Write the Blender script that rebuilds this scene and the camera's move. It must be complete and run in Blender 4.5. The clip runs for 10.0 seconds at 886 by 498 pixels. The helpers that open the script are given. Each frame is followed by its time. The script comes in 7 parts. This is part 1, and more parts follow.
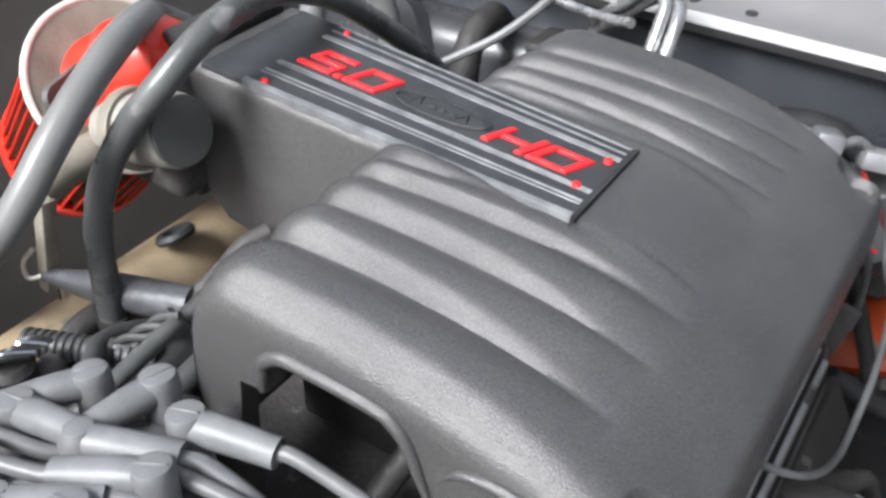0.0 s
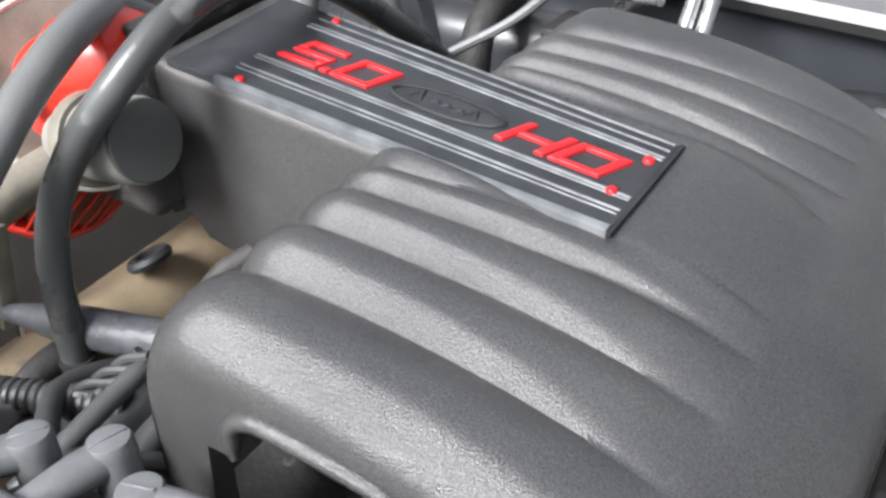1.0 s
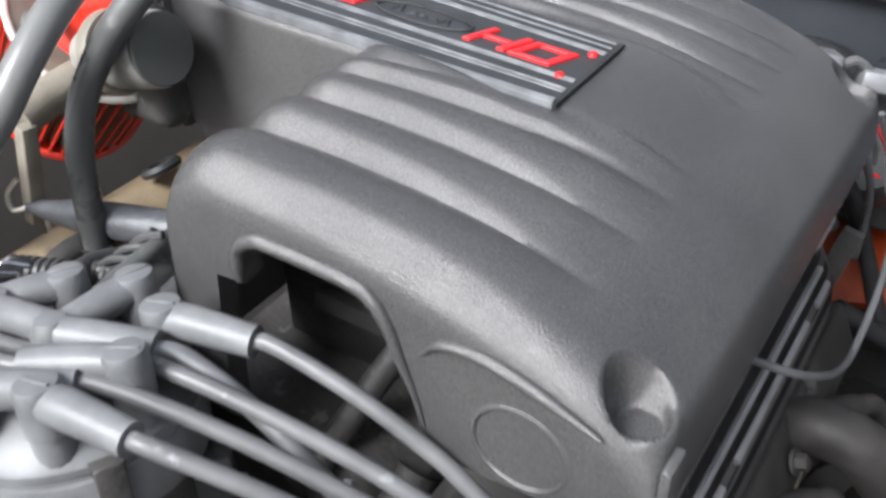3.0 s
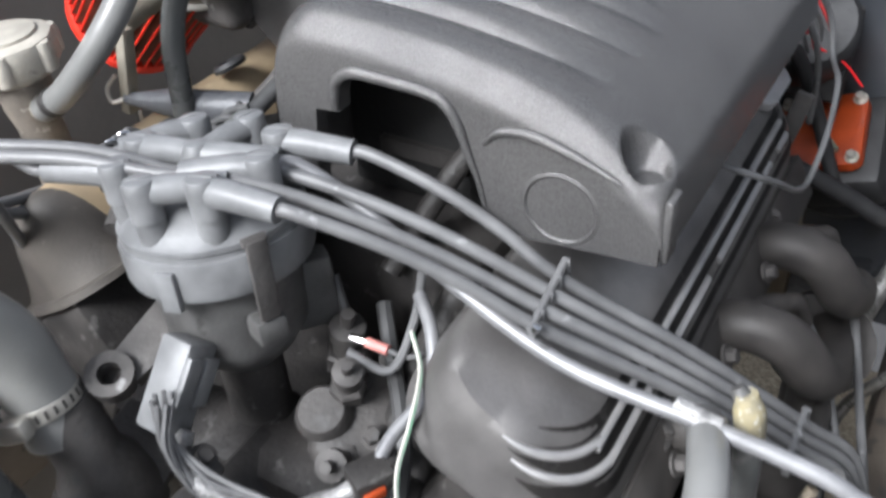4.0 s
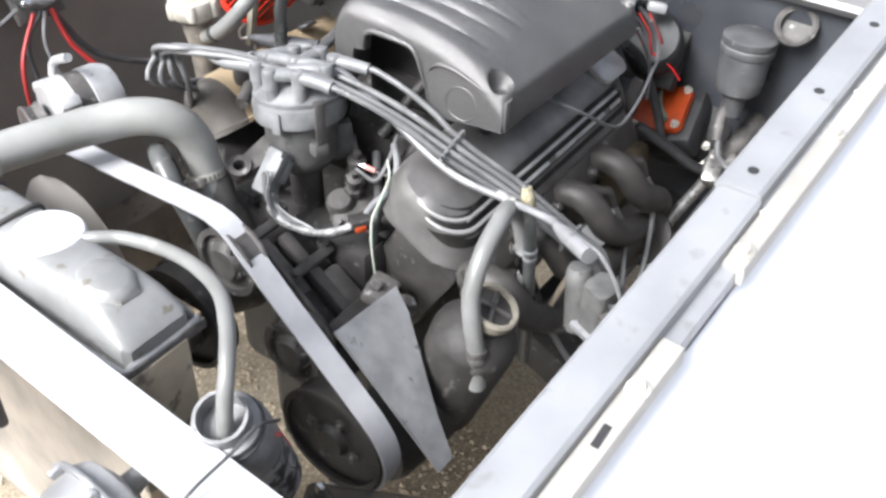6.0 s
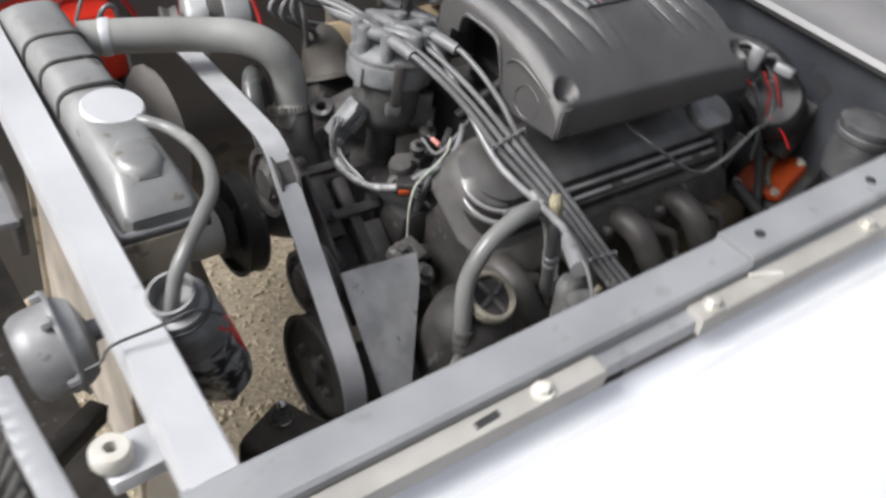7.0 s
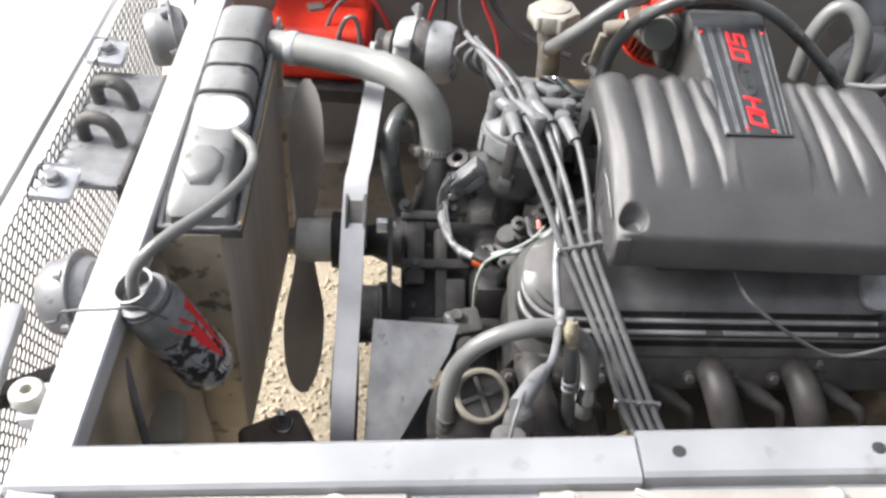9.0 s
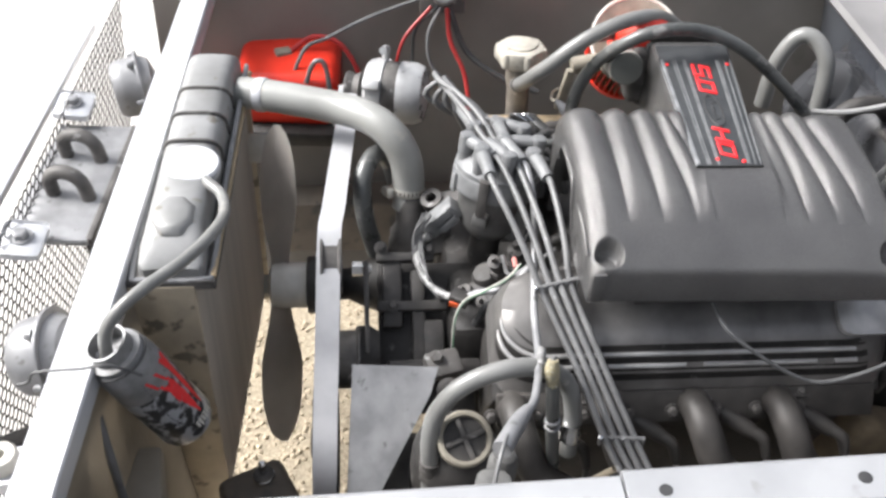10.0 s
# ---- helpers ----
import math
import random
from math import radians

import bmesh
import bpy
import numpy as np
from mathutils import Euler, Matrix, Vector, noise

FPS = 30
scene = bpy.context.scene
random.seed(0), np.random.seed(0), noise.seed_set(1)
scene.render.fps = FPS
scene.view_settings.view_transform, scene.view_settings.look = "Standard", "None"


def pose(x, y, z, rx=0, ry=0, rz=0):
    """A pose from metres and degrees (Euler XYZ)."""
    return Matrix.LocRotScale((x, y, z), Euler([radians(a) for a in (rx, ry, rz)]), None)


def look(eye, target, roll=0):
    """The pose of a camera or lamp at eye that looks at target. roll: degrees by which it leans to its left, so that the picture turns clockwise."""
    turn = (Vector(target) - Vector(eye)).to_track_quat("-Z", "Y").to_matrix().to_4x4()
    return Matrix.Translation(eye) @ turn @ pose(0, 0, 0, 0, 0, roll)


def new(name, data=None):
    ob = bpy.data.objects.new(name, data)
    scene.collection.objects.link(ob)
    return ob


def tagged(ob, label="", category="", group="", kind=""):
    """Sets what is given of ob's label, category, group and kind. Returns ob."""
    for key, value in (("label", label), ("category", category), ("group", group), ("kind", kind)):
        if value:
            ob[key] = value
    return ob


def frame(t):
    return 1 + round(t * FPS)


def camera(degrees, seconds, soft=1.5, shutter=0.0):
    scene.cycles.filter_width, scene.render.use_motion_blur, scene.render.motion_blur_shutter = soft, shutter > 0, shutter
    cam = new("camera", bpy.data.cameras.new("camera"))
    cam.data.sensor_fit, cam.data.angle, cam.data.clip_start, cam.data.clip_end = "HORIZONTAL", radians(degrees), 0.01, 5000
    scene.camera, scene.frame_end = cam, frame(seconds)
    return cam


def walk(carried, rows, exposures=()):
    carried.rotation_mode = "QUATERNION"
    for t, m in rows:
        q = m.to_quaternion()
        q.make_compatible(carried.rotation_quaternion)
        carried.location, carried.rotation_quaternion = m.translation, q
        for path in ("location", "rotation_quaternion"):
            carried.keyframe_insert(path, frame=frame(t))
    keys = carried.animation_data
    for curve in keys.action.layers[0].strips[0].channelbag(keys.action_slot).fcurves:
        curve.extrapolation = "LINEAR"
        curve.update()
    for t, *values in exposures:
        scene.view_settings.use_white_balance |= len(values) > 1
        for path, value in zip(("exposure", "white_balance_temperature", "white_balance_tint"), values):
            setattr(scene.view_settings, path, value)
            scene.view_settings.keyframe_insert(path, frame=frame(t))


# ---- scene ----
cam = camera(50.6, 10.0, soft=2.8, shutter=0.4)
EXPOSURES = [(0, 1.09, 6260, 10), (3, 1.07, 6230, 10), (3.5, 1.05, 6200, 10), (4, 1.10, 6160, 10), (4.5, 1.36, 6120, 10), (5.5, 1.90, 6240, 10), (6.9, 0.6, 6470, 10), (7.5, 0.63, 6540, 10), (8, 0.74, 6540, 10), (8.5, 1.18, 6540, 10), (10, 1.38, 6540, 10)]
PATH = [
    (0, (-0.359, -0.148, 1.218), (0.976, 0.707, -0.001), 1.1),
    (0.5, (-0.307, -0.115, 1.178), (0.988, 0.777, -0.058), -0.3),
    (1, (-0.295, -0.112, 1.176), (1.016, 0.775, -0.047), -1.6),
    (1.5, (-0.305, -0.114, 1.159), (1.03, 0.766, -0.041), -0.3),
    (2, (-0.316, -0.118, 1.16), (1.006, 0.787, -0.037), -1.0),
    (2.2, (-0.321, -0.123, 1.158), (1.015, 0.765, -0.037), -0.5),
    (3.5, (-0.439, -0.206, 1.172), (0.882, 0.677, -0.043), -1.5),
    (4, (-0.529, -0.221, 1.178), (0.802, 0.604, -0.067), -3.0),
    (4.5, (-0.609, -0.251, 1.21), (0.761, 0.476, -0.053), -1.4),
    (5, (-0.731, -0.318, 1.321), (0.657, 0.375, 0.058), 0.2),
    (5.5, (-0.893, -0.453, 1.435), (0.416, 0.385, 0.176), 0.2),
    (5.7, (-0.957, -0.512, 1.429), (0.363, 0.308, 0.171), 2.3),
    (6.8, (-0.969, -0.707, 1.433), (0.21, 0.347, 0.209), 8.4),
    (7, (-0.877, -0.751, 1.446), (0.174, 0.386, 0.18), 10.6),
    (7.5, (-0.693, -0.743, 1.493), (0.087, 0.552, 0.184), 9.1),
    (8, (-0.528, -0.747, 1.556), (0.028, 0.634, 0.22), 6.9),
    (8.5, (-0.4, -0.811, 1.568), (-0.124, 0.582, 0.16), 6.3),
    (9, (-0.397, -0.838, 1.573), (-0.266, 0.596, 0.185), 4.8),
    (9.5, (-0.399, -0.843, 1.579), (-0.249, 0.609, 0.211), 4.8),
    (10, (-0.396, -0.826, 1.577), (-0.215, 0.652, 0.242), 3.7),
]
walk(cam, [(t, look(eye, target, roll)) for t, eye, target, roll in PATH], EXPOSURES)

# ---- light ----
world = bpy.data.worlds.new("sky")
scene.world = world
world.use_nodes = True
wn = world.node_tree.nodes
sky = wn.new("ShaderNodeTexSky")
sky.sky_type, sky.sun_disc, sky.sun_elevation, sky.sun_rotation = "NISHITA", False, radians(44), radians(286)
sky.air_density, sky.dust_density = 1.0, 4.0
cloud = wn.new("ShaderNodeHueSaturation")
cloud.inputs["Saturation"].default_value = 0.40
world.node_tree.links.new(sky.outputs[0], cloud.inputs["Color"])
world.node_tree.links.new(cloud.outputs[0], wn["Background"].inputs[0])
wn["Background"].inputs[1].default_value = 0.105
sun = new("sun", bpy.data.lights.new("sun", "SUN"))
sun.data.energy, sun.data.angle, sun.data.color = 2.9, radians(24), (0.985, 0.99, 1.0)
sun.matrix_world = look((-6.4, 1.8, 7.2), (0, 0, 0.8))


# ---- materials ----
def mat(name, a, b=None, rough=0.5, metal=0.0, scale=40.0, bump=0.1, fine=400.0, spots=None, spot_level=0.62, coat=0.0, vary=0.12, fleck=0.0):
    """A painted, rubber or metal surface: two tones by coarse noise, fine grain as relief, spots of a third tone, and fine pale and dark flecks."""
    m = bpy.data.materials.new(name)
    m.use_nodes = True
    nt = m.node_tree
    p = nt.nodes["Principled BSDF"]
    p.inputs["Metallic"].default_value = metal
    p.inputs["Coat Weight"].default_value = coat
    co = nt.nodes.new("ShaderNodeTexCoord")
    big = nt.nodes.new("ShaderNodeTexNoise")
    big.inputs["Scale"].default_value, big.inputs["Detail"].default_value = scale, 6
    small = nt.nodes.new("ShaderNodeTexNoise")
    small.inputs["Scale"].default_value, small.inputs["Detail"].default_value = fine, 3
    for n in (big, small):
        nt.links.new(co.outputs["Object"], n.inputs["Vector"])
    ramp = nt.nodes.new("ShaderNodeValToRGB")
    b = b or tuple(c * 0.7 for c in a)
    ramp.color_ramp.elements[0].position, ramp.color_ramp.elements[1].position = 0.35, 0.68
    ramp.color_ramp.elements[0].color, ramp.color_ramp.elements[1].color = (*b, 1), (*a, 1)
    nt.links.new(big.outputs["Fac"], ramp.inputs[0])
    colour = ramp.outputs[0]
    if spots:
        at = nt.nodes.new("ShaderNodeTexNoise")
        at.inputs["Scale"].default_value, at.inputs["Detail"].default_value = scale * 2.3, 8
        nt.links.new(co.outputs["Object"], at.inputs["Vector"])
        step = nt.nodes.new("ShaderNodeMapRange")
        step.inputs[1].default_value, step.inputs[2].default_value = spot_level - 0.04, spot_level + 0.04
        nt.links.new(at.outputs["Fac"], step.inputs[0])
        mix = nt.nodes.new("ShaderNodeMix")
        mix.data_type = "RGBA"
        nt.links.new(step.outputs[0], mix.inputs[0])
        nt.links.new(colour, mix.inputs[6])
        mix.inputs[7].default_value = (*spots, 1)
        colour = mix.outputs[2]
    if fleck:
        dots = nt.nodes.new("ShaderNodeTexNoise")
        dots.inputs["Scale"].default_value, dots.inputs["Detail"].default_value = fine * 0.8, 2
        nt.links.new(co.outputs["Object"], dots.inputs["Vector"])
        gain = nt.nodes.new("ShaderNodeMapRange")
        gain.inputs[1].default_value, gain.inputs[2].default_value = 0.3, 0.7
        gain.inputs[3].default_value, gain.inputs[4].default_value = 1 - fleck, 1 + fleck
        nt.links.new(dots.outputs["Fac"], gain.inputs[0])
        times = nt.nodes.new("ShaderNodeVectorMath")
        times.operation = "MULTIPLY"
        nt.links.new(colour, times.inputs[0])
        nt.links.new(gain.outputs[0], times.inputs[1])
        colour = times.outputs[0]
    nt.links.new(colour, p.inputs["Base Color"])
    rr = nt.nodes.new("ShaderNodeMapRange")
    rr.inputs[3].default_value, rr.inputs[4].default_value = max(0.03, rough - vary), min(1, rough + vary)
    nt.links.new(big.outputs["Fac"], rr.inputs[0])
    nt.links.new(rr.outputs[0], p.inputs["Roughness"])
    bp = nt.nodes.new("ShaderNodeBump")
    bp.inputs["Strength"].default_value, bp.inputs["Distance"].default_value = bump, 0.002
    nt.links.new(small.outputs["Fac"], bp.inputs["Height"])
    nt.links.new(bp.outputs[0], p.inputs["Normal"])
    return m


PLENUM = mat("plenum_grey_paint", (0.142, 0.139, 0.136), (0.104, 0.102, 0.102), rough=0.22, metal=0.45, scale=9, bump=0.38, fine=1300, vary=0.012, fleck=0.22)
# near black, for the shade in the plenum hollow
HOLLOW_BLACK = mat("hollow_shade_black", (0.016, 0.0155, 0.015), (0.009, 0.009, 0.009), rough=0.75, scale=30, bump=0.4, fine=250)
BADGE = mat("badge_dark_grey", (0.046, 0.048, 0.050), (0.028, 0.030, 0.032), rough=0.42, scale=40, bump=0.15, fine=900)
BADGE_RIB = mat("badge_rib_grey", (0.20, 0.205, 0.21), (0.10, 0.103, 0.106), rough=0.35, scale=60)
RED = mat("red_letter_paint", (0.75, 0.02, 0.025), (0.62, 0.015, 0.02), rough=0.4, scale=60, bump=0.05)
SILVER = mat("silver_overspray", (0.31, 0.31, 0.315), (0.20, 0.20, 0.205), rough=0.45, metal=0.35, scale=30, bump=0.12, spots=(0.14, 0.14, 0.14), spot_level=0.68)
BAR = mat("pale_silver_paint", (0.58, 0.585, 0.60), (0.49, 0.495, 0.51), rough=0.4, metal=0.2, scale=9, bump=0.06, spots=(0.42, 0.42, 0.43), spot_level=0.72)
RAIL = mat("rail_silver_paint", (0.30, 0.305, 0.315), (0.24, 0.245, 0.255), rough=0.42, metal=0.2, scale=12, bump=0.08, spots=(0.22, 0.22, 0.222), spot_level=0.70)
FENDER = mat("fender_white_silver_paint", (0.80, 0.81, 0.83), (0.72, 0.73, 0.76), rough=0.24, metal=0.2, scale=5, bump=0.02, coat=0.5)
DUSTY = mat("dusty_grey_metal", (0.125, 0.117, 0.111), (0.055, 0.051, 0.048), rough=0.6, metal=0.15, scale=35, bump=0.3, fine=300, spots=(0.25, 0.245, 0.24), spot_level=0.66)
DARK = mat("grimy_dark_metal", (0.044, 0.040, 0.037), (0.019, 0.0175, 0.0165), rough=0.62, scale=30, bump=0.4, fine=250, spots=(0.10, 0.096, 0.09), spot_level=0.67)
BLACK = mat("black_rubber", (0.035, 0.035, 0.036), (0.02, 0.02, 0.021), rough=0.55, scale=50, bump=0.2)
HOSE = mat("grey_oversprayed_hose", (0.225, 0.225, 0.218), (0.15, 0.15, 0.144), rough=0.33, scale=12, bump=0.12, spots=(0.29, 0.28, 0.26), spot_level=0.68)
RHOSE = mat("radiator_hose_grey", (0.32, 0.32, 0.305), (0.22, 0.22, 0.208), rough=0.34, scale=12, bump=0.12, spots=(0.30, 0.285, 0.25), spot_level=0.66)
DHOSE = mat("dark_greyed_hose", (0.115, 0.118, 0.115), (0.062, 0.064, 0.062), rough=0.30, scale=18, bump=0.1, spots=(0.20, 0.195, 0.19), spot_level=0.66)
WIRE = mat("grey_wire_jacket", (0.17, 0.17, 0.17), (0.105, 0.105, 0.106), rough=0.4, scale=25, bump=0.1, spots=(0.30, 0.30, 0.30), spot_level=0.70)
DWIRE = mat("dark_wire_jacket", (0.07, 0.07, 0.07), (0.04, 0.04, 0.04), rough=0.5, scale=40, bump=0.1)
CAPPAINT = mat("cap_grey_paint", (0.205, 0.208, 0.210), (0.125, 0.127, 0.129), rough=0.44, scale=40, bump=0.1)
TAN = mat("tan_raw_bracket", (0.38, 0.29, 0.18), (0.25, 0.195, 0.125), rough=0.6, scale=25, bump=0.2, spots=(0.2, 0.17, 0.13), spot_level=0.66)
BRASS = mat("brownish_brass", (0.52, 0.45, 0.34), (0.33, 0.28, 0.215), rough=0.5, metal=0.3, scale=16, bump=0.25, spots=(0.17, 0.15, 0.12), spot_level=0.62)
CORE = mat("dirty_radiator_core", (0.54, 0.48, 0.40), (0.34, 0.30, 0.25), rough=0.7, scale=14, bump=0.4, fine=200)
TANK = mat("radiator_tank_silver", (0.31, 0.31, 0.31), (0.22, 0.22, 0.215), rough=0.48, metal=0.3, scale=20, bump=0.12, spots=(0.17, 0.155, 0.13), spot_level=0.66)
ORANGE = mat("orange_red_plate", (0.40, 0.060, 0.012), (0.26, 0.036, 0.008), rough=0.4, scale=40, bump=0.05)
REDP = mat("red_plastic", (0.80, 0.05, 0.025), (0.68, 0.035, 0.02), rough=0.22, scale=20, bump=0.03)
CHROME = mat("chrome", (0.75, 0.75, 0.75), (0.6, 0.6, 0.6), rough=0.14, metal=1.0, scale=60, bump=0.05)
FIREWALL = mat("dark_blue_grey_body_paint", (0.078, 0.083, 0.092), (0.040, 0.043, 0.050), rough=0.30, scale=7, bump=0.15, spots=(0.045, 0.045, 0.048), spot_level=0.66)
INNER = mat("brownish_grey_inner_fender", (0.235, 0.217, 0.197), (0.16, 0.148, 0.134), rough=0.6, scale=5, bump=0.25, fine=120, spots=(0.16, 0.15, 0.13), spot_level=0.7)
APRON = mat("bluegrey_inner_fender_near", (0.34, 0.345, 0.355), (0.24, 0.24, 0.245), rough=0.5, scale=7, bump=0.2, spots=(0.20, 0.15, 0.10), spot_level=0.66)
COWL = mat("cowl_grey_paint", (0.185, 0.180, 0.180), (0.135, 0.131, 0.130), rough=0.4, scale=7, bump=0.05)
GREEN = mat("green_wire_jacket", (0.10, 0.34, 0.18), (0.30, 0.36, 0.30), rough=0.4, scale=60)
GRAVEL = mat("pale_gravel", (0.56, 0.48, 0.36), (0.36, 0.30, 0.22), rough=0.85, scale=60, bump=0.8, fine=150, spots=(0.22, 0.18, 0.13), spot_level=0.64)
BED = mat("packed_gravel", (0.48, 0.41, 0.30), (0.25, 0.21, 0.155), rough=0.9, scale=170, bump=1.0, fine=420, spots=(0.18, 0.15, 0.11), spot_level=0.64)
GROUND = mat("pale_concrete_ground", (0.60, 0.58, 0.55), (0.48, 0.46, 0.43), rough=0.9, scale=2, bump=0.3, fine=60)
HEADER = mat("header_grey", (0.072, 0.066, 0.061), (0.038, 0.035, 0.033), rough=0.55, metal=0.2, scale=30, bump=0.15)
VCMAT = mat("valve_cover_grey", (0.235, 0.226, 0.218), (0.135, 0.129, 0.124), rough=0.38, metal=0.5, scale=18, bump=0.15)
ZINC = mat("dusty_zinc", (0.60, 0.58, 0.52), (0.44, 0.42, 0.38), rough=0.38, metal=0.5, scale=60, bump=0.1)
CREAM = mat("cream_plastic", (0.62, 0.60, 0.55), (0.5, 0.48, 0.43), rough=0.4, scale=40)
CABLE_RED = mat("dull_red_cable", (0.42, 0.03, 0.028), (0.28, 0.02, 0.02), rough=0.45, scale=40, bump=0.1)
BEIGE = mat("beige_grimy_plastic", (0.28, 0.255, 0.205), (0.18, 0.163, 0.132), rough=0.5, scale=40, bump=0.15)
PINK = mat("pink_terminal_sleeve", (0.70, 0.28, 0.25), rough=0.4, scale=60)


# ---- helpers for shapes ----
BASE = {}


def finish(bm, material, name, base, angle=40):
    bmesh.ops.recalc_face_normals(bm, faces=bm.faces)
    bm.transform(Matrix.Translation(-Vector(base)))
    me = bpy.data.meshes.new(name)
    bm.to_mesh(me)
    bm.free()
    me.materials.append(material)
    me.polygons.foreach_set("use_smooth", [True] * len(me.polygons))
    me.set_sharp_from_angle(angle=radians(angle))
    return me


def thing(name, base, label, category, group="", kind=""):
    """An Empty at the base of a thing made of parts."""
    ob = new(name)
    ob.empty_display_size = 0.02
    ob.location = base
    BASE[ob] = Vector(base)
    return tagged(ob, label, category, group, kind)


def part(name, bm, material, parent, label="", angle=40):
    """A mesh under a thing or part; its coordinates are the world's."""
    ob = new(name, finish(bm, material, name, BASE[parent], angle))
    ob.parent = parent
    BASE[ob] = BASE[parent]
    return tagged(ob, label)


def solo(name, bm, material, base, label, category, group="", kind="", angle=40):
    """A thing that is one mesh."""
    ob = new(name, finish(bm, material, name, base, angle))
    ob.location = base
    BASE[ob] = Vector(base)
    return tagged(ob, label, category, group, kind)


def spline(pts, n=6):
    """A smooth curve through the points."""
    p = [Vector(q) for q in pts]
    if len(p) < 3:
        return p
    p = [2 * p[0] - p[1]] + p + [2 * p[-1] - p[-2]]
    out = []
    for a, b, c, d in zip(p, p[1:], p[2:], p[3:]):
        for k in range(n):
            t = k / n
            out.append(0.5 * (2 * b + (c - a) * t + (2 * a - 5 * b + 4 * c - d) * t * t + (3 * b - a - 3 * c + d) * t ** 3))
    return out + [p[-2]]


def tube(bm, pts, r, seg=10, n=6, flat=1.0, up=None):
    """A round tube along a smooth curve; r may be a list, one radius for each point. flat squeezes it across."""
    path = spline(pts, n)
    rs = r if isinstance(r, (list, tuple)) else [r] * len(pts)
    last = None
    side = Vector(up) if up else Vector((0.31, 0.22, 0.92))
    for k, q in enumerate(path):
        a, b = path[max(0, k - 1)], path[min(len(path) - 1, k + 1)]
        t = (b - a).normalized()
        side = (side - t * side.dot(t)).normalized()
        other = t.cross(side)
        f = k / max(1, len(path) - 1) * (len(rs) - 1)
        i = min(int(f), len(rs) - 2) if len(rs) > 1 else 0
        rad = rs[i] + (rs[min(i + 1, len(rs) - 1)] - rs[i]) * (f - i)
        ring = [bm.verts.new(q + side * (rad * math.cos(2 * math.pi * s / seg)) + other * (rad * flat * math.sin(2 * math.pi * s / seg))) for s in range(seg)]
        if last:
            for s in range(seg):
                bm.faces.new((last[s], last[(s + 1) % seg], ring[(s + 1) % seg], ring[s]))
        else:
            bm.faces.new(ring[::-1])
        last = ring
    bm.faces.new(last)
    return bm


def aim(p, way, up=(0, 0, 1)):
    """A pose at p whose z axis goes along way."""
    z = Vector(way).normalized()
    x = Vector(up).cross(z)
    if x.length < 1e-4:
        x = Vector((1, 0, 0))
    x.normalize()
    y = z.cross(x)
    return Matrix.Translation(p) @ Matrix((x, y, z)).transposed().to_4x4()


def lathe(bm, profile, m, seg=24, start=0.0, turn=1.0):
    """A turned shape: (radius, height) pairs about the z axis of m."""
    rings = []
    for r, h in profile:
        if r < 1e-6:
            rings.append([bm.verts.new(m @ Vector((0, 0, h)))])
        else:
            rings.append([bm.verts.new(m @ Vector((r * math.cos(start + 2 * math.pi * turn * s / seg), r * math.sin(start + 2 * math.pi * turn * s / seg), h))) for s in range(seg)])
    for a, b in zip(rings, rings[1:]):
        for s in range(seg):
            e = (s + 1) % seg
            if len(a) == 1 and len(b) == 1:
                break
            if len(a) == 1:
                bm.faces.new((a[0], b[s], b[e]))
            elif len(b) == 1:
                bm.faces.new((a[s], a[e], b[0]))
            else:
                bm.faces.new((a[s], a[e], b[e], b[s]))
    for ring, flip in ((rings[0], True), (rings[-1], False)):
        if len(ring) > 2:
            bm.faces.new(ring[::-1] if flip else ring)
    return bm


def box(bm, size, m, bevel=0.0, segments=2):
    vs = bmesh.ops.create_cube(bm, size=1, matrix=m @ Matrix.Diagonal((*size, 1)))["verts"]
    if bevel:
        edges = list({e for v in vs for e in v.link_edges})
        bmesh.ops.bevel(bm, geom=edges, offset=bevel, segments=segments, profile=0.5, affect="EDGES")
    return bm


def slab(bm, outline, thick, m, bevel=0.0):
    """A flat plate of any outline: 2D points in the xy plane of m, as thick as given along its z."""
    low = [bm.verts.new(m @ Vector((x, y, 0))) for x, y in outline]
    high = [bm.verts.new(m @ Vector((x, y, thick))) for x, y in outline]
    faces = [bm.faces.new(low[::-1]), bm.faces.new(high)]
    n = len(outline)
    for k in range(n):
        faces.append(bm.faces.new((low[k], low[(k + 1) % n], high[(k + 1) % n], high[k])))
    if bevel:
        bmesh.ops.bevel(bm, geom=[e for e in faces[1].edges], offset=bevel, segments=2, profile=0.5, affect="EDGES")
    return bm


def ring_path(c, r, m=None, n=16, turn=1.0):
    m = m or Matrix()
    return [m @ Vector((c[0] + r * math.cos(2 * math.pi * turn * k / n), c[1] + r * math.sin(2 * math.pi * turn * k / n), c[2])) for k in range(n + 1)]


def rounded(w, h, r, n=5):
    """The outline of a rounded rectangle about the origin."""
    out = []
    for cx, cy, a in ((w / 2 - r, h / 2 - r, 0), (-w / 2 + r, h / 2 - r, 90), (-w / 2 + r, -h / 2 + r, 180), (w / 2 - r, -h / 2 + r, 270)):
        out += [(cx + r * math.cos(radians(a + 90 * k / n)), cy + r * math.sin(radians(a + 90 * k / n))) for k in range(n + 1)]
    return out


def hexbolt(bm, p, way, r=0.006, h=0.005):
    m = aim(p, way)
    lathe(bm, [(r * 1.5, 0), (r * 1.5, h * 0.25)], m, 14)
    lathe(bm, [(r, h * 0.25), (r, h), (r * 0.8, h * 1.15)], m, 6)
    return bm


nb = bmesh.new


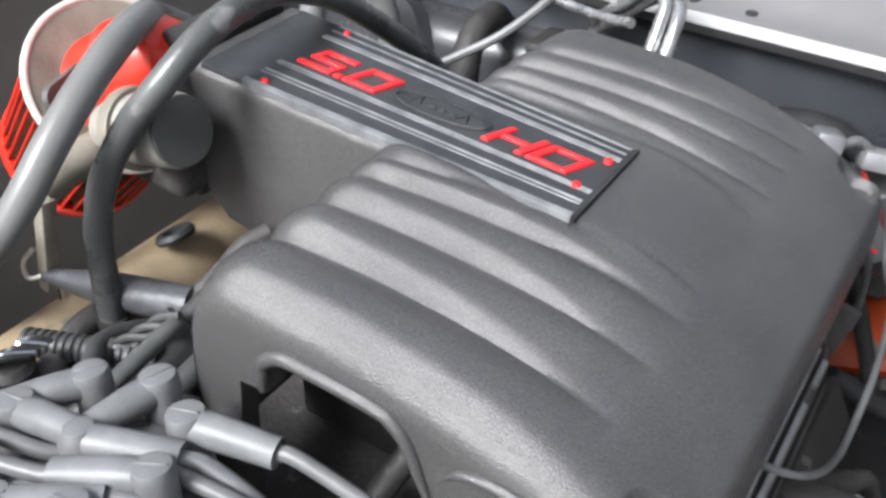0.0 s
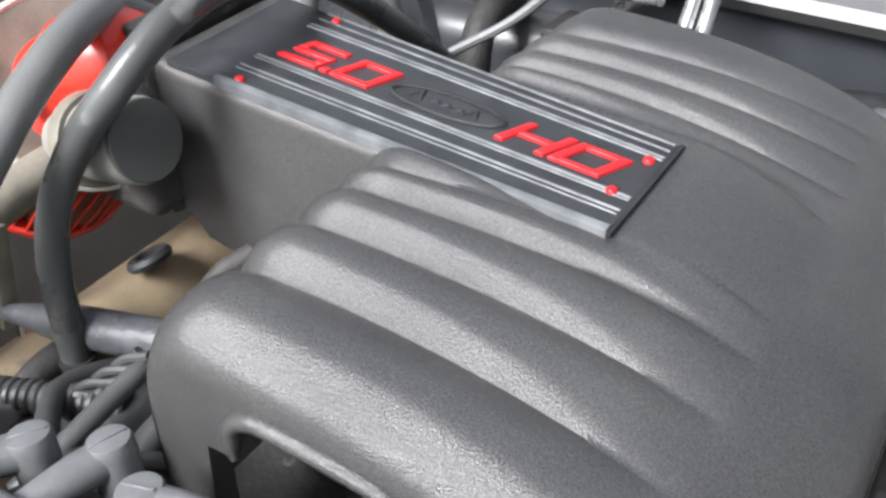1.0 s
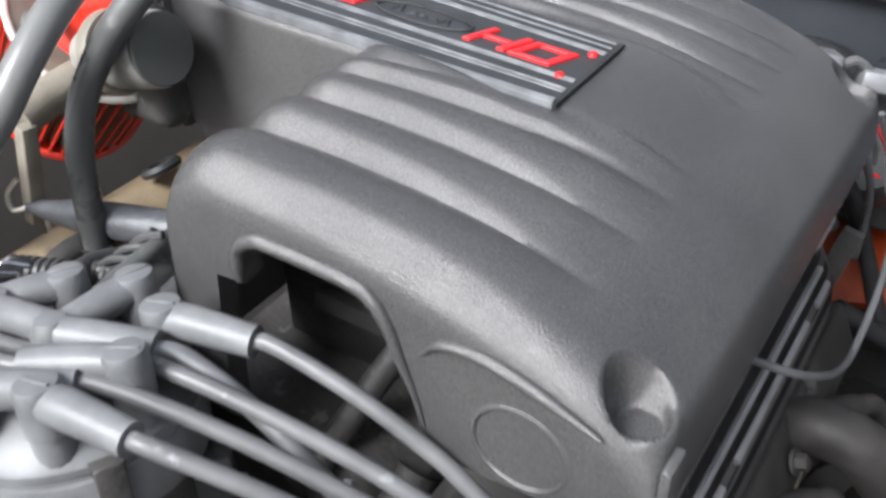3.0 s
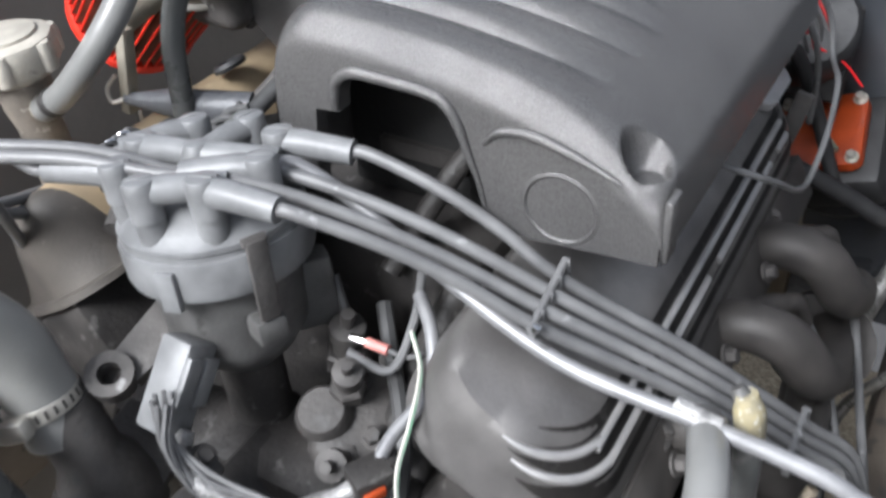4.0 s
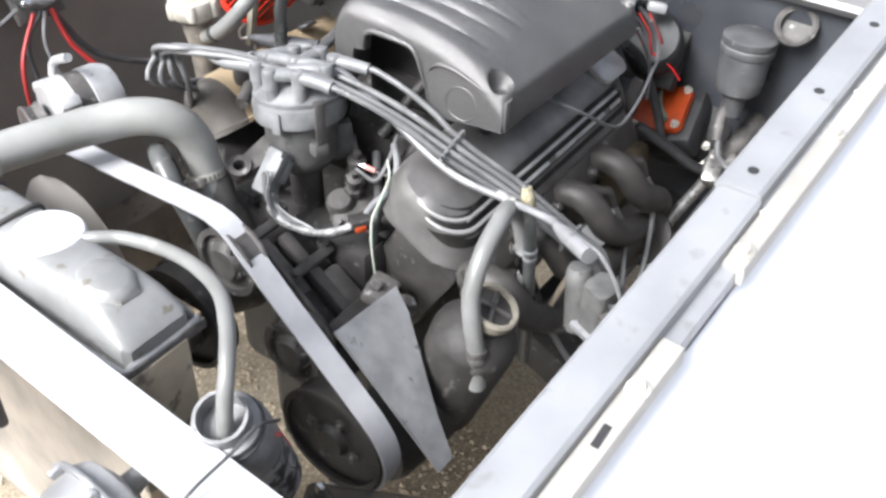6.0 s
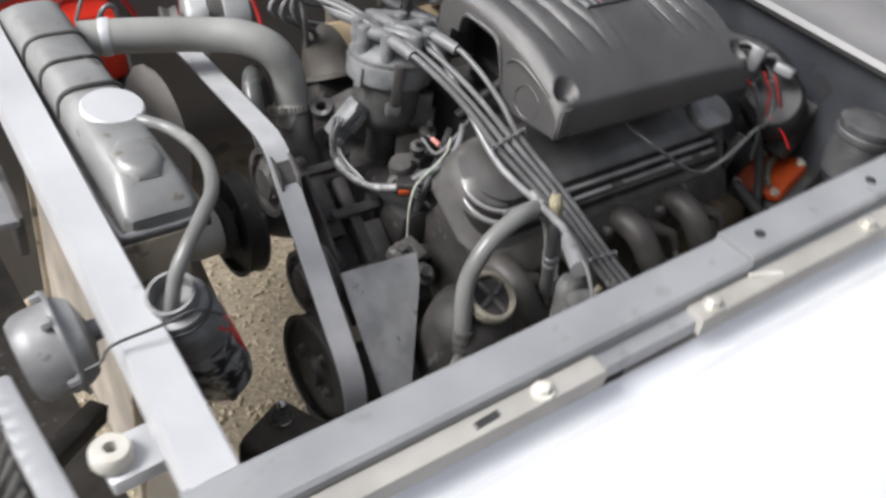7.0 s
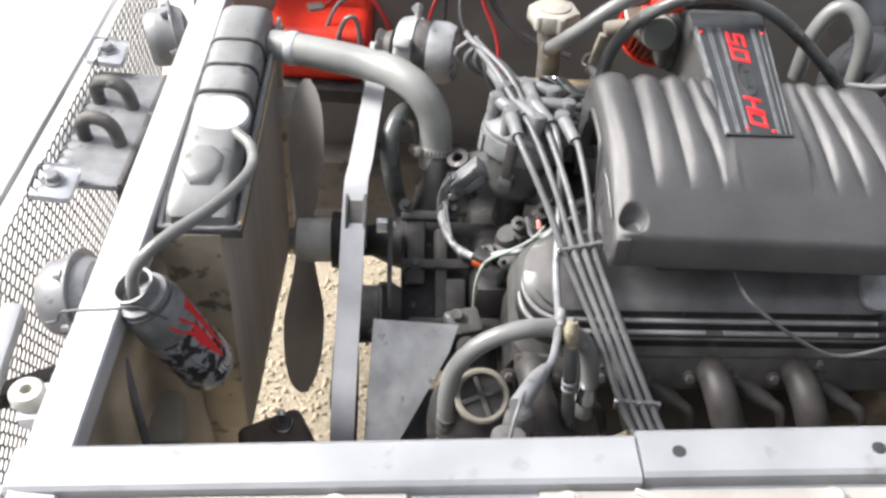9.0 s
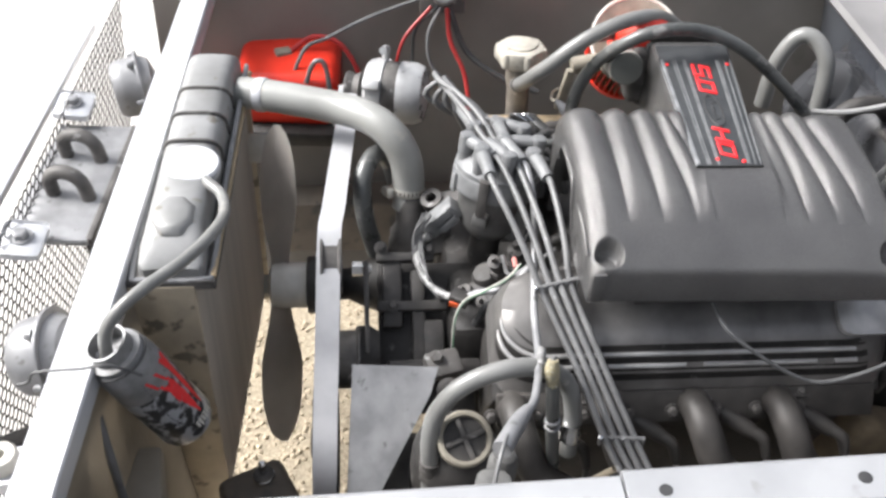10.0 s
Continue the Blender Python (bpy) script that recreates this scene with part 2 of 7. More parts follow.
def bolts(parent, places, way, r=0.006, h=0.008, material=None, name="bolt"):
    """Hex bolts, each a part of its own."""
    for p in places:
        part(name, hexbolt(nb(), p, way, r, h), material or DUSTY, parent)


# ---- ground and body of the car ----
def sheet(bm, fn, nu, nv):
    """A grid of fn(u, v), both from 0 to 1."""
    vs = [[bm.verts.new(fn(i / nu, j / nv)) for j in range(nv + 1)] for i in range(nu + 1)]
    for i in range(nu):
        for j in range(nv):
            bm.faces.new((vs[i][j], vs[i + 1][j], vs[i + 1][j + 1], vs[i][j + 1]))
    return bm


bm = nb()
sheet(bm, lambda u, v: Vector((-60 + 120 * u, -60 + 120 * v, 0)), 8, 8)
solo("ground", bm, GROUND, (0, 0, 0), "pale bright concrete ground round the car", "ground", kind="structure")


# unseen walls, added to hold back low sky light and shape reflections
WALLMAT = mat("unseen_wall_grey", (0.17, 0.165, 0.16), (0.12, 0.117, 0.113), rough=0.9, scale=1.5, bump=0.5, fine=40)
solo("wall_south", box(nb(), (12, 0.25, 1.9), pose(0, -2.7, 0.95)), WALLMAT, (0, -2.7, 0), "unseen plain grey wall added to block low sky light beside the car", "wall", kind="structure")


solo("wall_east", box(nb(), (0.25, 8.0, 2.2), pose(3.9, 0.8, 1.1)), WALLMAT, (3.9, 0.8, 0), "unseen plain grey wall added behind the car to shape reflections", "wall", kind="structure")
solo("wall_north", box(nb(), (7.5, 0.25, 3.0), pose(1.5, 4.6, 1.5)), WALLMAT, (1.5, 4.6, 0), "unseen plain grey wall added on the far side", "wall", kind="structure")


def rail_z(x):
    return 0.9215 + 0.140 * (x + 0.147)


def rail_y(x):
    """The inner edge of the near rail."""
    return -0.383 - 0.065 * (x + 0.15)


# near fender rail: a channel with a step down to the fender
def rail_section(x):
    z, y = rail_z(x), rail_y(x)
    return [Vector((x, y + dy, z + dz)) for dy, dz in ((-0.022, -0.05), (-0.002, -0.05), (0.0, -0.003), (-0.004, 0), (-0.042, 0), (-0.046, -0.003), (-0.047, -0.016), (-0.062, -0.018), (-0.064, -0.03), (-0.022, -0.03))]


def loft(bm, sections):
    last = None
    for s in sections:
        ring = [bm.verts.new(p) for p in s]
        if last:
            for k in range(len(ring)):
                bm.faces.new((last[k], last[(k + 1) % len(ring)], ring[(k + 1) % len(ring)], ring[k]))
        else:
            bm.faces.new(ring[::-1])
        last = ring
    bm.faces.new(last)
    return bm


bm = loft(nb(), [rail_section(x) for x in (-0.72, -0.5, -0.35, -0.18)])
rail = solo("fender_rail", bm, RAIL, (-0.4, -0.425, 0.87), "pale silver painted inner fender rail with bolt holes", "fender rail", kind="structure", angle=30)
bm = loft(nb(), [[p + Vector((0, 0.003, 0.003)) for p in rail_section(x)] for x in (-0.178, 0.1, 0.6)])
solo("fender_rail", bm, RAIL, (0.2, -0.425, 0.9), "pale silver painted rear length of inner fender rail", "fender rail", kind="structure", angle=30)

# outer fender, white, falling away from the rail
bm = nb()
sheet(bm, lambda u, v: Vector((-0.95 + 1.8 * u, rail_y(-0.95 + 1.8 * u) - 0.062 - 0.30 * v, rail_z(-0.95 + 1.8 * u) - 0.045 - 0.014 * math.sin(min(1, v / 0.12) * math.pi) - 0.10 * v ** 3 + 0.012 * min(1, v / 0.2))), 24, 30)
sheet(bm, lambda u, v: Vector((-0.95 + 1.8 * u, rail_y(-0.95 + 1.8 * u) - 0.362 - 0.05 * math.sin(v * 1.5), rail_z(-0.95 + 1.8 * u) - 0.155 - 0.5 * v)), 24, 8)
solo("fender", bm, FENDER, (0, -0.6, 0.4), "glossy white silver outer front fender", "fender", kind="structure")

# near inner apron, below the rail
bm = nb()
sheet(bm, lambda u, v: Vector((-0.72 + 1.3 * u, rail_y(-0.72 + 1.3 * u) - 0.012 + 0.04 * v + 0.03 * math.sin(3 * u), rail_z(-0.72 + 1.3 * u) - 0.04 - 0.5 * v)), 20, 12)
solo("inner_fender", bm, APRON, (-0.1, -0.38, 0.4), "dusty grey near inner fender apron with rust stains", "inner fender", kind="structure")

# far inner fender wall and far rail
bm = nb()
sheet(bm, lambda u, v: Vector((-0.72 + 1.35 * u, 0.60 + 0.03 * math.sin(5 * u) - 0.10 * (1 - v) ** 2, 0.28 + 0.66 * v)), 24, 16)
solo("inner_fender", bm, INNER, (-0.1, 0.58, 0.28), "dark brownish grey far inner fender wall", "inner fender", kind="structure")
bm = loft(nb(), [[Vector((p.x, 0.612 + (rail_y(x) - p.y), 0.927 + 0.04 * (x + 0.35) - 0.01 + p.z - rail_z(x))) for p in rail_section(x)] for x in (-0.72, 0.0, 0.6)])
solo("fender_rail", bm, RAIL, (0, 0.61, 0.87), "pale silver painted far fender rail", "fender rail", kind="structure", angle=30)
bm = nb()
sheet(bm, lambda u, v: Vector((-0.95 + 1.8 * u, 0.665 + 0.3 * v, 0.927 + 0.04 * (-0.6 + 1.8 * u) - 0.045 - 0.02 * v - 0.1 * v ** 3)), 20, 8)
solo("fender", bm, FENDER, (0, 0.8, 0.8), "glossy white silver far fender", "fender", kind="structure")

# firewall and cowl
bm = nb()
sheet(bm, lambda u, v: Vector((0.475 - 0.085 * v + 0.012 * math.sin(7 * u) * math.sin(3 * v), -0.42 + 1.05 * u, 0.35 + 0.545 * v)), 40, 24)
solo("firewall", bm, FIREWALL, (0.55, 0.1, 0.35), "dark blue grey painted firewall with dents", "firewall", kind="structure")
bm = nb()
slab(bm, [(0, 0), (0.006, 0.008), (0.055, 0.012), (0.060, 0.016), (0.16, 0.024), (0.4, 0.06), (0.4, 0.03), (0.01, -0.012)], 1.12, Matrix(((1, 0, 0, 0.368), (0, 0, -1, 0.66), (0, 1, 0, 0.896), (0, 0, 0, 1))), 0)
cowl = solo("cowl", bm, COWL, (0.4, 0.1, 0.87), "grey painted cowl lip above the firewall", "cowl", kind="structure")
for y in (0.036, 0.086, 0.222, -0.25):
    part("hole", lathe(nb(), [(0.0055, 0), (0.0055, 0.0005), (0, 0.0006)], pose(0.392, y, 0.9058, 0, -4, 0), 14), BLACK, cowl, "dark bolt hole")
for x in (-0.147, 0.012, 0.17):
    part("hole", lathe(nb(), [(0.0058, 0), (0.0058, 0.0005), (0, 0.0006)], pose(x, rail_y(x) - 0.0205, rail_z(x) + 0.0028, 0, -8, 0), 18), BLACK, rail, "dark bolt hole")
STRIP = mat("brownish_bare_strip", (0.36, 0.345, 0.32), (0.27, 0.255, 0.235), rough=0.5, scale=14, bump=0.15)
for xs_, lab in (((-0.262, -0.1, 0.2, 0.6), "brownish bare metal flange strip along the rail"), ((-0.66, -0.5, -0.372), "short brownish flange strip with a dark slot")):
    bm = loft(nb(), [[Vector((x, rail_y(x) + y, rail_z(x) + z)) for y, z in ((-0.0475, -0.012), (-0.0495, -0.011), (-0.068, -0.012), (-0.0695, -0.015), (-0.0695, -0.03), (-0.0475, -0.03))] for x in xs_])
    strip = solo("fender_flange_strip", bm, STRIP, (xs_[1], -0.446, 0.9), lab, "strip", kind="structure", angle=30)
    for x in (-0.240, -0.03, 0.14, -0.432):
        if xs_[0] < x < xs_[-1]:
            part("bolt", hexbolt(nb(), (x, rail_y(x) - 0.058, rail_z(x) - 0.0115), (-0.14, 0, 1), 0.007, 0.007), ZINC if x > -0.4 else CREAM, strip, "bright bolt")
    for x in (-0.185, 0.050):
        if xs_[0] < x < xs_[-1]:
            part("bead", tube(nb(), [(x, rail_y(x) - 0.049, rail_z(x) - 0.010), (x + 0.014, rail_y(x) - 0.056, rail_z(x) - 0.0085), (x + 0.030, rail_y(x) - 0.064, rail_z(x) - 0.008)], 0.0028, 8), CREAM, strip, "white sealer bead")
    if xs_[0] < -0.5:
        part("slot", box(nb(), (0.024, 0.007, 0.001), pose(-0.487, rail_y(-0.487) - 0.058, rail_z(-0.487) - 0.0112, 0, -8, 0)), BLACK, strip, "dark slot")


# ---- intake plenum ----
XC, XF, XR, YN, YF = 0.035, -0.148, 0.217, -0.117, 0.128
EDGE = 0.024


def smooth(a, b, v):
    t = min(1, max(0, (v - a) / (b - a)))
    return t * t * (3 - 2 * t)


NEAR = (-0.101, -0.062, -0.024, 0.001, 0.078, 0.105, 0.139, 0.173)
BACK = (-0.099, -0.064, -0.034, -0.018, 0.083, 0.102, 0.127, 0.158)


def creases(y):
    """Places across the plenum of the creases between its runners, at the station y."""
    f = smooth(-0.065, 0.115, y)
    return [a + (b - a) * f for a, b in zip(NEAR, BACK)]


def runner(x, y):
    """Depth below the crowns: rolls side by side that meet in sharp creases."""
    c = creases(y)
    deep = 0.0125 * max(0, (y + 0.070) / 0.18) ** 0.60
    if x <= c[0]:
        return deep * max(0, 1 - (c[0] - x) / 0.022) ** 2.2
    if x >= c[-1]:
        return deep * max(0, 1 - (x - c[-1]) / 0.020) ** 2.2
    k = max(i for i in range(len(c)) if c[i] <= x)
    if k == 3:
        return 0.45 * deep * max(0, 1 - min(x - c[3], c[4] - x) / 0.012) ** 1.5
    s = abs(2 * (x - c[k]) / (c[k + 1] - c[k]) - 1)
    return deep * min(1, (c[k + 1] - c[k]) / 0.030) * s ** 2.3


def crown(x, y):
    """The smooth upper face, falling away towards the near side and a little to the rear."""
    d = max(0, 0.09 - y)
    return 0.9585 - 0.90 * d ** 2 - 60 * d ** 5 - 0.026 * (x + 0.1) - 0.006 * max(0, (x - 0.10) / 0.11) ** 2


def plenum_z(x, y):
    z = crown(x, y) - runner(x, y)
    flat = smooth(0.052, 0.040, abs(x - 0.036 - 0.09 * max(0, y))) * smooth(-0.075, -0.012, y)
    z = z * (1 - flat) + (TOP - 0.0022 - 0.16 * max(0, -0.004 - y)) * flat
    for d, r in ((x - XF, EDGE), (XR - x, 0.019), (YF - y, 0.03), (y - YN, 0.0045)):
        if d < r:
            z -= r - math.sqrt(max(0, r * r - (r - d) ** 2))
    for cx in (XF + 0.0205, XR - 0.0195):
        d = math.hypot(x - cx, y - YN - 0.0160)
        rim = 0.9015 - 0.026 * (cx + 0.13)
        z += (rim - z) * smooth(0.0165, 0.0125, d)
        z += (rim - 0.0060 - z) * smooth(0.0122, 0.0095, d)
    return z


TOP = 0.9510


def spaced(a, b, n, edge):
    """Stations from a to b, closer together at both ends."""
    out = [a + edge * (1 - math.cos(math.pi / 2 * k / 8)) for k in range(8)]
    out += [a + edge + (b - a - 2 * edge) * k / n for k in range(n + 1)]
    out += [b - edge * (1 - math.cos(math.pi / 2 * k / 8)) for k in range(7, -1, -1)]
    return out


plenum = thing("intake_plenum", (XC, 0, 0.80), "matte grey painted ribbed intake plenum with dark badge plate", "intake plenum")
ys = [YN + 0.0011 * k for k in range(36)] + [y for y in spaced(YN, YF, 90, 0.028) if y > YN + 0.039]


def columns(y):
    """Stations across the plenum that run along the creases."""
    c = creases(y)
    out = [XF + EDGE * (1 - math.cos(math.pi / 2 * k / 16)) for k in range(16)]
    marks = [XF + EDGE, *c, XR - EDGE]
    for a, b, n in zip(marks, marks[1:], (14, 22, 22, 14, 40, 22, 22, 22, 22)):
        out += [a + (b - a) * k / n for k in range(n)]
    return out + [XR - EDGE * (1 - math.cos(math.pi / 2 * k / 16)) for k in range(16, -1, -1)]


xs = columns(0.0)
bm = nb()
lines = [[bm.verts.new((x, y, plenum_z(x, y))) for x in columns(y)] for y in ys]
grid = [[row[i] for row in lines] for i in range(len(xs))]
for i in range(len(xs) - 1):
    for j in range(len(ys) - 1):
        bm.faces.new((grid[i][j], grid[i + 1][j], grid[i + 1][j + 1], grid[i][j + 1]))
# near face, rear face and far face below the rim
def drop(row, low, out):
    last = row
    for f, o in ((0.12, 0.4), (0.5, 0.8), (0.92, 1.0), (1.0, 0.8)):
        now = [bm.verts.new((v.co.x + out[0] * o, v.co.y + out[1] * o, v.co.z + (low - 0.026 * (v.co.x + 0.148) - v.co.z) * f)) for v in row]
        for k in range(len(row) - 1):
            bm.faces.new((last[k], last[k + 1], now[k + 1], now[k]))
        last = now
drop([g[0] for g in grid], 0.857, (0, -0.002))
drop(list(grid[-1]), 0.857, (0.002, 0))
drop([g[-1] for g in grid], 0.83, (0, 0.004))
part("shell", bm, PLENUM, plenum, angle=50)
# front wall with its arched opening
front = [(y, plenum_z(XF, y)) for y in ys]
arch = [(0.134, 0.80), (0.106, 0.80), (0.103, 0.862), (0.099, 0.8985), (0.0815, 0.9005), (0.0815, 0.909), (0.079, 0.919), (0.071, 0.926), (0.060, 0.928), (0.020, 0.9265), (0.010, 0.922), (0.004, 0.913), (-0.002, 0.896), (-0.008, 0.880), (-0.013, 0.862), (-0.020, 0.8515), (-0.030, 0.8495), (-0.045, 0.8500), (-0.095, 0.8555), (-0.117, 0.857)]
FACE = Matrix(((0, 0, 1, XF), (1, 0, 0, 0), (0, 1, 0, 0), (0, 0, 0, 1)))
hole = [(-0.0605 + 0.0206 * math.sin(a), 0.8760 - 0.0206 * math.cos(a)) for a in [2 * math.pi * (k + 0.02) / 40 for k in range(41)]]
hole[-1] = (-0.0606, hole[-1][1])
cut = [(-0.0604, 0.8517), *hole[:-1], hole[-1], (-0.0606, 0.8517)]
arch = [*arch[:-2], *cut, *arch[-2:]]
bm = slab(nb(), [*front[::-1], *arch[::-1]][::-1], 0.012, FACE)
wall = part("front_wall", bm, PLENUM, plenum)
rimline = [(0.0835, 0.902), (0.0835, 0.910), (0.081, 0.921), (0.072, 0.9285), (0.060, 0.9305), (0.020, 0.929), (0.0085, 0.924), (0.0015, 0.914), (-0.0045, 0.897), (-0.0105, 0.881), (-0.0152, 0.864)]
bm = tube(nb(), [(XF - 0.0006, y, z) for y, z in rimline], [0.0022, 0.0036, 0.0040, 0.0040, 0.0040, 0.0038, 0.0036, 0.0032, 0.0026, 0.0016, 0.0008], 10, 5)
part("arch_rim", bm, PLENUM, plenum)
BOSS = aim((XF, -0.0605, 0.8760), (-1, 0, 0))
bm = lathe(nb(), [(0.0240, -0.0006), (0.0226, 0.0005), (0.0212, 0.0007), (0.0203, 0.0001), (0.0199, -0.0012), (0.0195, -0.0046), (0.0188, -0.0050), (0, -0.0050)], BOSS, 44)
part("round_boss", bm, PLENUM, plenum, "round sunken boss on the front face")
bm = tube(nb(), [(XF - 0.0006, -0.014, 0.905), (XF - 0.0006, -0.024, 0.9155), (XF - 0.0006, -0.043, 0.9185), (XF - 0.0006, -0.068, 0.9125), (XF - 0.0006, -0.094, 0.9025)], [0.0008, 0.0026, 0.0032, 0.0030, 0.0012], 10, 5)
part("brow", bm, PLENUM, plenum)
bm = box(nb(), (0.016, 0.005, 0.040), pose(XF + 0.0095, YN - 0.0022, 0.8780), 0.002)
part("corner_tab", bm, PLENUM, plenum)
# inner floor, and an added black panel that paints the hollow's shade
part("inner_casting", box(nb(), (0.012, 0.188, 0.128), pose(XF + 0.075, 0.034, 0.862), 0.003), HOLLOW_BLACK, plenum, "black panel standing in for the shade inside the arch")
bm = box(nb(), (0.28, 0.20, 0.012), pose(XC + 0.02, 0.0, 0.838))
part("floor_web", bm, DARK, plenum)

# neck towards the throttle body
bm = nb()
def neck_ring(y, low, x0, x1, z=0.947):
    return [Vector((x0 + 0.004, y, low)), Vector((x0, y, low + 0.004)), *[Vector((x0 + 0.009 * (1 - math.cos(a)), y, z - 0.009 * (1 - math.sin(a)))) for a in (0, 0.4, 0.8, 1.2, 1.57)], Vector((x1 - 0.005, y, z)), Vector((x1, y, z - 0.005)), Vector((x1, y, low + 0.004)), Vector((x1 - 0.004, y, low))]
loft(bm, [neck_ring(y, low, -0.0125 + 0.068 * y, 0.0705 + 0.150 * y, TOP - 0.0012) for y, low in ((0.05, 0.842), (0.13, 0.835), (0.215, 0.828), (0.262, 0.832), (0.280, 0.850))])
part("neck", bm, PLENUM, plenum, angle=30)
bm = box(nb(), (0.118, 0.010, 0.100), pose(0.060, 0.286, 0.896), 0.006)
part("flange", bm, PLENUM, plenum)

# badge plate, let into the top; its near end is narrower
def plate_x(f, y):
    """Across the plate, f from 0 to 1, at the station y."""
    a, b = -0.0100 + 0.068 * y, 0.0660 + 0.150 * y
    return a + (b - a) * f


bm = nb()
slab(bm, [(plate_x(0, 0.0015), 0.0015), (plate_x(1, 0.0015), 0.0015), (plate_x(1, 0.270), 0.270), (plate_x(0, 0.270), 0.270)], 0.004, pose(0, 0, TOP - 0.004), 0.0008)
badge = part("badge_plate", bm, BADGE, plenum, "dark grey badge plate with red lettering")
bm = box(nb(), (0.079, 0.0020, 0.002), pose(0.0280, 0.0003, TOP - 0.0006))
part("seam", bm, BLACK, plenum, "dark seam at the end of the badge plate")
bm = loft(nb(), [[Vector((plate_x(0, y) + dx, y, TOP + dz)) for dx, dz in ((-0.0016, -0.004), (-0.0012, 0.0006), (0.0004, 0.0014), (0.0032, 0.0012), (0.0042, -0.001))] for y in (0.0016, 0.08, 0.16, 0.232)])
part("plate_border", bm, BADGE_RIB, badge, "worn pale raised border of the badge plate")
for f, r in ((0.165, 0.0007), (0.205, 0.0009), (0.315, 0.0007), (0.345, 0.0010), (0.79, 0.0010), (0.825, 0.0007), (0.905, 0.0008), (0.985, 0.0009)):
    bm = tube(nb(), [(plate_x(f, y), y, TOP) for y in (0.003, 0.05, 0.12, 0.18, 0.231)], r, 8, 2)
    part("rib", bm, BADGE_RIB, badge)
for f, y in ((0.34, 0.012), (0.735, 0.008), (0.065, 0.219), (0.935, 0.220)):
    bm = lathe(nb(), [(0.0029, 0), (0.0027, 0.0014), (0.0018, 0.0023), (0, 0.0026)], pose(plate_x(f, y), y, TOP - 0.0003), 14)
    part("rivet", bm, RED, badge, "red painted rivet")


def stroke(bm, corners, h=0.0020):
    """A raised bar of a letter; corners as (f, y)."""
    slab(bm, [(plate_x(f, y), y) for f, y in corners], h, pose(0, 0, TOP - 0.0002), 0.0006)


def letter(kind, y, w, f0=0.405, f1=0.655):
    """A squared slanted block letter whose lower left corner is at y; it reads towards smaller y."""
    s, g, lean = 0.0047, (f1 - f0) * 0.17, -0.0085
    bm = nb()
    fm = (f0 + f1) / 2

    def bar(a, b, fa, fb):
        la, lb = lean * (fa - f0) / (f1 - f0), lean * (fb - f0) / (f1 - f0)
        stroke(bm, [(fa, y - a + la), (fa, y - b + la), (fb, y - b + lb), (fb, y - a + lb)])
    if kind in "0O":
        bar(0, s, f0, f1), bar(w - s, w, f0, f1), bar(s, w - s, f0, f0 + g), bar(s, w - s, f1 - g, f1)
    elif kind == "5":
        bar(0, w, f0, f0 + g), bar(w - s, w, f0 + g, fm - g / 2), bar(0, w, fm - g / 2, fm + g / 2), bar(0, s, fm + g / 2, f1 - g), bar(0, w, f1 - g, f1)
    elif kind == "H":
        bar(0, s, f0, f1), bar(w - s, w, f0, f1), bar(s, w - s, fm - g / 2, fm + g / 2)
    else:
        bar(0, w, f0, f0 + g)
    return part("letter", bm, RED, badge, "raised red letter")


letter("5", 0.2215, 0.028), letter(".", 0.1900, 0.005), letter("0", 0.1830, 0.0265)
letter("H", 0.0770, 0.027), letter("O", 0.0475, 0.026)
bm = tube(nb(), [(plate_x(0.53, 0.112) + 0.0100 * math.sin(a) + 0.065 * 0.034 * math.cos(a), 0.112 + 0.034 * math.cos(a), TOP + 0.0006) for a in [2 * math.pi * k / 24 for k in range(25)]], 0.0010, 6, 1)
part("oval_mark", bm, BLACK, badge, "thin dark oval outline")
bm = nb()
for k, (y, tall) in enumerate(((0.132, 0.0075), (0.121, 0.003), (0.114, 0.003), (0.106, 0.003), (0.098, 0.0065))):
    tube(bm, [(plate_x(0.50, y), y + 0.002, TOP + 0.0001), (plate_x(0.50, y) + tall, y - 0.002, TOP + 0.0001), (plate_x(0.52, y), y - 0.004, TOP + 0.0001), (plate_x(0.49, y), y - 0.006, TOP + 0.0001)], [0.0006, 0.0013, 0.0012, 0.0006], 6, 3)
part("script_mark", bm, BLACK, badge, "dark plain strokes inside the oval")

# ---- engine block ----
engine = thing("engine_block", (0, 0.08, 0.35), "grimy dark grey engine block with heads", "engine block")
bm = nb()
box(bm, (0.46, 0.30, 0.26), pose(0.02, 0.115, 0.52), 0.02)
part("block", bm, DARK, engine)
for s in (-1, 1):
    yc = 0.115
    bm = box(nb(), (0.49, 0.10, 0.13), pose(0.005, yc + s * 0.165, 0.665, s * -30, 0, 0), 0.008)
    part("cylinder_head", bm, DARK, engine)
bm = box(nb(), (0.34, 0.20, 0.10), pose(0.03, 0.10, 0.745), 0.015)
part("lower_manifold", bm, DARK, engine)
bm = box(nb(), (0.06, 0.24, 0.30), pose(-0.25, 0.10, 0.56), 0.02)
part("timing_cover", bm, DARK, engine)


# ---- valve covers ----
RIB = mat("worn_rib_edge", (0.50, 0.49, 0.48), (0.34, 0.335, 0.33), rough=0.4, metal=0.4, scale=30, bump=0.1)

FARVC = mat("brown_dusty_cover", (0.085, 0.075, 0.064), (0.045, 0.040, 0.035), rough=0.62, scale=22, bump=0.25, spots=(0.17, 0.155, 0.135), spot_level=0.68)

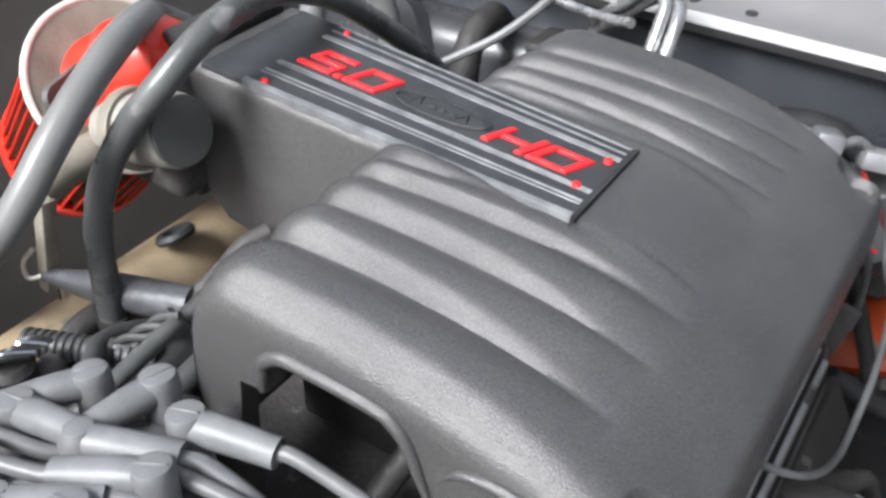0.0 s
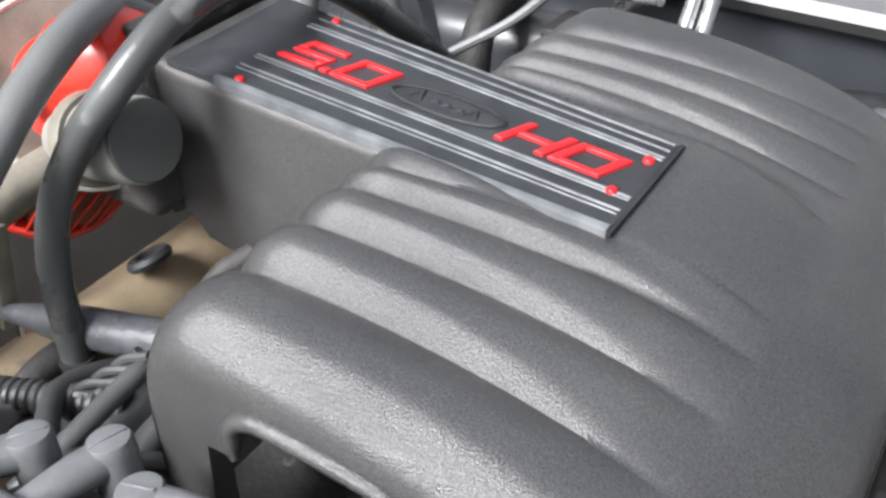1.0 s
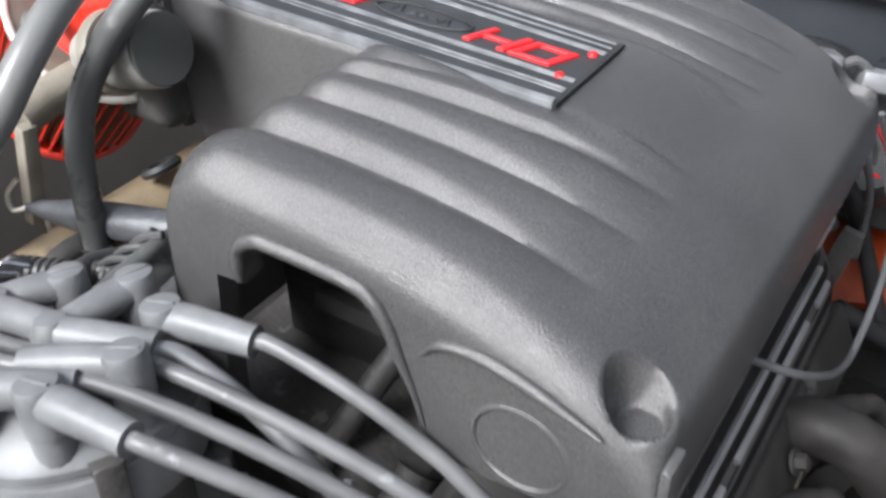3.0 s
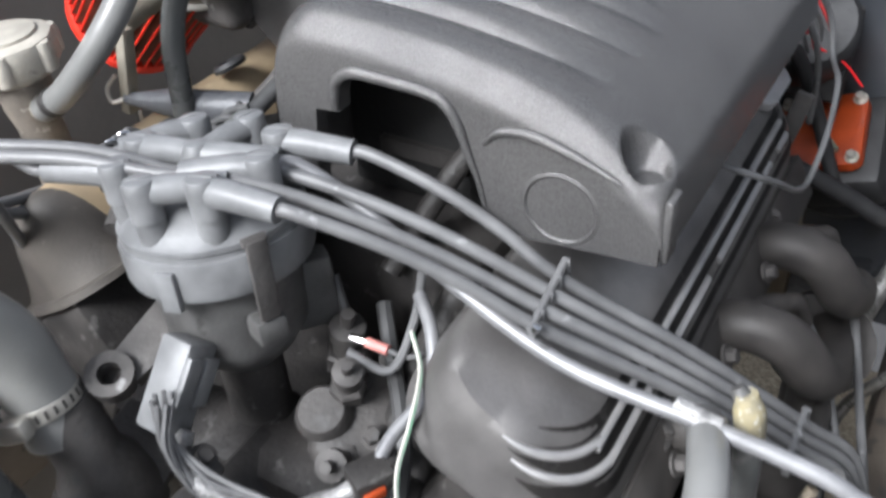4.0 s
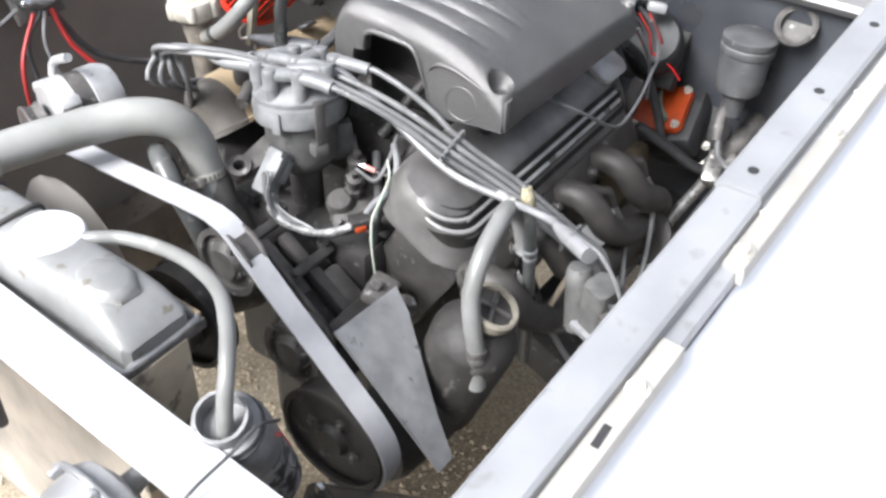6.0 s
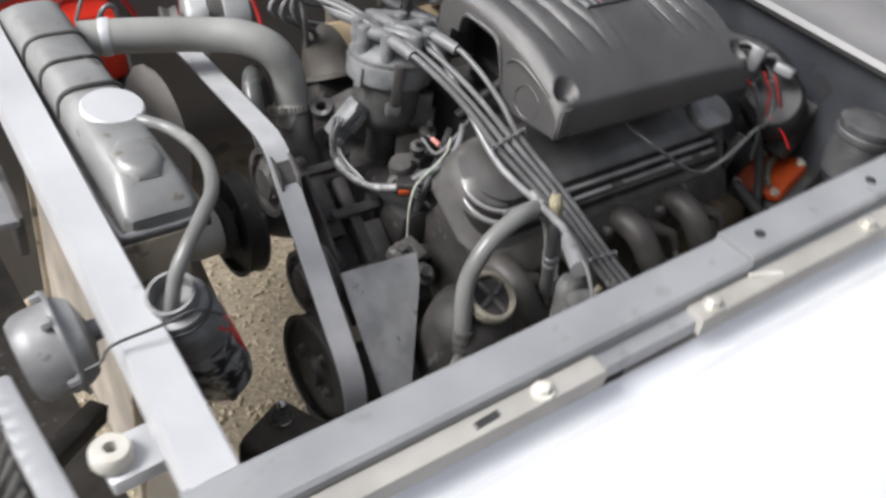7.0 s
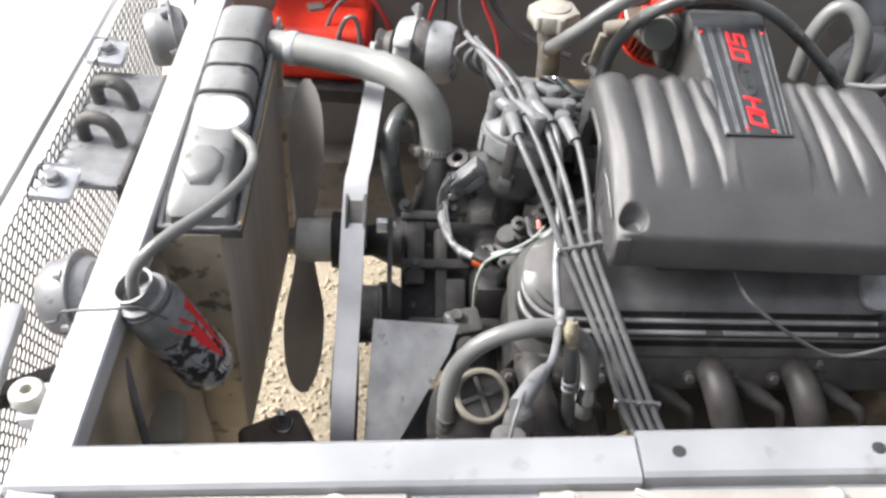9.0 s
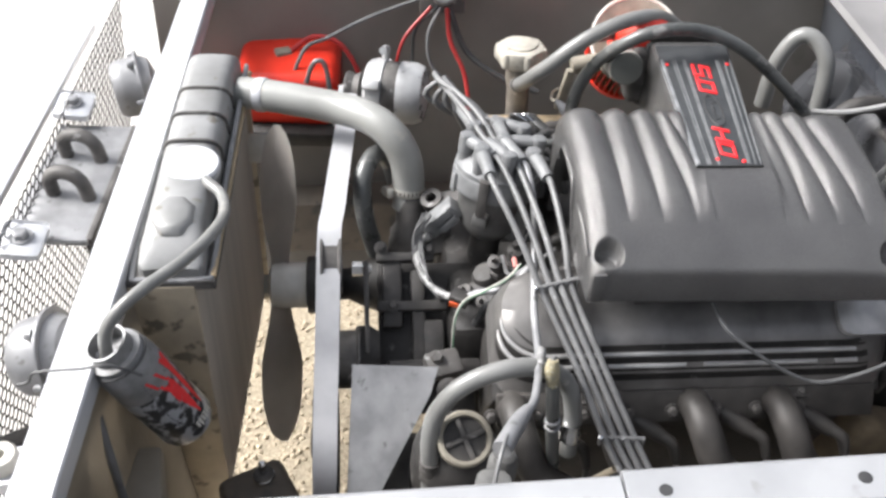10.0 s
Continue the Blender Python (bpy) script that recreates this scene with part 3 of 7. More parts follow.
def far_valve_cover(label):
    th = radians(32)
    def at(a, n, x):
        """a: across the gasket plane from its outer edge inwards; n: out of it."""
        y, z = -0.127 + a * math.cos(th) - n * math.sin(th) * 0.75, 0.690 + a * math.sin(th) + n * math.cos(th)
        return Vector((x, 0.23 - y, z))
    root = thing("valve_cover", at(0.06, 0, 0), label, "valve cover")
    W, X0, X1 = 0.135, -0.245, 0.240
    prof = ((0.0, 0.0, 0.0), (0.006, 0.0, 0.0), (0.0075, 0.006, 0.006), (0.020, 0.0125, 0.009), (0.035, 0.0205, 0.012), (0.050, 0.0300, 0.0145), (0.062, 0.0385, 0.018), (0.073, 0.0480, 0.024), (0.080, 0.0560, 0.032), (0.084, 0.0640, 0.042))

    def inset(n):
        """How far the outer and the inner side stand in at the height n."""
        for (n0, a0, b0), (n1, a1, b1) in zip(prof, prof[1:]):
            if n <= n1:
                f = (n - n0) / (n1 - n0)
                return a0 + (a1 - a0) * f, b0 + (b1 - b0) * f
        return prof[-1][1:]

    def outline(n, out=0.0):
        near, far = inset(n)
        ends = far * 0.5 + 0.004 * smooth(0, 0.012, n) - out
        near, far = near - out, far - out
        w, l = W - near - far, X1 - X0 - 2 * ends
        return [at(W / 2 + py + (near - far) / 2, n, (X0 + X1) / 2 + px) for px, py in rounded(l, w, min(0.048, w * 0.46), 8)]
    bm = nb()
    loft(bm, [outline(n) for n, _, _ in prof])
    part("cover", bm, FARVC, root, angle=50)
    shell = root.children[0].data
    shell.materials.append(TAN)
    # tan on upward inner faces behind x = -0.15, dark brown on the rest
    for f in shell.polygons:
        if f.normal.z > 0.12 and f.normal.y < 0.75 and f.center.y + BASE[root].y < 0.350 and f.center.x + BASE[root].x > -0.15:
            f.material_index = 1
    for x in (-0.1, 0.004, 0.13):
        bm = box(nb(), (0.014, 0.012, 0.016), Matrix.Translation(at(0.004, 0.010, x)) @ pose(0, 0, 0, 32, 0, 0), 0.002)
        hexbolt(bm, at(0.004, 0.016, x), at(0, 1, 0) - at(0, 0, 0), 0.005)
        part("hold_down_bolt", bm, DARK, root)
    return root


def near_valve_cover():
    """Stepped cover: a raised middle, two rails with dark strips painted as shaded channels, and a steep outer wall."""
    th = radians(27)

    def at(a, n, x):
        """a: across the gasket plane from its outer edge inwards; n: out of it."""
        return Vector((x, -0.125 + a * math.cos(th) - n * math.sin(th) * 0.75, 0.692 + a * math.sin(th) + n * math.cos(th)))
    root = thing("valve_cover", at(0.06, 0, 0), "grey painted stepped valve cover beneath the plenum", "valve cover")
    W, X0, X1 = 0.152, -0.240, 0.258
    wall = ((0, 0), (0.006, 0), (0.008, 0.004), (0.024, 0.0115), (0.040, 0.0215), (0.050, 0.0325), (0.058, 0.0435), (0.0620, 0.0500), (0.0645, 0.0570), (0.0660, 0.068))

    def inset(n):
        """How far the outer side stands in at the height n."""
        for (n0, a0), (n1, a1) in zip(wall, wall[1:]):
            if n <= n1:
                return a0 + (a1 - a0) * (n - n0) / (n1 - n0)
        return wall[-1][1]

    def outline(n, proud=0.0):
        out, inn = inset(n) - proud, 0.2 * inset(n)
        end = 0.30 * inset(n) + (0.03 * max(0, n - 0.058) / 0.008 if n > 0.058 else 0) - proud
        w, l = W - out - inn, X1 - X0 - 2 * end
        return [at(W / 2 + py + (out - inn) / 2, n, (X0 + X1) / 2 + px) for px, py in rounded(l, w, min(0.048, w * 0.47), 10)]
    part("cover", loft(nb(), [outline(n) for n, _ in wall]), VCMAT, root, angle=50)
    # thin dark strips on the wall give the channels their shade by colour
    for n0, n1 in ((0.0300, 0.0425), (0.0475, 0.0522), (0.0565, 0.0605)):
        bm = nb()
        lo, hi = outline(n0, 0.0007)[22:36], outline(n1, 0.0007)[22:36]
        for k in range(4):
            mid = (lo[k] + hi[k]) / 2
            lo[k], hi[k] = mid.lerp(lo[k], (k + 0.2) / 4), mid.lerp(hi[k], (k + 0.2) / 4)
        rows = [[bm.verts.new(q) for q in o] for o in (lo, hi)]
        for k in range(len(lo) - 1):
            bm.faces.new((rows[0][k], rows[0][k + 1], rows[1][k + 1], rows[1][k]))
        bmesh.ops.solidify(bm, geom=bm.faces[:], thickness=0.0004)
        part("channel", bm, DARK, root, "dark strip painting a shaded channel beside the rails")
    for n, r, gaps in ((0.0455, 0.0031, (-0.010, 0.012, 0.152, 0.174)), (0.0543, 0.0026, ())):
        o = outline(n, 0.0008)
        bend = o[22:33]
        stops = [bend[-1].x, *gaps, o[33].x]
        for k in range(0, len(stops), 2):
            run = [bend[-1].lerp(o[33], (x - bend[-1].x) / (o[33].x - bend[-1].x)) for x in (stops[k], (stops[k] + stops[k + 1]) / 2, stops[k + 1])]
            if k == 0:
                run = [*bend, *run[1:]]
                part("rail", tube(nb(), run, [0.0008, 0.0016, 0.0022, 0.0026, 0.0028, *[r] * (len(run) - 5)], 8, 3), RIB, root, "worn pale rail edge")
            else:
                part("rail", tube(nb(), run, r, 8, 1), RIB, root, "worn pale rail edge")
    m = Matrix.Translation(at(0.0740, 0.0655, 0.212)) @ pose(0, 0, 0, 27, 0, 0)
    part("pad", slab(nb(), rounded(0.070, 0.050, 0.014), 0.0085, m, 0.004), RIB, root, "worn shiny raised pad at the rear end")
    for x in (-0.12, 0.016, 0.14):
        bm = box(nb(), (0.026, 0.014, 0.014), Matrix.Translation(at(0.0, 0.006, x)) @ pose(0, 0, 0, 27, 0, 0), 0.003)
        hexbolt(bm, at(0.0, 0.013, x), at(0, 1, 0) - at(0, 0, 0), 0.005)
        part("hold_down_bolt", bm, DUSTY, root)
    part("end_strap", box(nb(), (0.007, 0.016, 0.090), pose(0.2605, -0.110, 0.712, 12, 0, 0), 0.002), DUSTY, root, "grey strap at the rear end")
    part("speck", lathe(nb(), [(0.0022, 0), (0.0018, 0.0012), (0, 0.0015)], aim((-0.192, -0.021, 0.8035), (0, -0.45, 0.89)), 10), CHROME, root)


near_valve_cover()
far_cover = far_valve_cover("dark brown valve cover on the far bank, tan on its upward faces")
bm = lathe(nb(), [(0.008, 0.002), (0.008, 0), (0.014, 0.0), (0.015, 0.003), (0.013, 0.006), (0.008, 0.006), (0.008, 0.002)], aim((-0.020, 0.290, 0.822), (0, 0.45, 0.89)), 24)
lathe(bm, [(0.0078, 0.0), (0.0078, 0.002), (0, 0.002)], aim((-0.020, 0.290, 0.822), (0, 0.45, 0.89)), 20)
part("grommet", bm, BLACK, far_cover, "black rubber grommet in a round hole")

# ---- distributor ----
CAST = mat("dusty_casting", (0.098, 0.091, 0.086), (0.042, 0.039, 0.037), rough=0.62, metal=0.1, scale=28, bump=0.35, fine=260, spots=(0.07, 0.068, 0.066), spot_level=0.64)
BOWL = mat("grimy_bowl_grey", (0.125, 0.123, 0.119), (0.058, 0.057, 0.055), rough=0.55, scale=35, bump=0.2, spots=(0.06, 0.058, 0.055), spot_level=0.66)
DA, DB = Vector((-0.229, 0.113, 0.683)), Vector((-0.2115, 0.1365, 0.873))
DM = aim(DA, DB - DA, (0, 1, 0))
dist = thing("distributor", DA, "grey painted distributor with clipped cap", "distributor")
part("shaft_housing", lathe(nb(), [(0.024, -0.06), (0.024, 0.0), (0.028, 0.004), (0.028, 0.016), (0.021, 0.02), (0.021, 0.07)], DM), DARK, dist)
bm = lathe(nb(), [(0.021, 0.068), (0.034, 0.080), (0.044, 0.095), (0.046, 0.135), (0.048, 0.140), (0.048, 0.146)], DM, 28)
box(bm, (0.03, 0.022, 0.05), DM @ pose(0.035, -0.032, 0.105, 0, 0, -40), 0.004)
part("bowl", bm, BOWL, dist, "grimy grey distributor bowl")
bm = lathe(nb(), [(0.056, 0.144), (0.0575, 0.148), (0.0578, 0.166), (0.0570, 0.169), (0.0555, 0.1695), (0.0552, 0.1725), (0.0562, 0.1735), (0.0562, 0.1765), (0.0535, 0.178), (0.050, 0.182), (0.036, 0.194), (0, 0.196)], DM, 36)
cap = part("cap", bm, CAPPAINT, dist)
for a in (245, 65):
    turn = DM @ pose(0, 0, 0, 0, 0, a)
    clip = part("spring_clip", box(nb(), (0.0035, 0.013, 0.054), turn @ pose(0.0605, 0, 0.152, 0, 4, 0), 0.0014), CAST, dist, "dull steel spring clip")
    part("hook", tube(nb(), [turn @ Vector((0.0600, y, 0.178)) for y in (-0.007, 0, 0.007)], 0.0030, 8, 2), CAST, clip)
    part("clip_foot", box(nb(), (0.020, 0.020, 0.018), turn @ pose(0.050, 0, 0.116), 0.004), BOWL, dist)
part("rim_tab", box(nb(), (0.005, 0.012, 0.026), DM @ pose(0, 0, 0, 0, 0, 193) @ pose(0.0585, 0, 0.153), 0.0015), CAPPAINT, dist)
TOWERS = []
for k in range(8):
    a = radians(1 + 45 * k)
    p = DM @ Vector((0.0445 * math.cos(a), 0.0445 * math.sin(a), 0.176))
    q = DM @ Vector((0.0465 * math.cos(a), 0.0465 * math.sin(a), 0.2045))
    TOWERS.append(q)
    part("tower", tube(nb(), [p, q], 0.0092, 14), CAPPAINT, cap)
CENTRE = DM @ Vector((0, 0, 0.2065))
part("tower", tube(nb(), [DM @ Vector((0, 0, 0.18)), CENTRE], 0.0095, 14), CAPPAINT, cap)

# ---- radiator ----
rad = thing("radiator", (-0.61, 0.17, 0.35), "radiator with oversprayed silver top tank and brownish core", "radiator")
R0, R1 = -0.048, 0.385
bm = nb()
secs = []
for y, w, h in ((R0, 0.030, -0.020), (R0 + 0.006, 0.036, -0.004), (R0 + 0.028, 0.036, 0.013), (R0 + 0.05, 0.034, 0.022), (0.10, 0.034, 0.024), (0.16, 0.034, 0.028), (0.30, 0.034, 0.028), (R1 - 0.03, 0.034, 0.026), (R1 - 0.004, 0.034, 0.010), (R1, 0.030, -0.01)):
    c, z, w = -0.601 + 0.02 * (y - 0.1), 0.849, w * 1.02
    pts = []
    for k in range(13):
        a = math.pi * k / 12
        e = 0.55
        pts.append(Vector((c + w * math.copysign(abs(math.cos(a)) ** e, math.cos(a)), y, z + max(0.002, (h + 0.012)) * math.sin(a) ** e)))
    secs.append([Vector((c + w, y, z - 0.03)), *pts, Vector((c - w, y, z - 0.03))])
loft(bm, secs)
tank = part("top_tank", bm, TANK, rad)
# beads darker than the tank: the shading line of each step, as colour
for y in (0.155, 0.215, 0.275):
    c = -0.601 + 0.02 * (y - 0.1)
    bm = tube(nb(), [(c + 0.0355 * math.copysign(abs(math.cos(math.pi * k / 12)) ** 0.55, math.cos(math.pi * k / 12)), y - 0.012 * math.sin(math.pi * k / 12), 0.849 + 0.0412 * math.sin(math.pi * k / 12) ** 0.55) for k in range(13)], 0.0024, 6, 2)
    part("bead", bm, DUSTY, tank)
bm = lathe(nb(), [(0.033, -0.006), (0.030, -0.0015), (0.026, 0.0022), (0.021, 0.0038), (0, 0.0044)], pose(-0.6040, 0.011, 0.8835, 4, 0, 0) @ Matrix.Diagonal((0.82, 1.02, 1, 1)) @ pose(0, 0, 0, 0, 0, 22.5), 8)
part("pressing", bm, TANK, tank, "raised eight sided pressing")
bm = tube(nb(), [(-0.553, 0.385, 0.850), (-0.559, 0.1, 0.846), (-0.560, R0 + 0.014, 0.838), (-0.570, R0 - 0.001, 0.836), (-0.636, R0 - 0.001, 0.836), (-0.649, R0 + 0.012, 0.838), (-0.648, 0.1, 0.846), (-0.646, 0.385, 0.850)], 0.0036, 8, 3)
part("tank_seam", bm, SILVER, tank, "rolled seam round the tank foot")
bm = lathe(nb(), [(0.026, 0.0), (0.028, 0.012), (0.026, 0.018), (0.033, 0.0185), (0.0335, 0.028), (0.031, 0.031), (0, 0.0325)], pose(-0.594, 0.104, 0.856, 4, 2, 0), 32)
part("filler_cap", bm, BAR, tank, "pale silver pressed filler cap")
bm = slab(nb(), [(-0.655, R0 - 0.006), (-0.556, R0 - 0.006), (-0.549, R1 + 0.005), (-0.650, R1 + 0.005)], 0.012, pose(0, 0, 0.825), 0.002)
part("header_plate", bm, DUSTY, rad)
bm = nb()
box(bm, (0.058, 0.43, 0.44), pose(-0.605, 0.17, 0.60, 0, 0, -3.4))
core = part("core", bm, CORE, rad)
fin = part("fin", box(nb(), (0.003, 0.425, 0.0012), pose(-0.574, 0.17, 0.40, 0, 0, -3.4)), CORE, rad)
for k in range(1, 60):
    more = new("fin", fin.data)
    more.parent, more.location = rad, (0, 0, 0.0068 * k)
bm = tube(nb(), [(-0.605 + 0.02 * (y - 0.1) + 0.0495, y, 0.838) for y in (R0, 0.1, 0.25, R1)], 0.0035, 8, 2)
part("solder_lip", bm, TAN, rad, "yellowed solder lip")
for y in (R0 - 0.004, R1):
    bm = box(nb(), (0.076, 0.008, 0.46), pose(-0.608 + 0.06 * (y - 0.1), y, 0.60), 0.003)
    part("side_strap", bm, BRASS, rad)

# ---- front crossbar ----
def bar_x(y):
    return -0.6735 + 0.052 * y
bm = nb()
loft(bm, [[Vector((bar_x(y) + dx, y, 0.852 + 0.030 * y + dz)) for dx, dz in ((-0.0215, -0.03), (-0.0200, 0), (0.0200, 0), (0.0220, -0.003), (0.0220, -0.03), (0.0195, -0.03), (0.0195, -0.004), (-0.0190, -0.004), (-0.0190, -0.03))] for y in (-0.41, -0.2, 0.0, 0.2, 0.62)])
solo("front_crossbar", bm, BAR, (-0.684, 0, 0.81), "pale silver painted front crossmember bar", "crossbar", kind="structure", angle=30)

# ---- drink can as overflow bottle ----
CANMAT = mat("worn_can_print", (0.03, 0.03, 0.032), (0.014, 0.014, 0.014), rough=0.35, metal=0.2, scale=30, bump=0.06, spots=(0.34, 0.345, 0.36), spot_level=0.50)
CANSILVER = mat("can_silver_overspray", (0.27, 0.27, 0.275), (0.17, 0.17, 0.17), rough=0.5, metal=0.35, scale=60, bump=0.1, spots=(0.1, 0.1, 0.1), spot_level=0.66)
CA, CB = Vector((-0.589, -0.150, 0.706)), Vector((-0.650, -0.170, 0.868))
CM = aim(CA, CB - CA)
can = thing("drink_can", CA, "worn black and silver drink can tied to the crossbar", "drink can")
bm = lathe(nb(), [(0.018, 0.006), (0.022, 0.004), (0.025, 0.0), (0.0305, 0.006), (0.033, 0.014), (0.033, 0.05), (0.0332, 0.10)], CM, 48)
part("body", bm, CANMAT, can, "scuffed black print over bare silver")
bm = lathe(nb(), [(0.0332, 0.0995), (0.0334, 0.10), (0.0332, 0.132), (0.0325, 0.137), (0.028, 0.149), (0.0285, 0.152), (0.0270, 0.154)], CM, 48)
part("shoulder", bm, CANSILVER, can)
part("neck", lathe(nb(), [(0.0275, 0.151), (0.0282, 0.155), (0.0225, 0.157), (0.0215, 0.168), (0.0225, 0.172), (0.0195, 0.172), (0.0185, 0.150)], CM, 40), CANSILVER, can)


def on_can(bm, outline, out=0.0006, steps=6):
    """A thin patch that follows the can: outline of (degrees round it, height)."""
    for (a0, a1, h0, h1, k0, k1) in outline:
        rows = []
        for i in range(steps + 1):
            f = i / steps
            row = []
            for a, h in ((a0 + (k0 - a0) * f, h0 + (h1 - h0) * f), (a1 + (k1 - a1) * f, h0 + (h1 - h0) * f)):
                row.append([CM @ Vector((r * math.cos(radians(a)), r * math.sin(radians(a)), h)) for r in (0.0333, 0.0333 + out)])
            rows.append(row)
        for p, q in zip(rows, rows[1:]):
            for i in (1,):
                v = [bm.verts.new(c) for c in (p[0][i], p[1][i], q[1][i], q[0][i])]
                bm.faces.new(v)
            v = [bm.verts.new(c) for c in (p[0][0], p[0][1], q[0][1], q[0][0])]
            bm.faces.new(v)
            v = [bm.verts.new(c) for c in (p[1][0], p[1][1], q[1][1], q[1][0])]
            bm.faces.new(v)
    return bm


facing = CM.to_3x3().inverted() @ Vector((0.86, -0.30, 0.40))
A0 = math.degrees(math.atan2(facing.y, facing.x))
bm = on_can(nb(), [(A0 - 44, A0 + 46, 0.122, 0.060, A0 - 50, A0 + 44), (A0 - 50, A0 + 30, 0.060, 0.034, A0 - 40, A0 + 10)], 0.0003, 10)
part("dark_field", bm, BLACK, can, "black print field behind the mark")
bm = on_can(nb(), [(A0 - 40, A0 - 12, 0.124, 0.106, A0 - 30, A0 - 3), (A0 - 26, A0 - 1, 0.106, 0.090, A0 - 17, A0 + 6), (A0 - 18, A0 + 4, 0.090, 0.070, A0 - 18, A0 + 6), (A0 - 15, A0 + 6, 0.070, 0.052, A0 - 9, A0 + 4), (A0 - 9, A0 + 4, 0.052, 0.034, A0 - 2, A0 + 1),
    (A0 + 9, A0 + 34, 0.126, 0.106, A0 + 14, A0 + 30), (A0 + 14, A0 + 28, 0.106, 0.066, A0 + 13, A0 + 24), (A0 + 13, A0 + 24, 0.066, 0.038, A0 + 14, A0 + 17)])
part("red_mark", bm, RED, can, "ragged bright red mark")
bm = nb()
for k in range(6):
    on_can(bm, [(A0 - 26 + 8 * k, A0 - 20.5 + 8 * k, 0.030, 0.020 - 0.002 * (k % 2), A0 - 26 + 8 * k, A0 - 21 + 8 * k)], 0.0005, 2)
part("pale_bars", bm, CREAM, can, "pale unreadable bars of print")
bm = tube(nb(), [(-0.612, -0.196, 0.845), (-0.640, -0.200, 0.866), (-0.668, -0.200, 0.862), (-0.712, -0.198, 0.856), (-0.722, -0.198, 0.842), (-0.735, -0.196, 0.836)], 0.0016, 6, 4)
tube(bm, ring_path((0, 0, 0.147), 0.0295, CM), 0.0016, 6, 2)
solo("tie_wire", bm, DWIRE, (-0.69, -0.198, 0.855), "thin dark tie wire holding the can", "wire")

bm = tube(nb(), [(-0.580, 0.084, 0.876), (-0.570, 0.068, 0.880), (-0.553, 0.046, 0.879), (-0.547, 0.003, 0.884), (-0.557, -0.050, 0.898), (-0.578, -0.104, 0.911), (-0.607, -0.143, 0.915), (-0.632, -0.166, 0.904), (-0.646, -0.174, 0.880), (-0.650, -0.172, 0.830)], 0.0068, 14, 6)
solo("overflow_hose", bm, HOSE, (-0.56, -0.02, 0.87), "grey overflow hose from radiator neck into the can", "hose")

# ---- upper radiator hose with clamps ----
bm = tube(nb(), [(-0.556, 0.316, 0.848), (-0.522, 0.305, 0.851), (-0.470, 0.287, 0.853), (-0.414, 0.263, 0.855), (-0.376, 0.236, 0.858), (-0.348, 0.211, 0.848), (-0.330, 0.199, 0.818), (-0.325, 0.193, 0.780), (-0.325, 0.186, 0.745)], 0.0222, 24, 6)
top_hose = solo("radiator_hose", bm, RHOSE, (-0.35, 0.23, 0.74), "thick grey oversprayed upper radiator hose", "hose")
bm = lathe(nb(), [(0.0233, 0), (0.0240, 0.002), (0.0240, 0.011), (0.0233, 0.013)], aim((-0.532, 0.3085, 0.850), (0.94, -0.30, 0.08)), 28)
part("hose_clamp", bm, BAR, top_hose, "pale band clamp")
HC = aim((-0.3255, 0.194, 0.775), (-0.05, -0.35, -0.93))
SCREW = 150
bm = lathe(nb(), [(0.0225, 0.001), (0.0240, 0.002), (0.0242, 0.003), (0.0242, 0.0105), (0.0240, 0.0115), (0.0225, 0.0125)], HC, 32)
clamp = part("hose_clamp", bm, ZINC, top_hose, "slotted steel worm clamp")
for k in range(26):
    part("slot", box(nb(), (0.0006, 0.0016, 0.0055), HC @ pose(0, 0, 0.0068, 0, 0, k * 13.8) @ pose(0.0243, 0, 0)), DARK, clamp)
bm = box(nb(), (0.010, 0.018, 0.013), HC @ pose(0, 0, 0.007, 0, 0, SCREW) @ pose(0.029, 0, 0), 0.002)
hexbolt(bm, HC @ pose(0, 0, 0.007, 0, 0, SCREW) @ Vector((0.029, 0.009, 0)), (HC @ pose(0, 0, 0, 0, 0, SCREW)).to_3x3() @ Vector((0, 1, 0)), 0.0045, 0.006)
part("screw", bm, ZINC, clamp)

th = thing("thermostat_housing", (-0.32, 0.17, 0.68), "dusty grey cast thermostat housing below the hose", "housing")
part("neck", lathe(nb(), [(0.021, 0.02), (0.021, -0.02), (0.027, -0.03), (0.030, -0.05), (0.030, -0.07)], aim((-0.321, 0.180, 0.745), (0.04, 0.35, 0.93)), 24), CAST, th)
part("flange", box(nb(), (0.085, 0.055, 0.012), pose(-0.305, 0.165, 0.700, 20, 0, 10), 0.004), CAST, th)
bolts(th, ((-0.34, 0.150, 0.702), (-0.272, 0.172, 0.710)), (0, -0.3, 0.95), 0.006, 0.008)
bm = tube(nb(), [(-0.338, 0.235, 0.74), (-0.352, 0.235, 0.79), (-0.372, 0.215, 0.812), (-0.388, 0.180, 0.795), (-0.385, 0.155, 0.75), (-0.370, 0.150, 0.69)], 0.0125, 14, 6)
solo("bypass_hose", bm, DHOSE, (-0.37, 0.16, 0.69), "short brownish grey bypass hose", "hose")

# grey bracket with a bolt hole beside the distributor
bm = nb()
lathe(bm, [(0.0075, 0), (0.015, 0), (0.015, 0.014), (0.0075, 0.014), (0.0075, 0)], aim((-0.292, 0.168, 0.765), (-0.3, -0.3, 0.9)), 20)
slab(bm, [(0, 0.012), (0.05, 0.016), (0.055, -0.016), (0, -0.013)], 0.010, aim((-0.29, 0.172, 0.764), (-0.3, -0.3, 0.9)) @ pose(0.008, 0, 0.001, 0, 0, 40), 0.002)
solo("bracket", bm, DUSTY, (-0.28, 0.175, 0.76), "dusty blue grey bracket with an open bolt hole", "bracket")

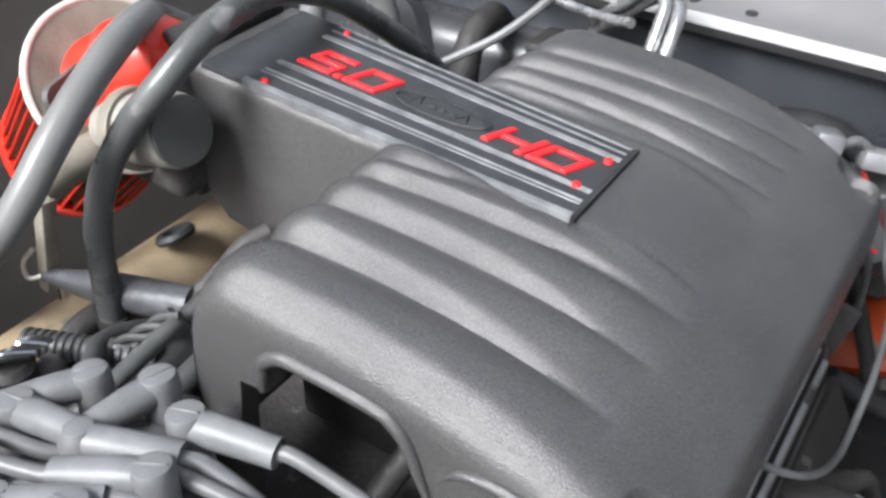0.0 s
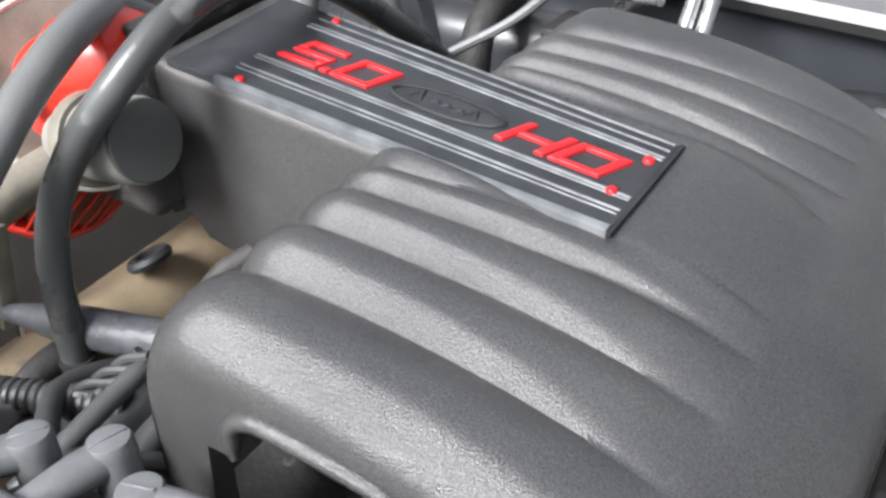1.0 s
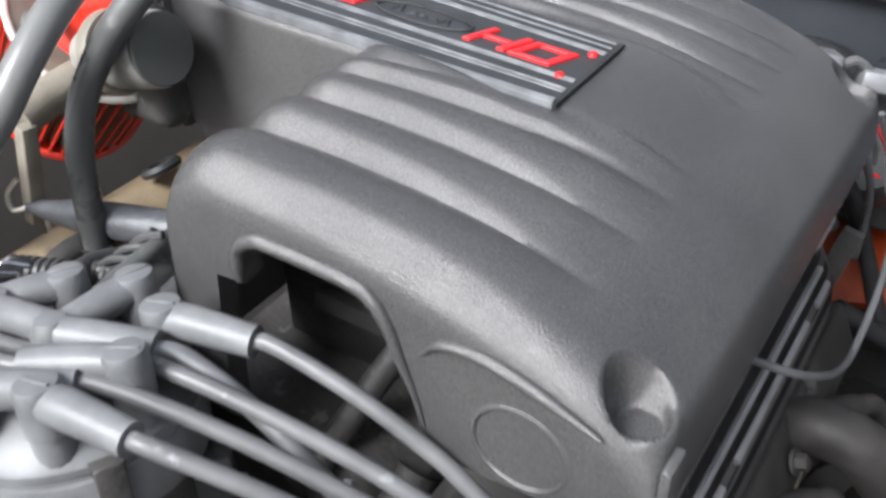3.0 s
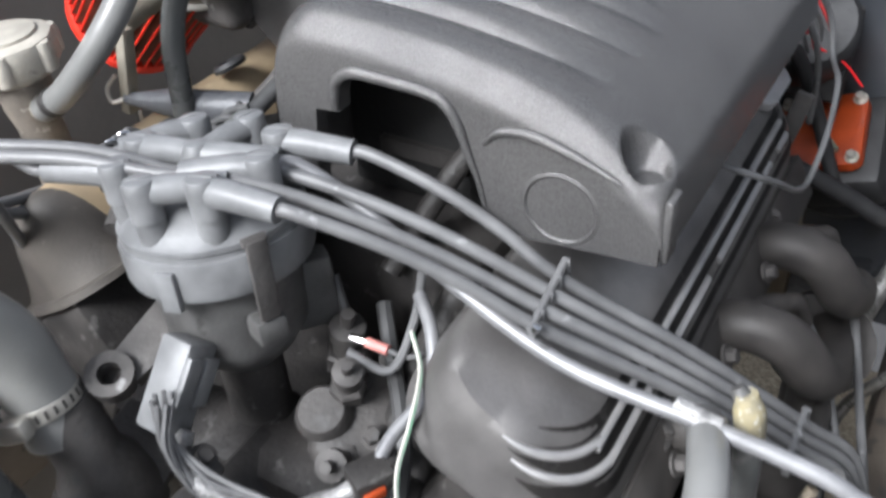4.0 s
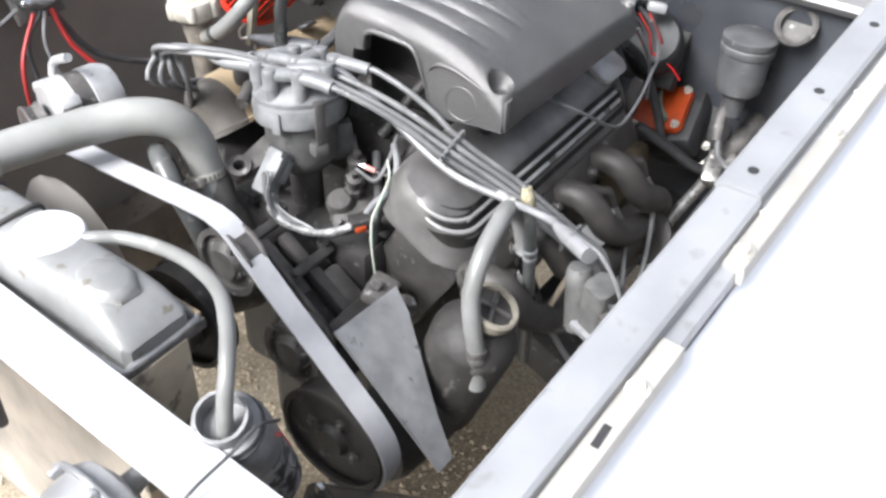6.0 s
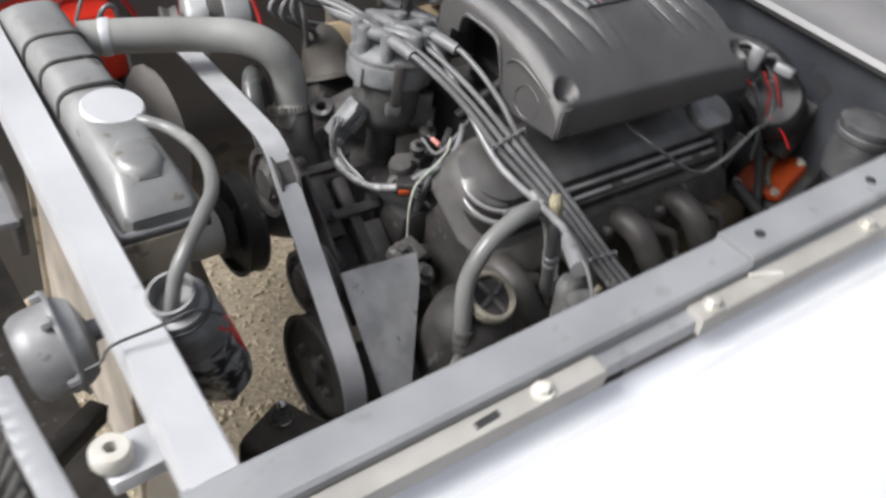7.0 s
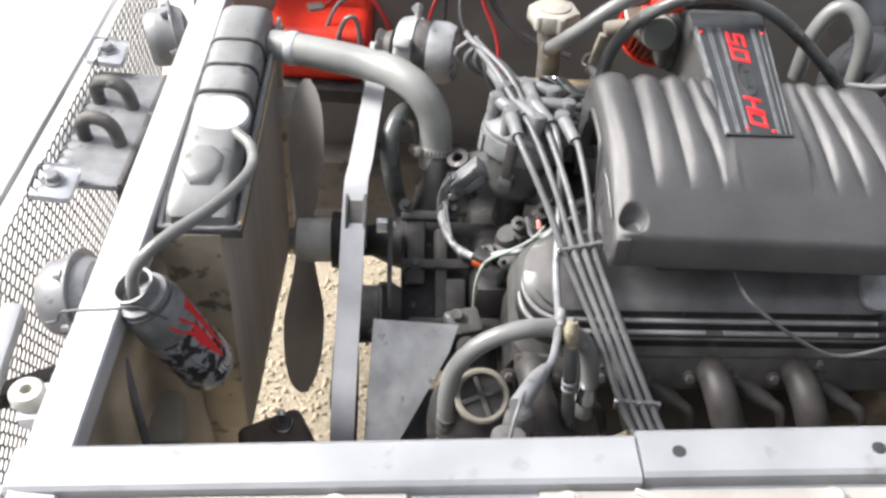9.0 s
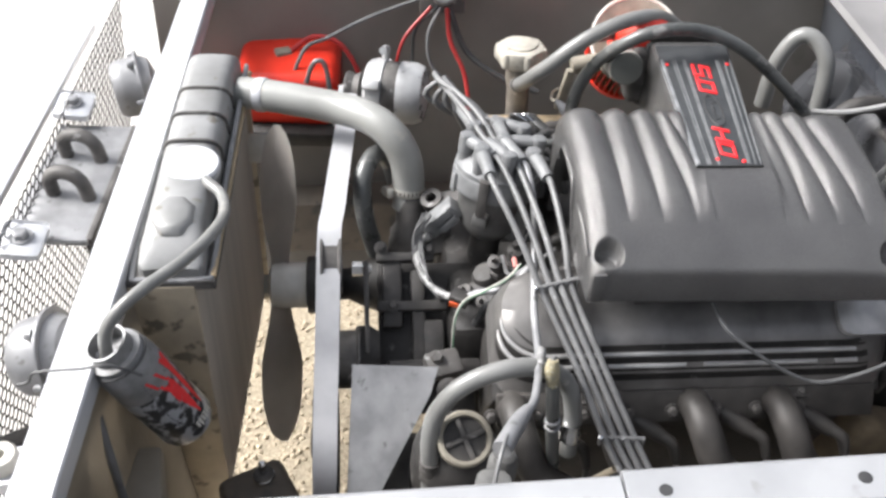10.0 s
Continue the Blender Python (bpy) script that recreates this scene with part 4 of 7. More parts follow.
# ---- alternator ----
ALTMAT = mat("alternator_alloy", (0.46, 0.46, 0.46), (0.33, 0.33, 0.33), rough=0.5, metal=0.3, scale=30, bump=0.15, spots=(0.22, 0.215, 0.21), spot_level=0.68)
alt = thing("alternator", (-0.33, 0.41, 0.74), "dusty grey alternator with cooling slots", "alternator")
AM = aim((-0.378, 0.412, 0.792), (1, -0.25, 0.05)) @ Matrix.Diagonal((0.84, 0.84, 0.86, 1))
part("front_case", lathe(nb(), [(0.02, 0), (0.050, 0.002), (0.056, 0.008), (0.057, 0.034), (0.054, 0.036)], AM, 36), ALTMAT, alt)
part("stator_ring", lathe(nb(), [(0.0535, 0.034), (0.0545, 0.038), (0.0545, 0.058), (0.0535, 0.062)], AM, 36), DUSTY, alt)
bm = lathe(nb(), [(0.053, 0.060), (0.056, 0.062), (0.056, 0.088), (0.049, 0.104), (0.022, 0.108), (0, 0.108)], AM, 36)
part("rear_case", bm, ALTMAT, alt)
for k in range(12):
    bm = box(nb(), (0.016, 0.006, 0.004), AM @ pose(0, 0, 0.100, 0, 0, k * 30) @ pose(0.040, 0, 0.0045), 0.001)
    part("vent_rib", bm, DUSTY, alt)
for k in range(3):
    bm = box(nb(), (0.020, 0.018, 0.030), AM @ pose(0, 0, 0.020, 0, 0, 20 + k * 120) @ pose(0.060, 0, 0), 0.003)
    part("ear", bm, ALTMAT, alt)
part("bracket", tube(nb(), [AM @ Vector((0.03, 0.05, 0.03)), AM @ Vector((0.02, 0.075, 0.035)), AM @ Vector((-0.03, 0.10, 0.04))], 0.006, 8), ALTMAT, alt)
part("pulley", lathe(nb(), [(0.012, -0.036), (0.030, -0.036), (0.031, -0.034), (0.026, -0.022), (0.031, -0.010), (0.012, -0.008), (0.012, 0.002)], AM, 28), DUSTY, alt)

# ---- belt and pulleys ----
def strap(bm, pts, w, t, inward=0.0):
    """A flat belt along pts, w wide along x."""
    path = spline(pts, 6)
    secs = []
    for k, q in enumerate(path):
        a, b = path[max(0, k - 1)], path[min(len(path) - 1, k + 1)]
        d = (b - a).normalized()
        n = Vector((1, 0, 0)).cross(d).normalized()
        secs.append([q + n * inward + Vector((sx * w / 2, 0, 0)) + n * (sz * t / 2) for sx, sz in ((-1, -1), (1, -1), (1, 0.6), (0.9, 1), (-0.9, 1), (-1, 0.6))])
    return loft(bm, secs)


BELT = [(-0.405, 0.440, 0.772), (-0.406, 0.425, 0.790), (-0.408, 0.38, 0.796), (-0.411, 0.30, 0.800), (-0.418, 0.20, 0.811), (-0.4255, 0.09, 0.823), (-0.429, 0.060, 0.825), (-0.4305, 0.038, 0.818), (-0.432, 0.012, 0.796), (-0.434, -0.04, 0.750), (-0.4375, -0.12, 0.684), (-0.439, -0.160, 0.648), (-0.440, -0.178, 0.620), (-0.4405, -0.181, 0.590), (-0.441, -0.166, 0.555), (-0.441, -0.135, 0.532), (-0.441, -0.10, 0.525)]
BELTMAT = mat("silver_sprayed_belt", (0.42, 0.42, 0.43), (0.33, 0.33, 0.34), rough=0.5, scale=22, bump=0.1, spots=(0.36, 0.36, 0.36), spot_level=0.7)
belt = thing("drive_belt", (-0.42, 0.05, 0.50), "flat drive belt with silver overspray on its back", "belt")
part("back", strap(nb(), BELT, 0.029, 0.0030), BELTMAT, belt)
part("ribbed_face", strap(nb(), BELT, 0.0275, 0.0032, 0.0030), BLACK, belt, "black ribbed rubber inner face")


def pulley(p, r, w, label, material=DARK):
    root = thing("pulley", (p[0], p[1], p[2]), label, "pulley")
    m = aim((p[0] - w / 2, p[1], p[2]), (1, 0, 0))
    part("rim", lathe(nb(), [(r - 0.008, 0.006), (r - 0.007, 0), (r, 0), (r, 0.003), (r - 0.003, 0.005), (r - 0.003, w - 0.005), (r, w - 0.003), (r, w), (r - 0.007, w), (r - 0.008, w - 0.006)], m, 40), material, root)
    part("web", lathe(nb(), [(0.010, -0.004), (0.018, -0.004), (0.022, 0.004), (r * 0.6, 0.010), (r - 0.007, 0.006), (r - 0.007, w - 0.006), (0.010, w - 0.004)], m, 32), material, root)
    bolts(root, [m @ Vector((r * 0.45 * math.cos(a), r * 0.45 * math.sin(a), 0.006)) for a in (0.4, 1.97, 3.54, 5.11)], (-1, 0, 0), 0.005, 0.006)
    return root


pulley((-0.429, 0.043, 0.777), 0.042, 0.026, "dusty tan rimmed idler pulley inside the belt bend", DUSTY)
pulley((-0.439, -0.105, 0.600), 0.071, 0.030, "dark grooved power steering pulley inside the belt")
pulley((-0.412, -0.030, 0.672), 0.040, 0.034, "dusty belt tensioner pulley beside the belt", DUSTY)
pulley((-0.437, 0.128, 0.652), 0.070, 0.028, "dark water pump pulley behind the fan")

solo("paper_tag", slab(nb(), rounded(0.030, 0.044, 0.003), 0.0015, pose(-0.541, 0.336, 0.738, 62, 0, -3), 0.0004), CREAM, (-0.541, 0.336, 0.72), "small pale tag stuck on the radiator end", "tag")

# ---- cooling fan ----
FAN = mat("dusty_fan_blade", (0.60, 0.57, 0.53), (0.44, 0.415, 0.385), rough=0.5, metal=0.2, scale=12, bump=0.15)
fan = thing("cooling_fan", (-0.505, 0.128, 0.652), "dusty grey engine fan at rest with broad blades", "fan")
FM = aim((-0.505, 0.128, 0.652), (1, 0, 0))
part("clutch", lathe(nb(), [(0, -0.014), (0.022, -0.014), (0.030, -0.010), (0.031, 0.002), (0.032, 0.004), (0.032, 0.036), (0.031, 0.038), (0.028, 0.038)], FM, 32), CREAM, fan, "bright bare metal fan spacer")
part("collar", lathe(nb(), [(0.030, 0.0375), (0.0385, 0.0385), (0.040, 0.040), (0.040, 0.052), (0.036, 0.055), (0.030, 0.055)], FM, 32), DARK, fan, "dark collar behind the spacer")
part("front_nut", lathe(nb(), [(0.016, -0.022), (0.016, -0.010)], FM, 6), BEIGE, fan)


def blade(k):
    turn = FM @ pose(0, 0, 0, 0, 0, 54 + 90 * k)

    def at(u, v):
        wide = (0.034 + 0.040 * smooth(0.0, 0.50, u)) * math.sqrt(max(0.02, 1 - max(0, (u - 0.52) / 0.485) ** 2.3))
        c = v - 0.5
        return turn @ Vector((0.018 + 0.205 * u, c * wide * 0.72, c * wide * 0.72 + 0.006 * math.cos(math.pi * c)))
    bm = sheet(nb(), at, 18, 7)
    bmesh.ops.solidify(bm, geom=bm.faces[:], thickness=0.0022)
    return part("blade", bm, FAN, fan)


for k in (0, 2):
    blade(k)

# ---- water pump, bracket and timing cover detail ----
pump = thing("water_pump", (-0.34, 0.10, 0.60), "dusty grey water pump with ribbed bracket", "water pump")
part("body", lathe(nb(), [(0.03, -0.03), (0.044, -0.02), (0.046, 0.0), (0.036, 0.03), (0.022, 0.06), (0.022, 0.10)], aim((-0.350, 0.128, 0.652), (-1, 0, 0)), 28), DARK, pump)
part("outlet", tube(nb(), [(-0.34, 0.12, 0.64), (-0.335, 0.15, 0.68), (-0.322, 0.17, 0.72)], 0.022, 16), CAST, pump)
for y, z, x0, x1, w in ((0.090, 0.735, -0.372, -0.296, 0.012), (0.036, 0.698, -0.372, -0.280, 0.013), (-0.030, 0.650, -0.360, -0.240, 0.022)):
    part("bracket_bar", box(nb(), (x1 - x0, w, 0.018), pose((x0 + x1) / 2, y, z, 34, 0, 0), 0.003), CAST, pump)
for x, y, w, long in ((-0.352, 0.055, 0.026, 0.090), (-0.318, 0.028, 0.018, 0.130), (-0.300, -0.004, 0.030, 0.075)):
    part("bracket_post", box(nb(), (w, long, 0.022), pose(x, y, 0.706 + (y - 0.045) * 0.72 - 0.012, 35, 0, 0), 0.005), CAST, pump)
part("bracket_plate", box(nb(), (0.125, 0.20, 0.008), pose(-0.308, 0.020, 0.655, 35, 0, 0), 0.002), DARK, pump)
part("side_plate", box(nb(), (0.006, 0.115, 0.060), pose(-0.386, 0.020, 0.712, 40, 0, 0), 0.002), CAST, pump)
part("bearing_case", lathe(nb(), [(0.03, 0), (0.036, 0.004), (0.036, 0.020), (0.028, 0.032)], aim((-0.402, -0.012, 0.662), (1, 0, 0)), 30), CAST, pump)
part("spindle_nut", lathe(nb(), [(0.010, 0), (0.010, 0.014), (0.006, 0.016), (0.006, 0.026)], aim((-0.404, 0.084, 0.722), (1, 0, 0)), 6), CHROME, pump, "bright spindle nut")
bolts(pump, ((-0.366, 0.095, 0.749), (-0.303, 0.092, 0.747), (-0.29, -0.034, 0.668), (-0.352, 0.030, 0.706), (-0.288, 0.040, 0.709)), (0, -0.55, 0.83), 0.006, 0.008, CAST)
# ---- power steering pump ----
ps = thing("power_steering_pump", (-0.30, -0.19, 0.50), "dusty power steering pump with grey mounting plate", "pump")
part("reservoir", lathe(nb(), [(0.048, -0.17), (0.052, -0.04), (0.050, -0.03), (0.034, -0.012), (0.026, -0.008), (0.026, 0.012)], aim((-0.284, -0.195, 0.714), (0.05, -0.30, 0.95)), 28), DARK, ps)
PC = aim((-0.282, -0.198, 0.722), (0.05, -0.45, 0.89))
pscap = part("cap", lathe(nb(), [(0.027, 0.0), (0.0315, 0.001), (0.0315, 0.012), (0.029, 0.014), (0.0255, 0.0135), (0.0245, 0.007), (0, 0.007)], PC, 36), BEIGE, ps, "grimy beige ring cap with dark cross slots")
part("cap_centre", lathe(nb(), [(0.0243, 0.0065), (0.0243, 0.0078), (0, 0.0079)], PC, 30), DARK, pscap)
for a in (15, 105):
    part("cross_bar", box(nb(), (0.049, 0.0055, 0.004), PC @ pose(0, 0, 0.009, 0, 0, a), 0.001), DUSTY, pscap)
PP = [Vector((-0.405, -0.074, 0.712)), Vector((-0.301, -0.079, 0.7085)), Vector((-0.330, -0.127, 0.672)), Vector((-0.370, -0.188, 0.625)), Vector((-0.390, -0.225, 0.595)), Vector((-0.415, -0.225, 0.595)), Vector((-0.413, -0.187, 0.626))]
pn = (PP[1] - PP[0]).cross(PP[3] - PP[0]).normalized() * -1
bm = nb()
edge = [PP[0], PP[0].lerp(PP[1], 0.5), PP[1], PP[1].lerp(PP[2], 0.5) + Vector((0.004, -0.002, 0)), PP[2] + Vector((0.003, 0, 0)), *PP[3:]]
lo, hi = [bm.verts.new(p) for p in edge], [bm.verts.new(p + pn * 0.005) for p in edge]
bm.faces.new(lo), bm.faces.new(hi[::-1])
for k in range(len(edge)):
    bm.faces.new((lo[k], lo[(k + 1) % len(edge)], hi[(k + 1) % len(edge)], hi[k]))
part("mounting_plate", bm, SILVER, ps, "smooth silver grey sheet plate")
part("pump_body", lathe(nb(), [(0.05, 0), (0.055, 0.01), (0.055, 0.09), (0.03, 0.11)], aim((-0.405, -0.125, 0.56), (1, -0.1, 0)), 28), DARK, ps)
bm = box(nb(), (0.045, 0.035, 0.02), pose(-0.292, -0.052, 0.682, 20, 0, 15), 0.005)
hexbolt(bm, (-0.287, -0.085, 0.672), (0, -0.5, 0.9), 0.010, 0.012)
hexbolt(bm, (-0.300, -0.050, 0.690), (0, -0.3, 0.9), 0.008, 0.010)
part("bracket_head", bm, DUSTY, ps)
psh = thing("pressure_hose", (-0.30, -0.20, 0.66), "curved dusty grey power steering hose", "hose")
part("hose", tube(nb(), [(-0.318, -0.210, 0.64), (-0.319, -0.206, 0.692), (-0.320, -0.199, 0.730), (-0.313, -0.191, 0.764), (-0.288, -0.186, 0.800), (-0.245, -0.180, 0.818), (-0.200, -0.168, 0.806), (-0.166, -0.160, 0.772), (-0.152, -0.165, 0.722), (-0.152, -0.175, 0.66)], 0.0105, 16, 6), HOSE, psh)
part("fitting", lathe(nb(), [(0.0125, 0), (0.0125, 0.006), (0.0115, 0.008), (0.0125, 0.012), (0.0125, 0.018), (0.0115, 0.020), (0.0125, 0.024), (0.0125, 0.03)], aim((-0.3185, -0.2075, 0.668), (0, 0.07, 1)), 18), DUSTY, psh, "ribbed crimped fitting")
part("fitting", lathe(nb(), [(0.013, 0), (0.013, 0.012), (0.0115, 0.014), (0.0115, 0.026)], aim((-0.152, -0.171, 0.684), (0.0, 0.10, 1)), 18), CHROME, psh)

# ---- coil at the fender ----
coil = thing("ignition_coil", (-0.295, -0.330, 0.70), "dusty grey ignition coil by the fender", "coil")
CO = pose(-0.268, -0.318, 0.790, 6, -6, -20)
part("case", slab(nb(), rounded(0.034, 0.030, 0.008), 0.060, CO @ pose(0, 0, -0.032), 0.003), BOWL, coil, "dusty grey coil case")
part("foot", box(nb(), (0.046, 0.034, 0.010), CO @ pose(0, 0, -0.036), 0.003), SILVER, coil, "pale worn lower edge")
for k in range(3):
    part("core_plate", box(nb(), (0.030, 0.014, 0.0055), CO @ pose(0, -0.020, -0.016 + 0.0085 * k), 0.001), CAST, coil)
part("side_case", lathe(nb(), [(0.012, -0.07), (0.015, -0.065), (0.015, 0.0), (0.012, 0.008), (0, 0.009)], aim((-0.256, -0.286, 0.806), (0.1, 0.15, 1)), 18), BOWL, coil, "grey round terminal tower")
part("boot", tube(nb(), [(-0.227, -0.240, 0.8275), (-0.240, -0.259, 0.832), (-0.262, -0.296, 0.838)], [0.0058, 0.0092, 0.0102], 16), SILVER, coil, "silver oversprayed terminal boot")
part("connector", box(nb(), (0.030, 0.020, 0.044), CO @ pose(0.006, -0.036, -0.006), 0.004), DARK, coil, "black wiring connector")
for k in range(6):
    h = 0.020 - 0.008 * k
    part("lead", tube(nb(), [CO @ Vector((-0.012 + 0.004 * k, -0.022, 0.026 - 0.004 * k)), CO @ Vector((-0.018 + 0.004 * k, -0.036 - 0.002 * k, 0.030 + 0.003 * (k % 3))), CO @ Vector((0.0 + 0.003 * k, -0.050, 0.012 + h * 0.4)), CO @ Vector((0.008, -0.046 + 0.003 * k, h - 0.012))], 0.0017, 7, 5), WIRE if k % 3 else DWIRE, coil)
part("lead", tube(nb(), [(-0.246, -0.262, 0.835), (-0.262, -0.300, 0.848), (-0.272, -0.328, 0.832), (-0.276, -0.342, 0.810)], 0.0022, 7, 5), WIRE, coil)
part("mount", box(nb(), (0.07, 0.010, 0.09), pose(-0.272, -0.366, 0.765, 0, 0, -5), 0.003), DARK, coil)
TAPE = mat("crinkled_grey_tape", (0.34, 0.335, 0.33), (0.14, 0.138, 0.135), rough=0.38, metal=0.2, scale=110, bump=0.9, fine=260, spots=(0.5, 0.49, 0.47), spot_level=0.68)
# ---- spark plug wires ----
PLUGS = [Vector((-0.165, -0.145, 0.665)), Vector((-0.054, -0.145, 0.668)), Vector((0.058, -0.147, 0.674)), Vector((0.156, -0.150, 0.676))]
near_towers, far_towers = (5, 4, 2, 7), (1, 0, 6, 3)


def spark_wire(q, out, path, label, group):
    """A wire with an elbow boot on a cap tower."""
    root = thing("spark_plug_wire", q, label, "ignition wire", group)
    out = Vector(out).normalized()
    up = (DB - DA).normalized()
    bm = lathe(nb(), [(0.0096, -0.012), (0.0100, 0.004), (0.0098, 0.0095), (0.0088, 0.0115), (0.0060, 0.0122), (0, 0.0120)], aim(q, up), 18)
    box(bm, (0.0150, 0.0016, 0.0012), aim(q, up, out) @ pose(0, 0, 0.0122, 0, 0, 90), 0.0003, 1)
    tube(bm, [q + up * 0.003, q + up * 0.004 + out * 0.014, q + up * 0.002 + out * 0.046], [0.0085, 0.0088, 0.0078], 12, 3)
    part("boot", bm, CAPPAINT, root, "pale grey rubber elbow boot")
    start = q + up * 0.002 + out * 0.044
    part("cable", tube(nb(), [start, start + out * 0.012, *path], 0.0041, 10, 6), WIRE, root)
    return root


NEAR_OUT = ((0.05, -0.40, 0.0), (0.23, -0.28, 0.0), (0.04, -0.38, 0.06), (0.10, -0.39, 0.0))
for n, k in enumerate(near_towers):
    f = n / 3
    comb = Vector((-0.186, -0.066, 0.824)).lerp(Vector((-0.151, -0.066, 0.831)), f)
    mid = Vector((-0.152, -0.140, 0.776)).lerp(Vector((-0.122, -0.140, 0.780)), f)
    clip = Vector((-0.122, -0.206, 0.722)).lerp(Vector((-0.085, -0.206, 0.716)), f)
    low = Vector((-0.098, -0.240, 0.680)).lerp(Vector((-0.066, -0.240, 0.680)), f)
    plug = PLUGS[n]
    q = TOWERS[k]
    end = q + Vector(NEAR_OUT[n]).normalized() * 0.062
    rise = 0.011 if k == 2 else 0.006
    path = [end.lerp(comb, 0.30) + Vector((0, 0, rise)), end.lerp(comb, 0.65) + Vector((0, 0, rise))]
    spark_wire(q, NEAR_OUT[n], [*path, comb, mid, clip, low, Vector((low.x + 0.01, -0.262, 0.60)), Vector(((low.x + plug.x) / 2, -0.255, 0.545)), plug + Vector((0.038, -0.055, -0.075)), plug + Vector((0.040, -0.034, -0.036))], "grey oversprayed spark plug wire to the near bank", "spark plug wires")
FAR_OUT = ((-0.30, 0.21, 0.0), (-0.33, 0.09, -0.02), (-0.18, 0.36, -0.02), (-0.10, 0.36, -0.01))
for n, k in enumerate(far_towers):
    q = TOWERS[k]
    end = q + Vector(FAR_OUT[n]).normalized() * 0.058
    loop = Vector((-0.262 - 0.006 * n, 0.246 + 0.006 * n, 0.892 + 0.006 * (n % 2)))
    spark_wire(q, FAR_OUT[n], [end.lerp(loop, 0.45) + Vector((0.004 * (n % 2), 0, 0.006)), loop, loop + Vector((-0.006, 0.030, -0.006)), loop + Vector((0.004, 0.050, -0.026)), loop + Vector((0.012, 0.046, -0.07)), Vector((-0.20 + 0.1 * n, 0.36, 0.70)), Vector((-0.215 + 0.11 * n, 0.375, 0.655))], "grey oversprayed spark plug wire looping to the far bank", "spark plug wires")
up = (DB - DA).normalized()
cw = thing("coil_wire", CENTRE, "silver oversprayed coil wire from cap to coil", "ignition wire")
bm = lathe(nb(), [(0.0098, -0.012), (0.0105, 0.004), (0.007, 0.011), (0, 0.013)], aim(CENTRE, up), 14)
tube(bm, [CENTRE + up * 0.003, CENTRE + Vector((0.006, -0.014, 0.003)), CENTRE + Vector((0.019, -0.043, 0.0))], 0.0088, 12, 3)
part("boot", bm, CAPPAINT, cw)
part("cable", tube(nb(), [CENTRE + Vector((0.018, -0.041, 0.0)), CENTRE + Vector((0.024, -0.055, -0.003)), (-0.182, 0.050, 0.866), (-0.186, -0.010, 0.836), (-0.196, -0.085, 0.814), (-0.203, -0.165, 0.815), (-0.218, -0.226, 0.825), (-0.234, -0.250, 0.830)], 0.0046, 10, 6), SILVER, cw)
part("tape_wrap", tube(nb(), [(-0.198, -0.150, 0.8155), (-0.203, -0.175, 0.8165)], 0.0055, 10), TAPE, cw, "pale yellowed tape wrap")

# loose sheathed lead beside the coil wire
YELLOWED = mat("yellowed_torn_sleeve", (0.36, 0.31, 0.18), (0.22, 0.20, 0.145), rough=0.5, scale=90, bump=0.4, spots=(0.5, 0.48, 0.42), spot_level=0.6)
lead = thing("sheathed_lead", (-0.193, -0.190, 0.803), "grey ribbed lead with a torn yellowed sleeve", "wire")
part("plug_end", tube(nb(), [(-0.190, -0.176, 0.834), (-0.192, -0.181, 0.829)], [0.0040, 0.0056], 12, 3), BOWL, lead, "grey rubber plug end")
part("sleeve", tube(nb(), [(-0.192, -0.181, 0.834), (-0.1925, -0.184, 0.824), (-0.191, -0.186, 0.812), (-0.189, -0.187, 0.800)], [0.0056, 0.0082, 0.0080, 0.0074], 12, 4), YELLOWED, lead, "torn yellowed sleeve")
bm = tube(nb(), [(-0.1905, -0.186, 0.812), (-0.187, -0.188, 0.780), (-0.181, -0.190, 0.725), (-0.173, -0.190, 0.665), (-0.164, -0.190, 0.597), (-0.158, -0.188, 0.540)], 0.0076, 14, 6)
part("sheath", bm, DHOSE, lead)
for z in (0.742, 0.731):
    part("band", lathe(nb(), [(0.0074, -0.003), (0.0090, -0.002), (0.0090, 0.002), (0.0074, 0.003)], aim((-0.1815 - 0.1 * (z - 0.73), -0.190, z), (0.1, 0, -1)), 16), SILVER, lead, "pale worn band")

for c0, c1, name in ((Vector((-0.193, -0.067, 0.820)), Vector((-0.144, -0.066, 0.834)), "upper"), (Vector((-0.130, -0.206, 0.721)), Vector((-0.077, -0.206, 0.715)), "lower")):
    root = thing("wire_separator", c0, "grey plastic comb holding the plug wires apart", "wire separator", "wire separators")
    d = (c1 - c0).normalized()
    part("spine", tube(nb(), [c0 + Vector((0, 0.002, 0.006)), c1 + Vector((0, 0.002, 0.006))], 0.0024, 8), WIRE, root)
    for k in range(5):
        p = c0.lerp(c1, k / 4 * 0.96 + 0.02)
        part("tooth", box(nb(), (0.003, 0.005, 0.014), Matrix.Translation(p + Vector((0, 0.001, 0.001))) @ pose(0, 0, 0), 0.001), WIRE, root)
    part("rivet", lathe(nb(), [(0.0028, -0.002), (0.0028, 0.002), (0.0014, 0.0028)], aim(c0 + Vector((0, -0.002, 0.010)), (0, -0.4, 1)), 10), CHROME, root)

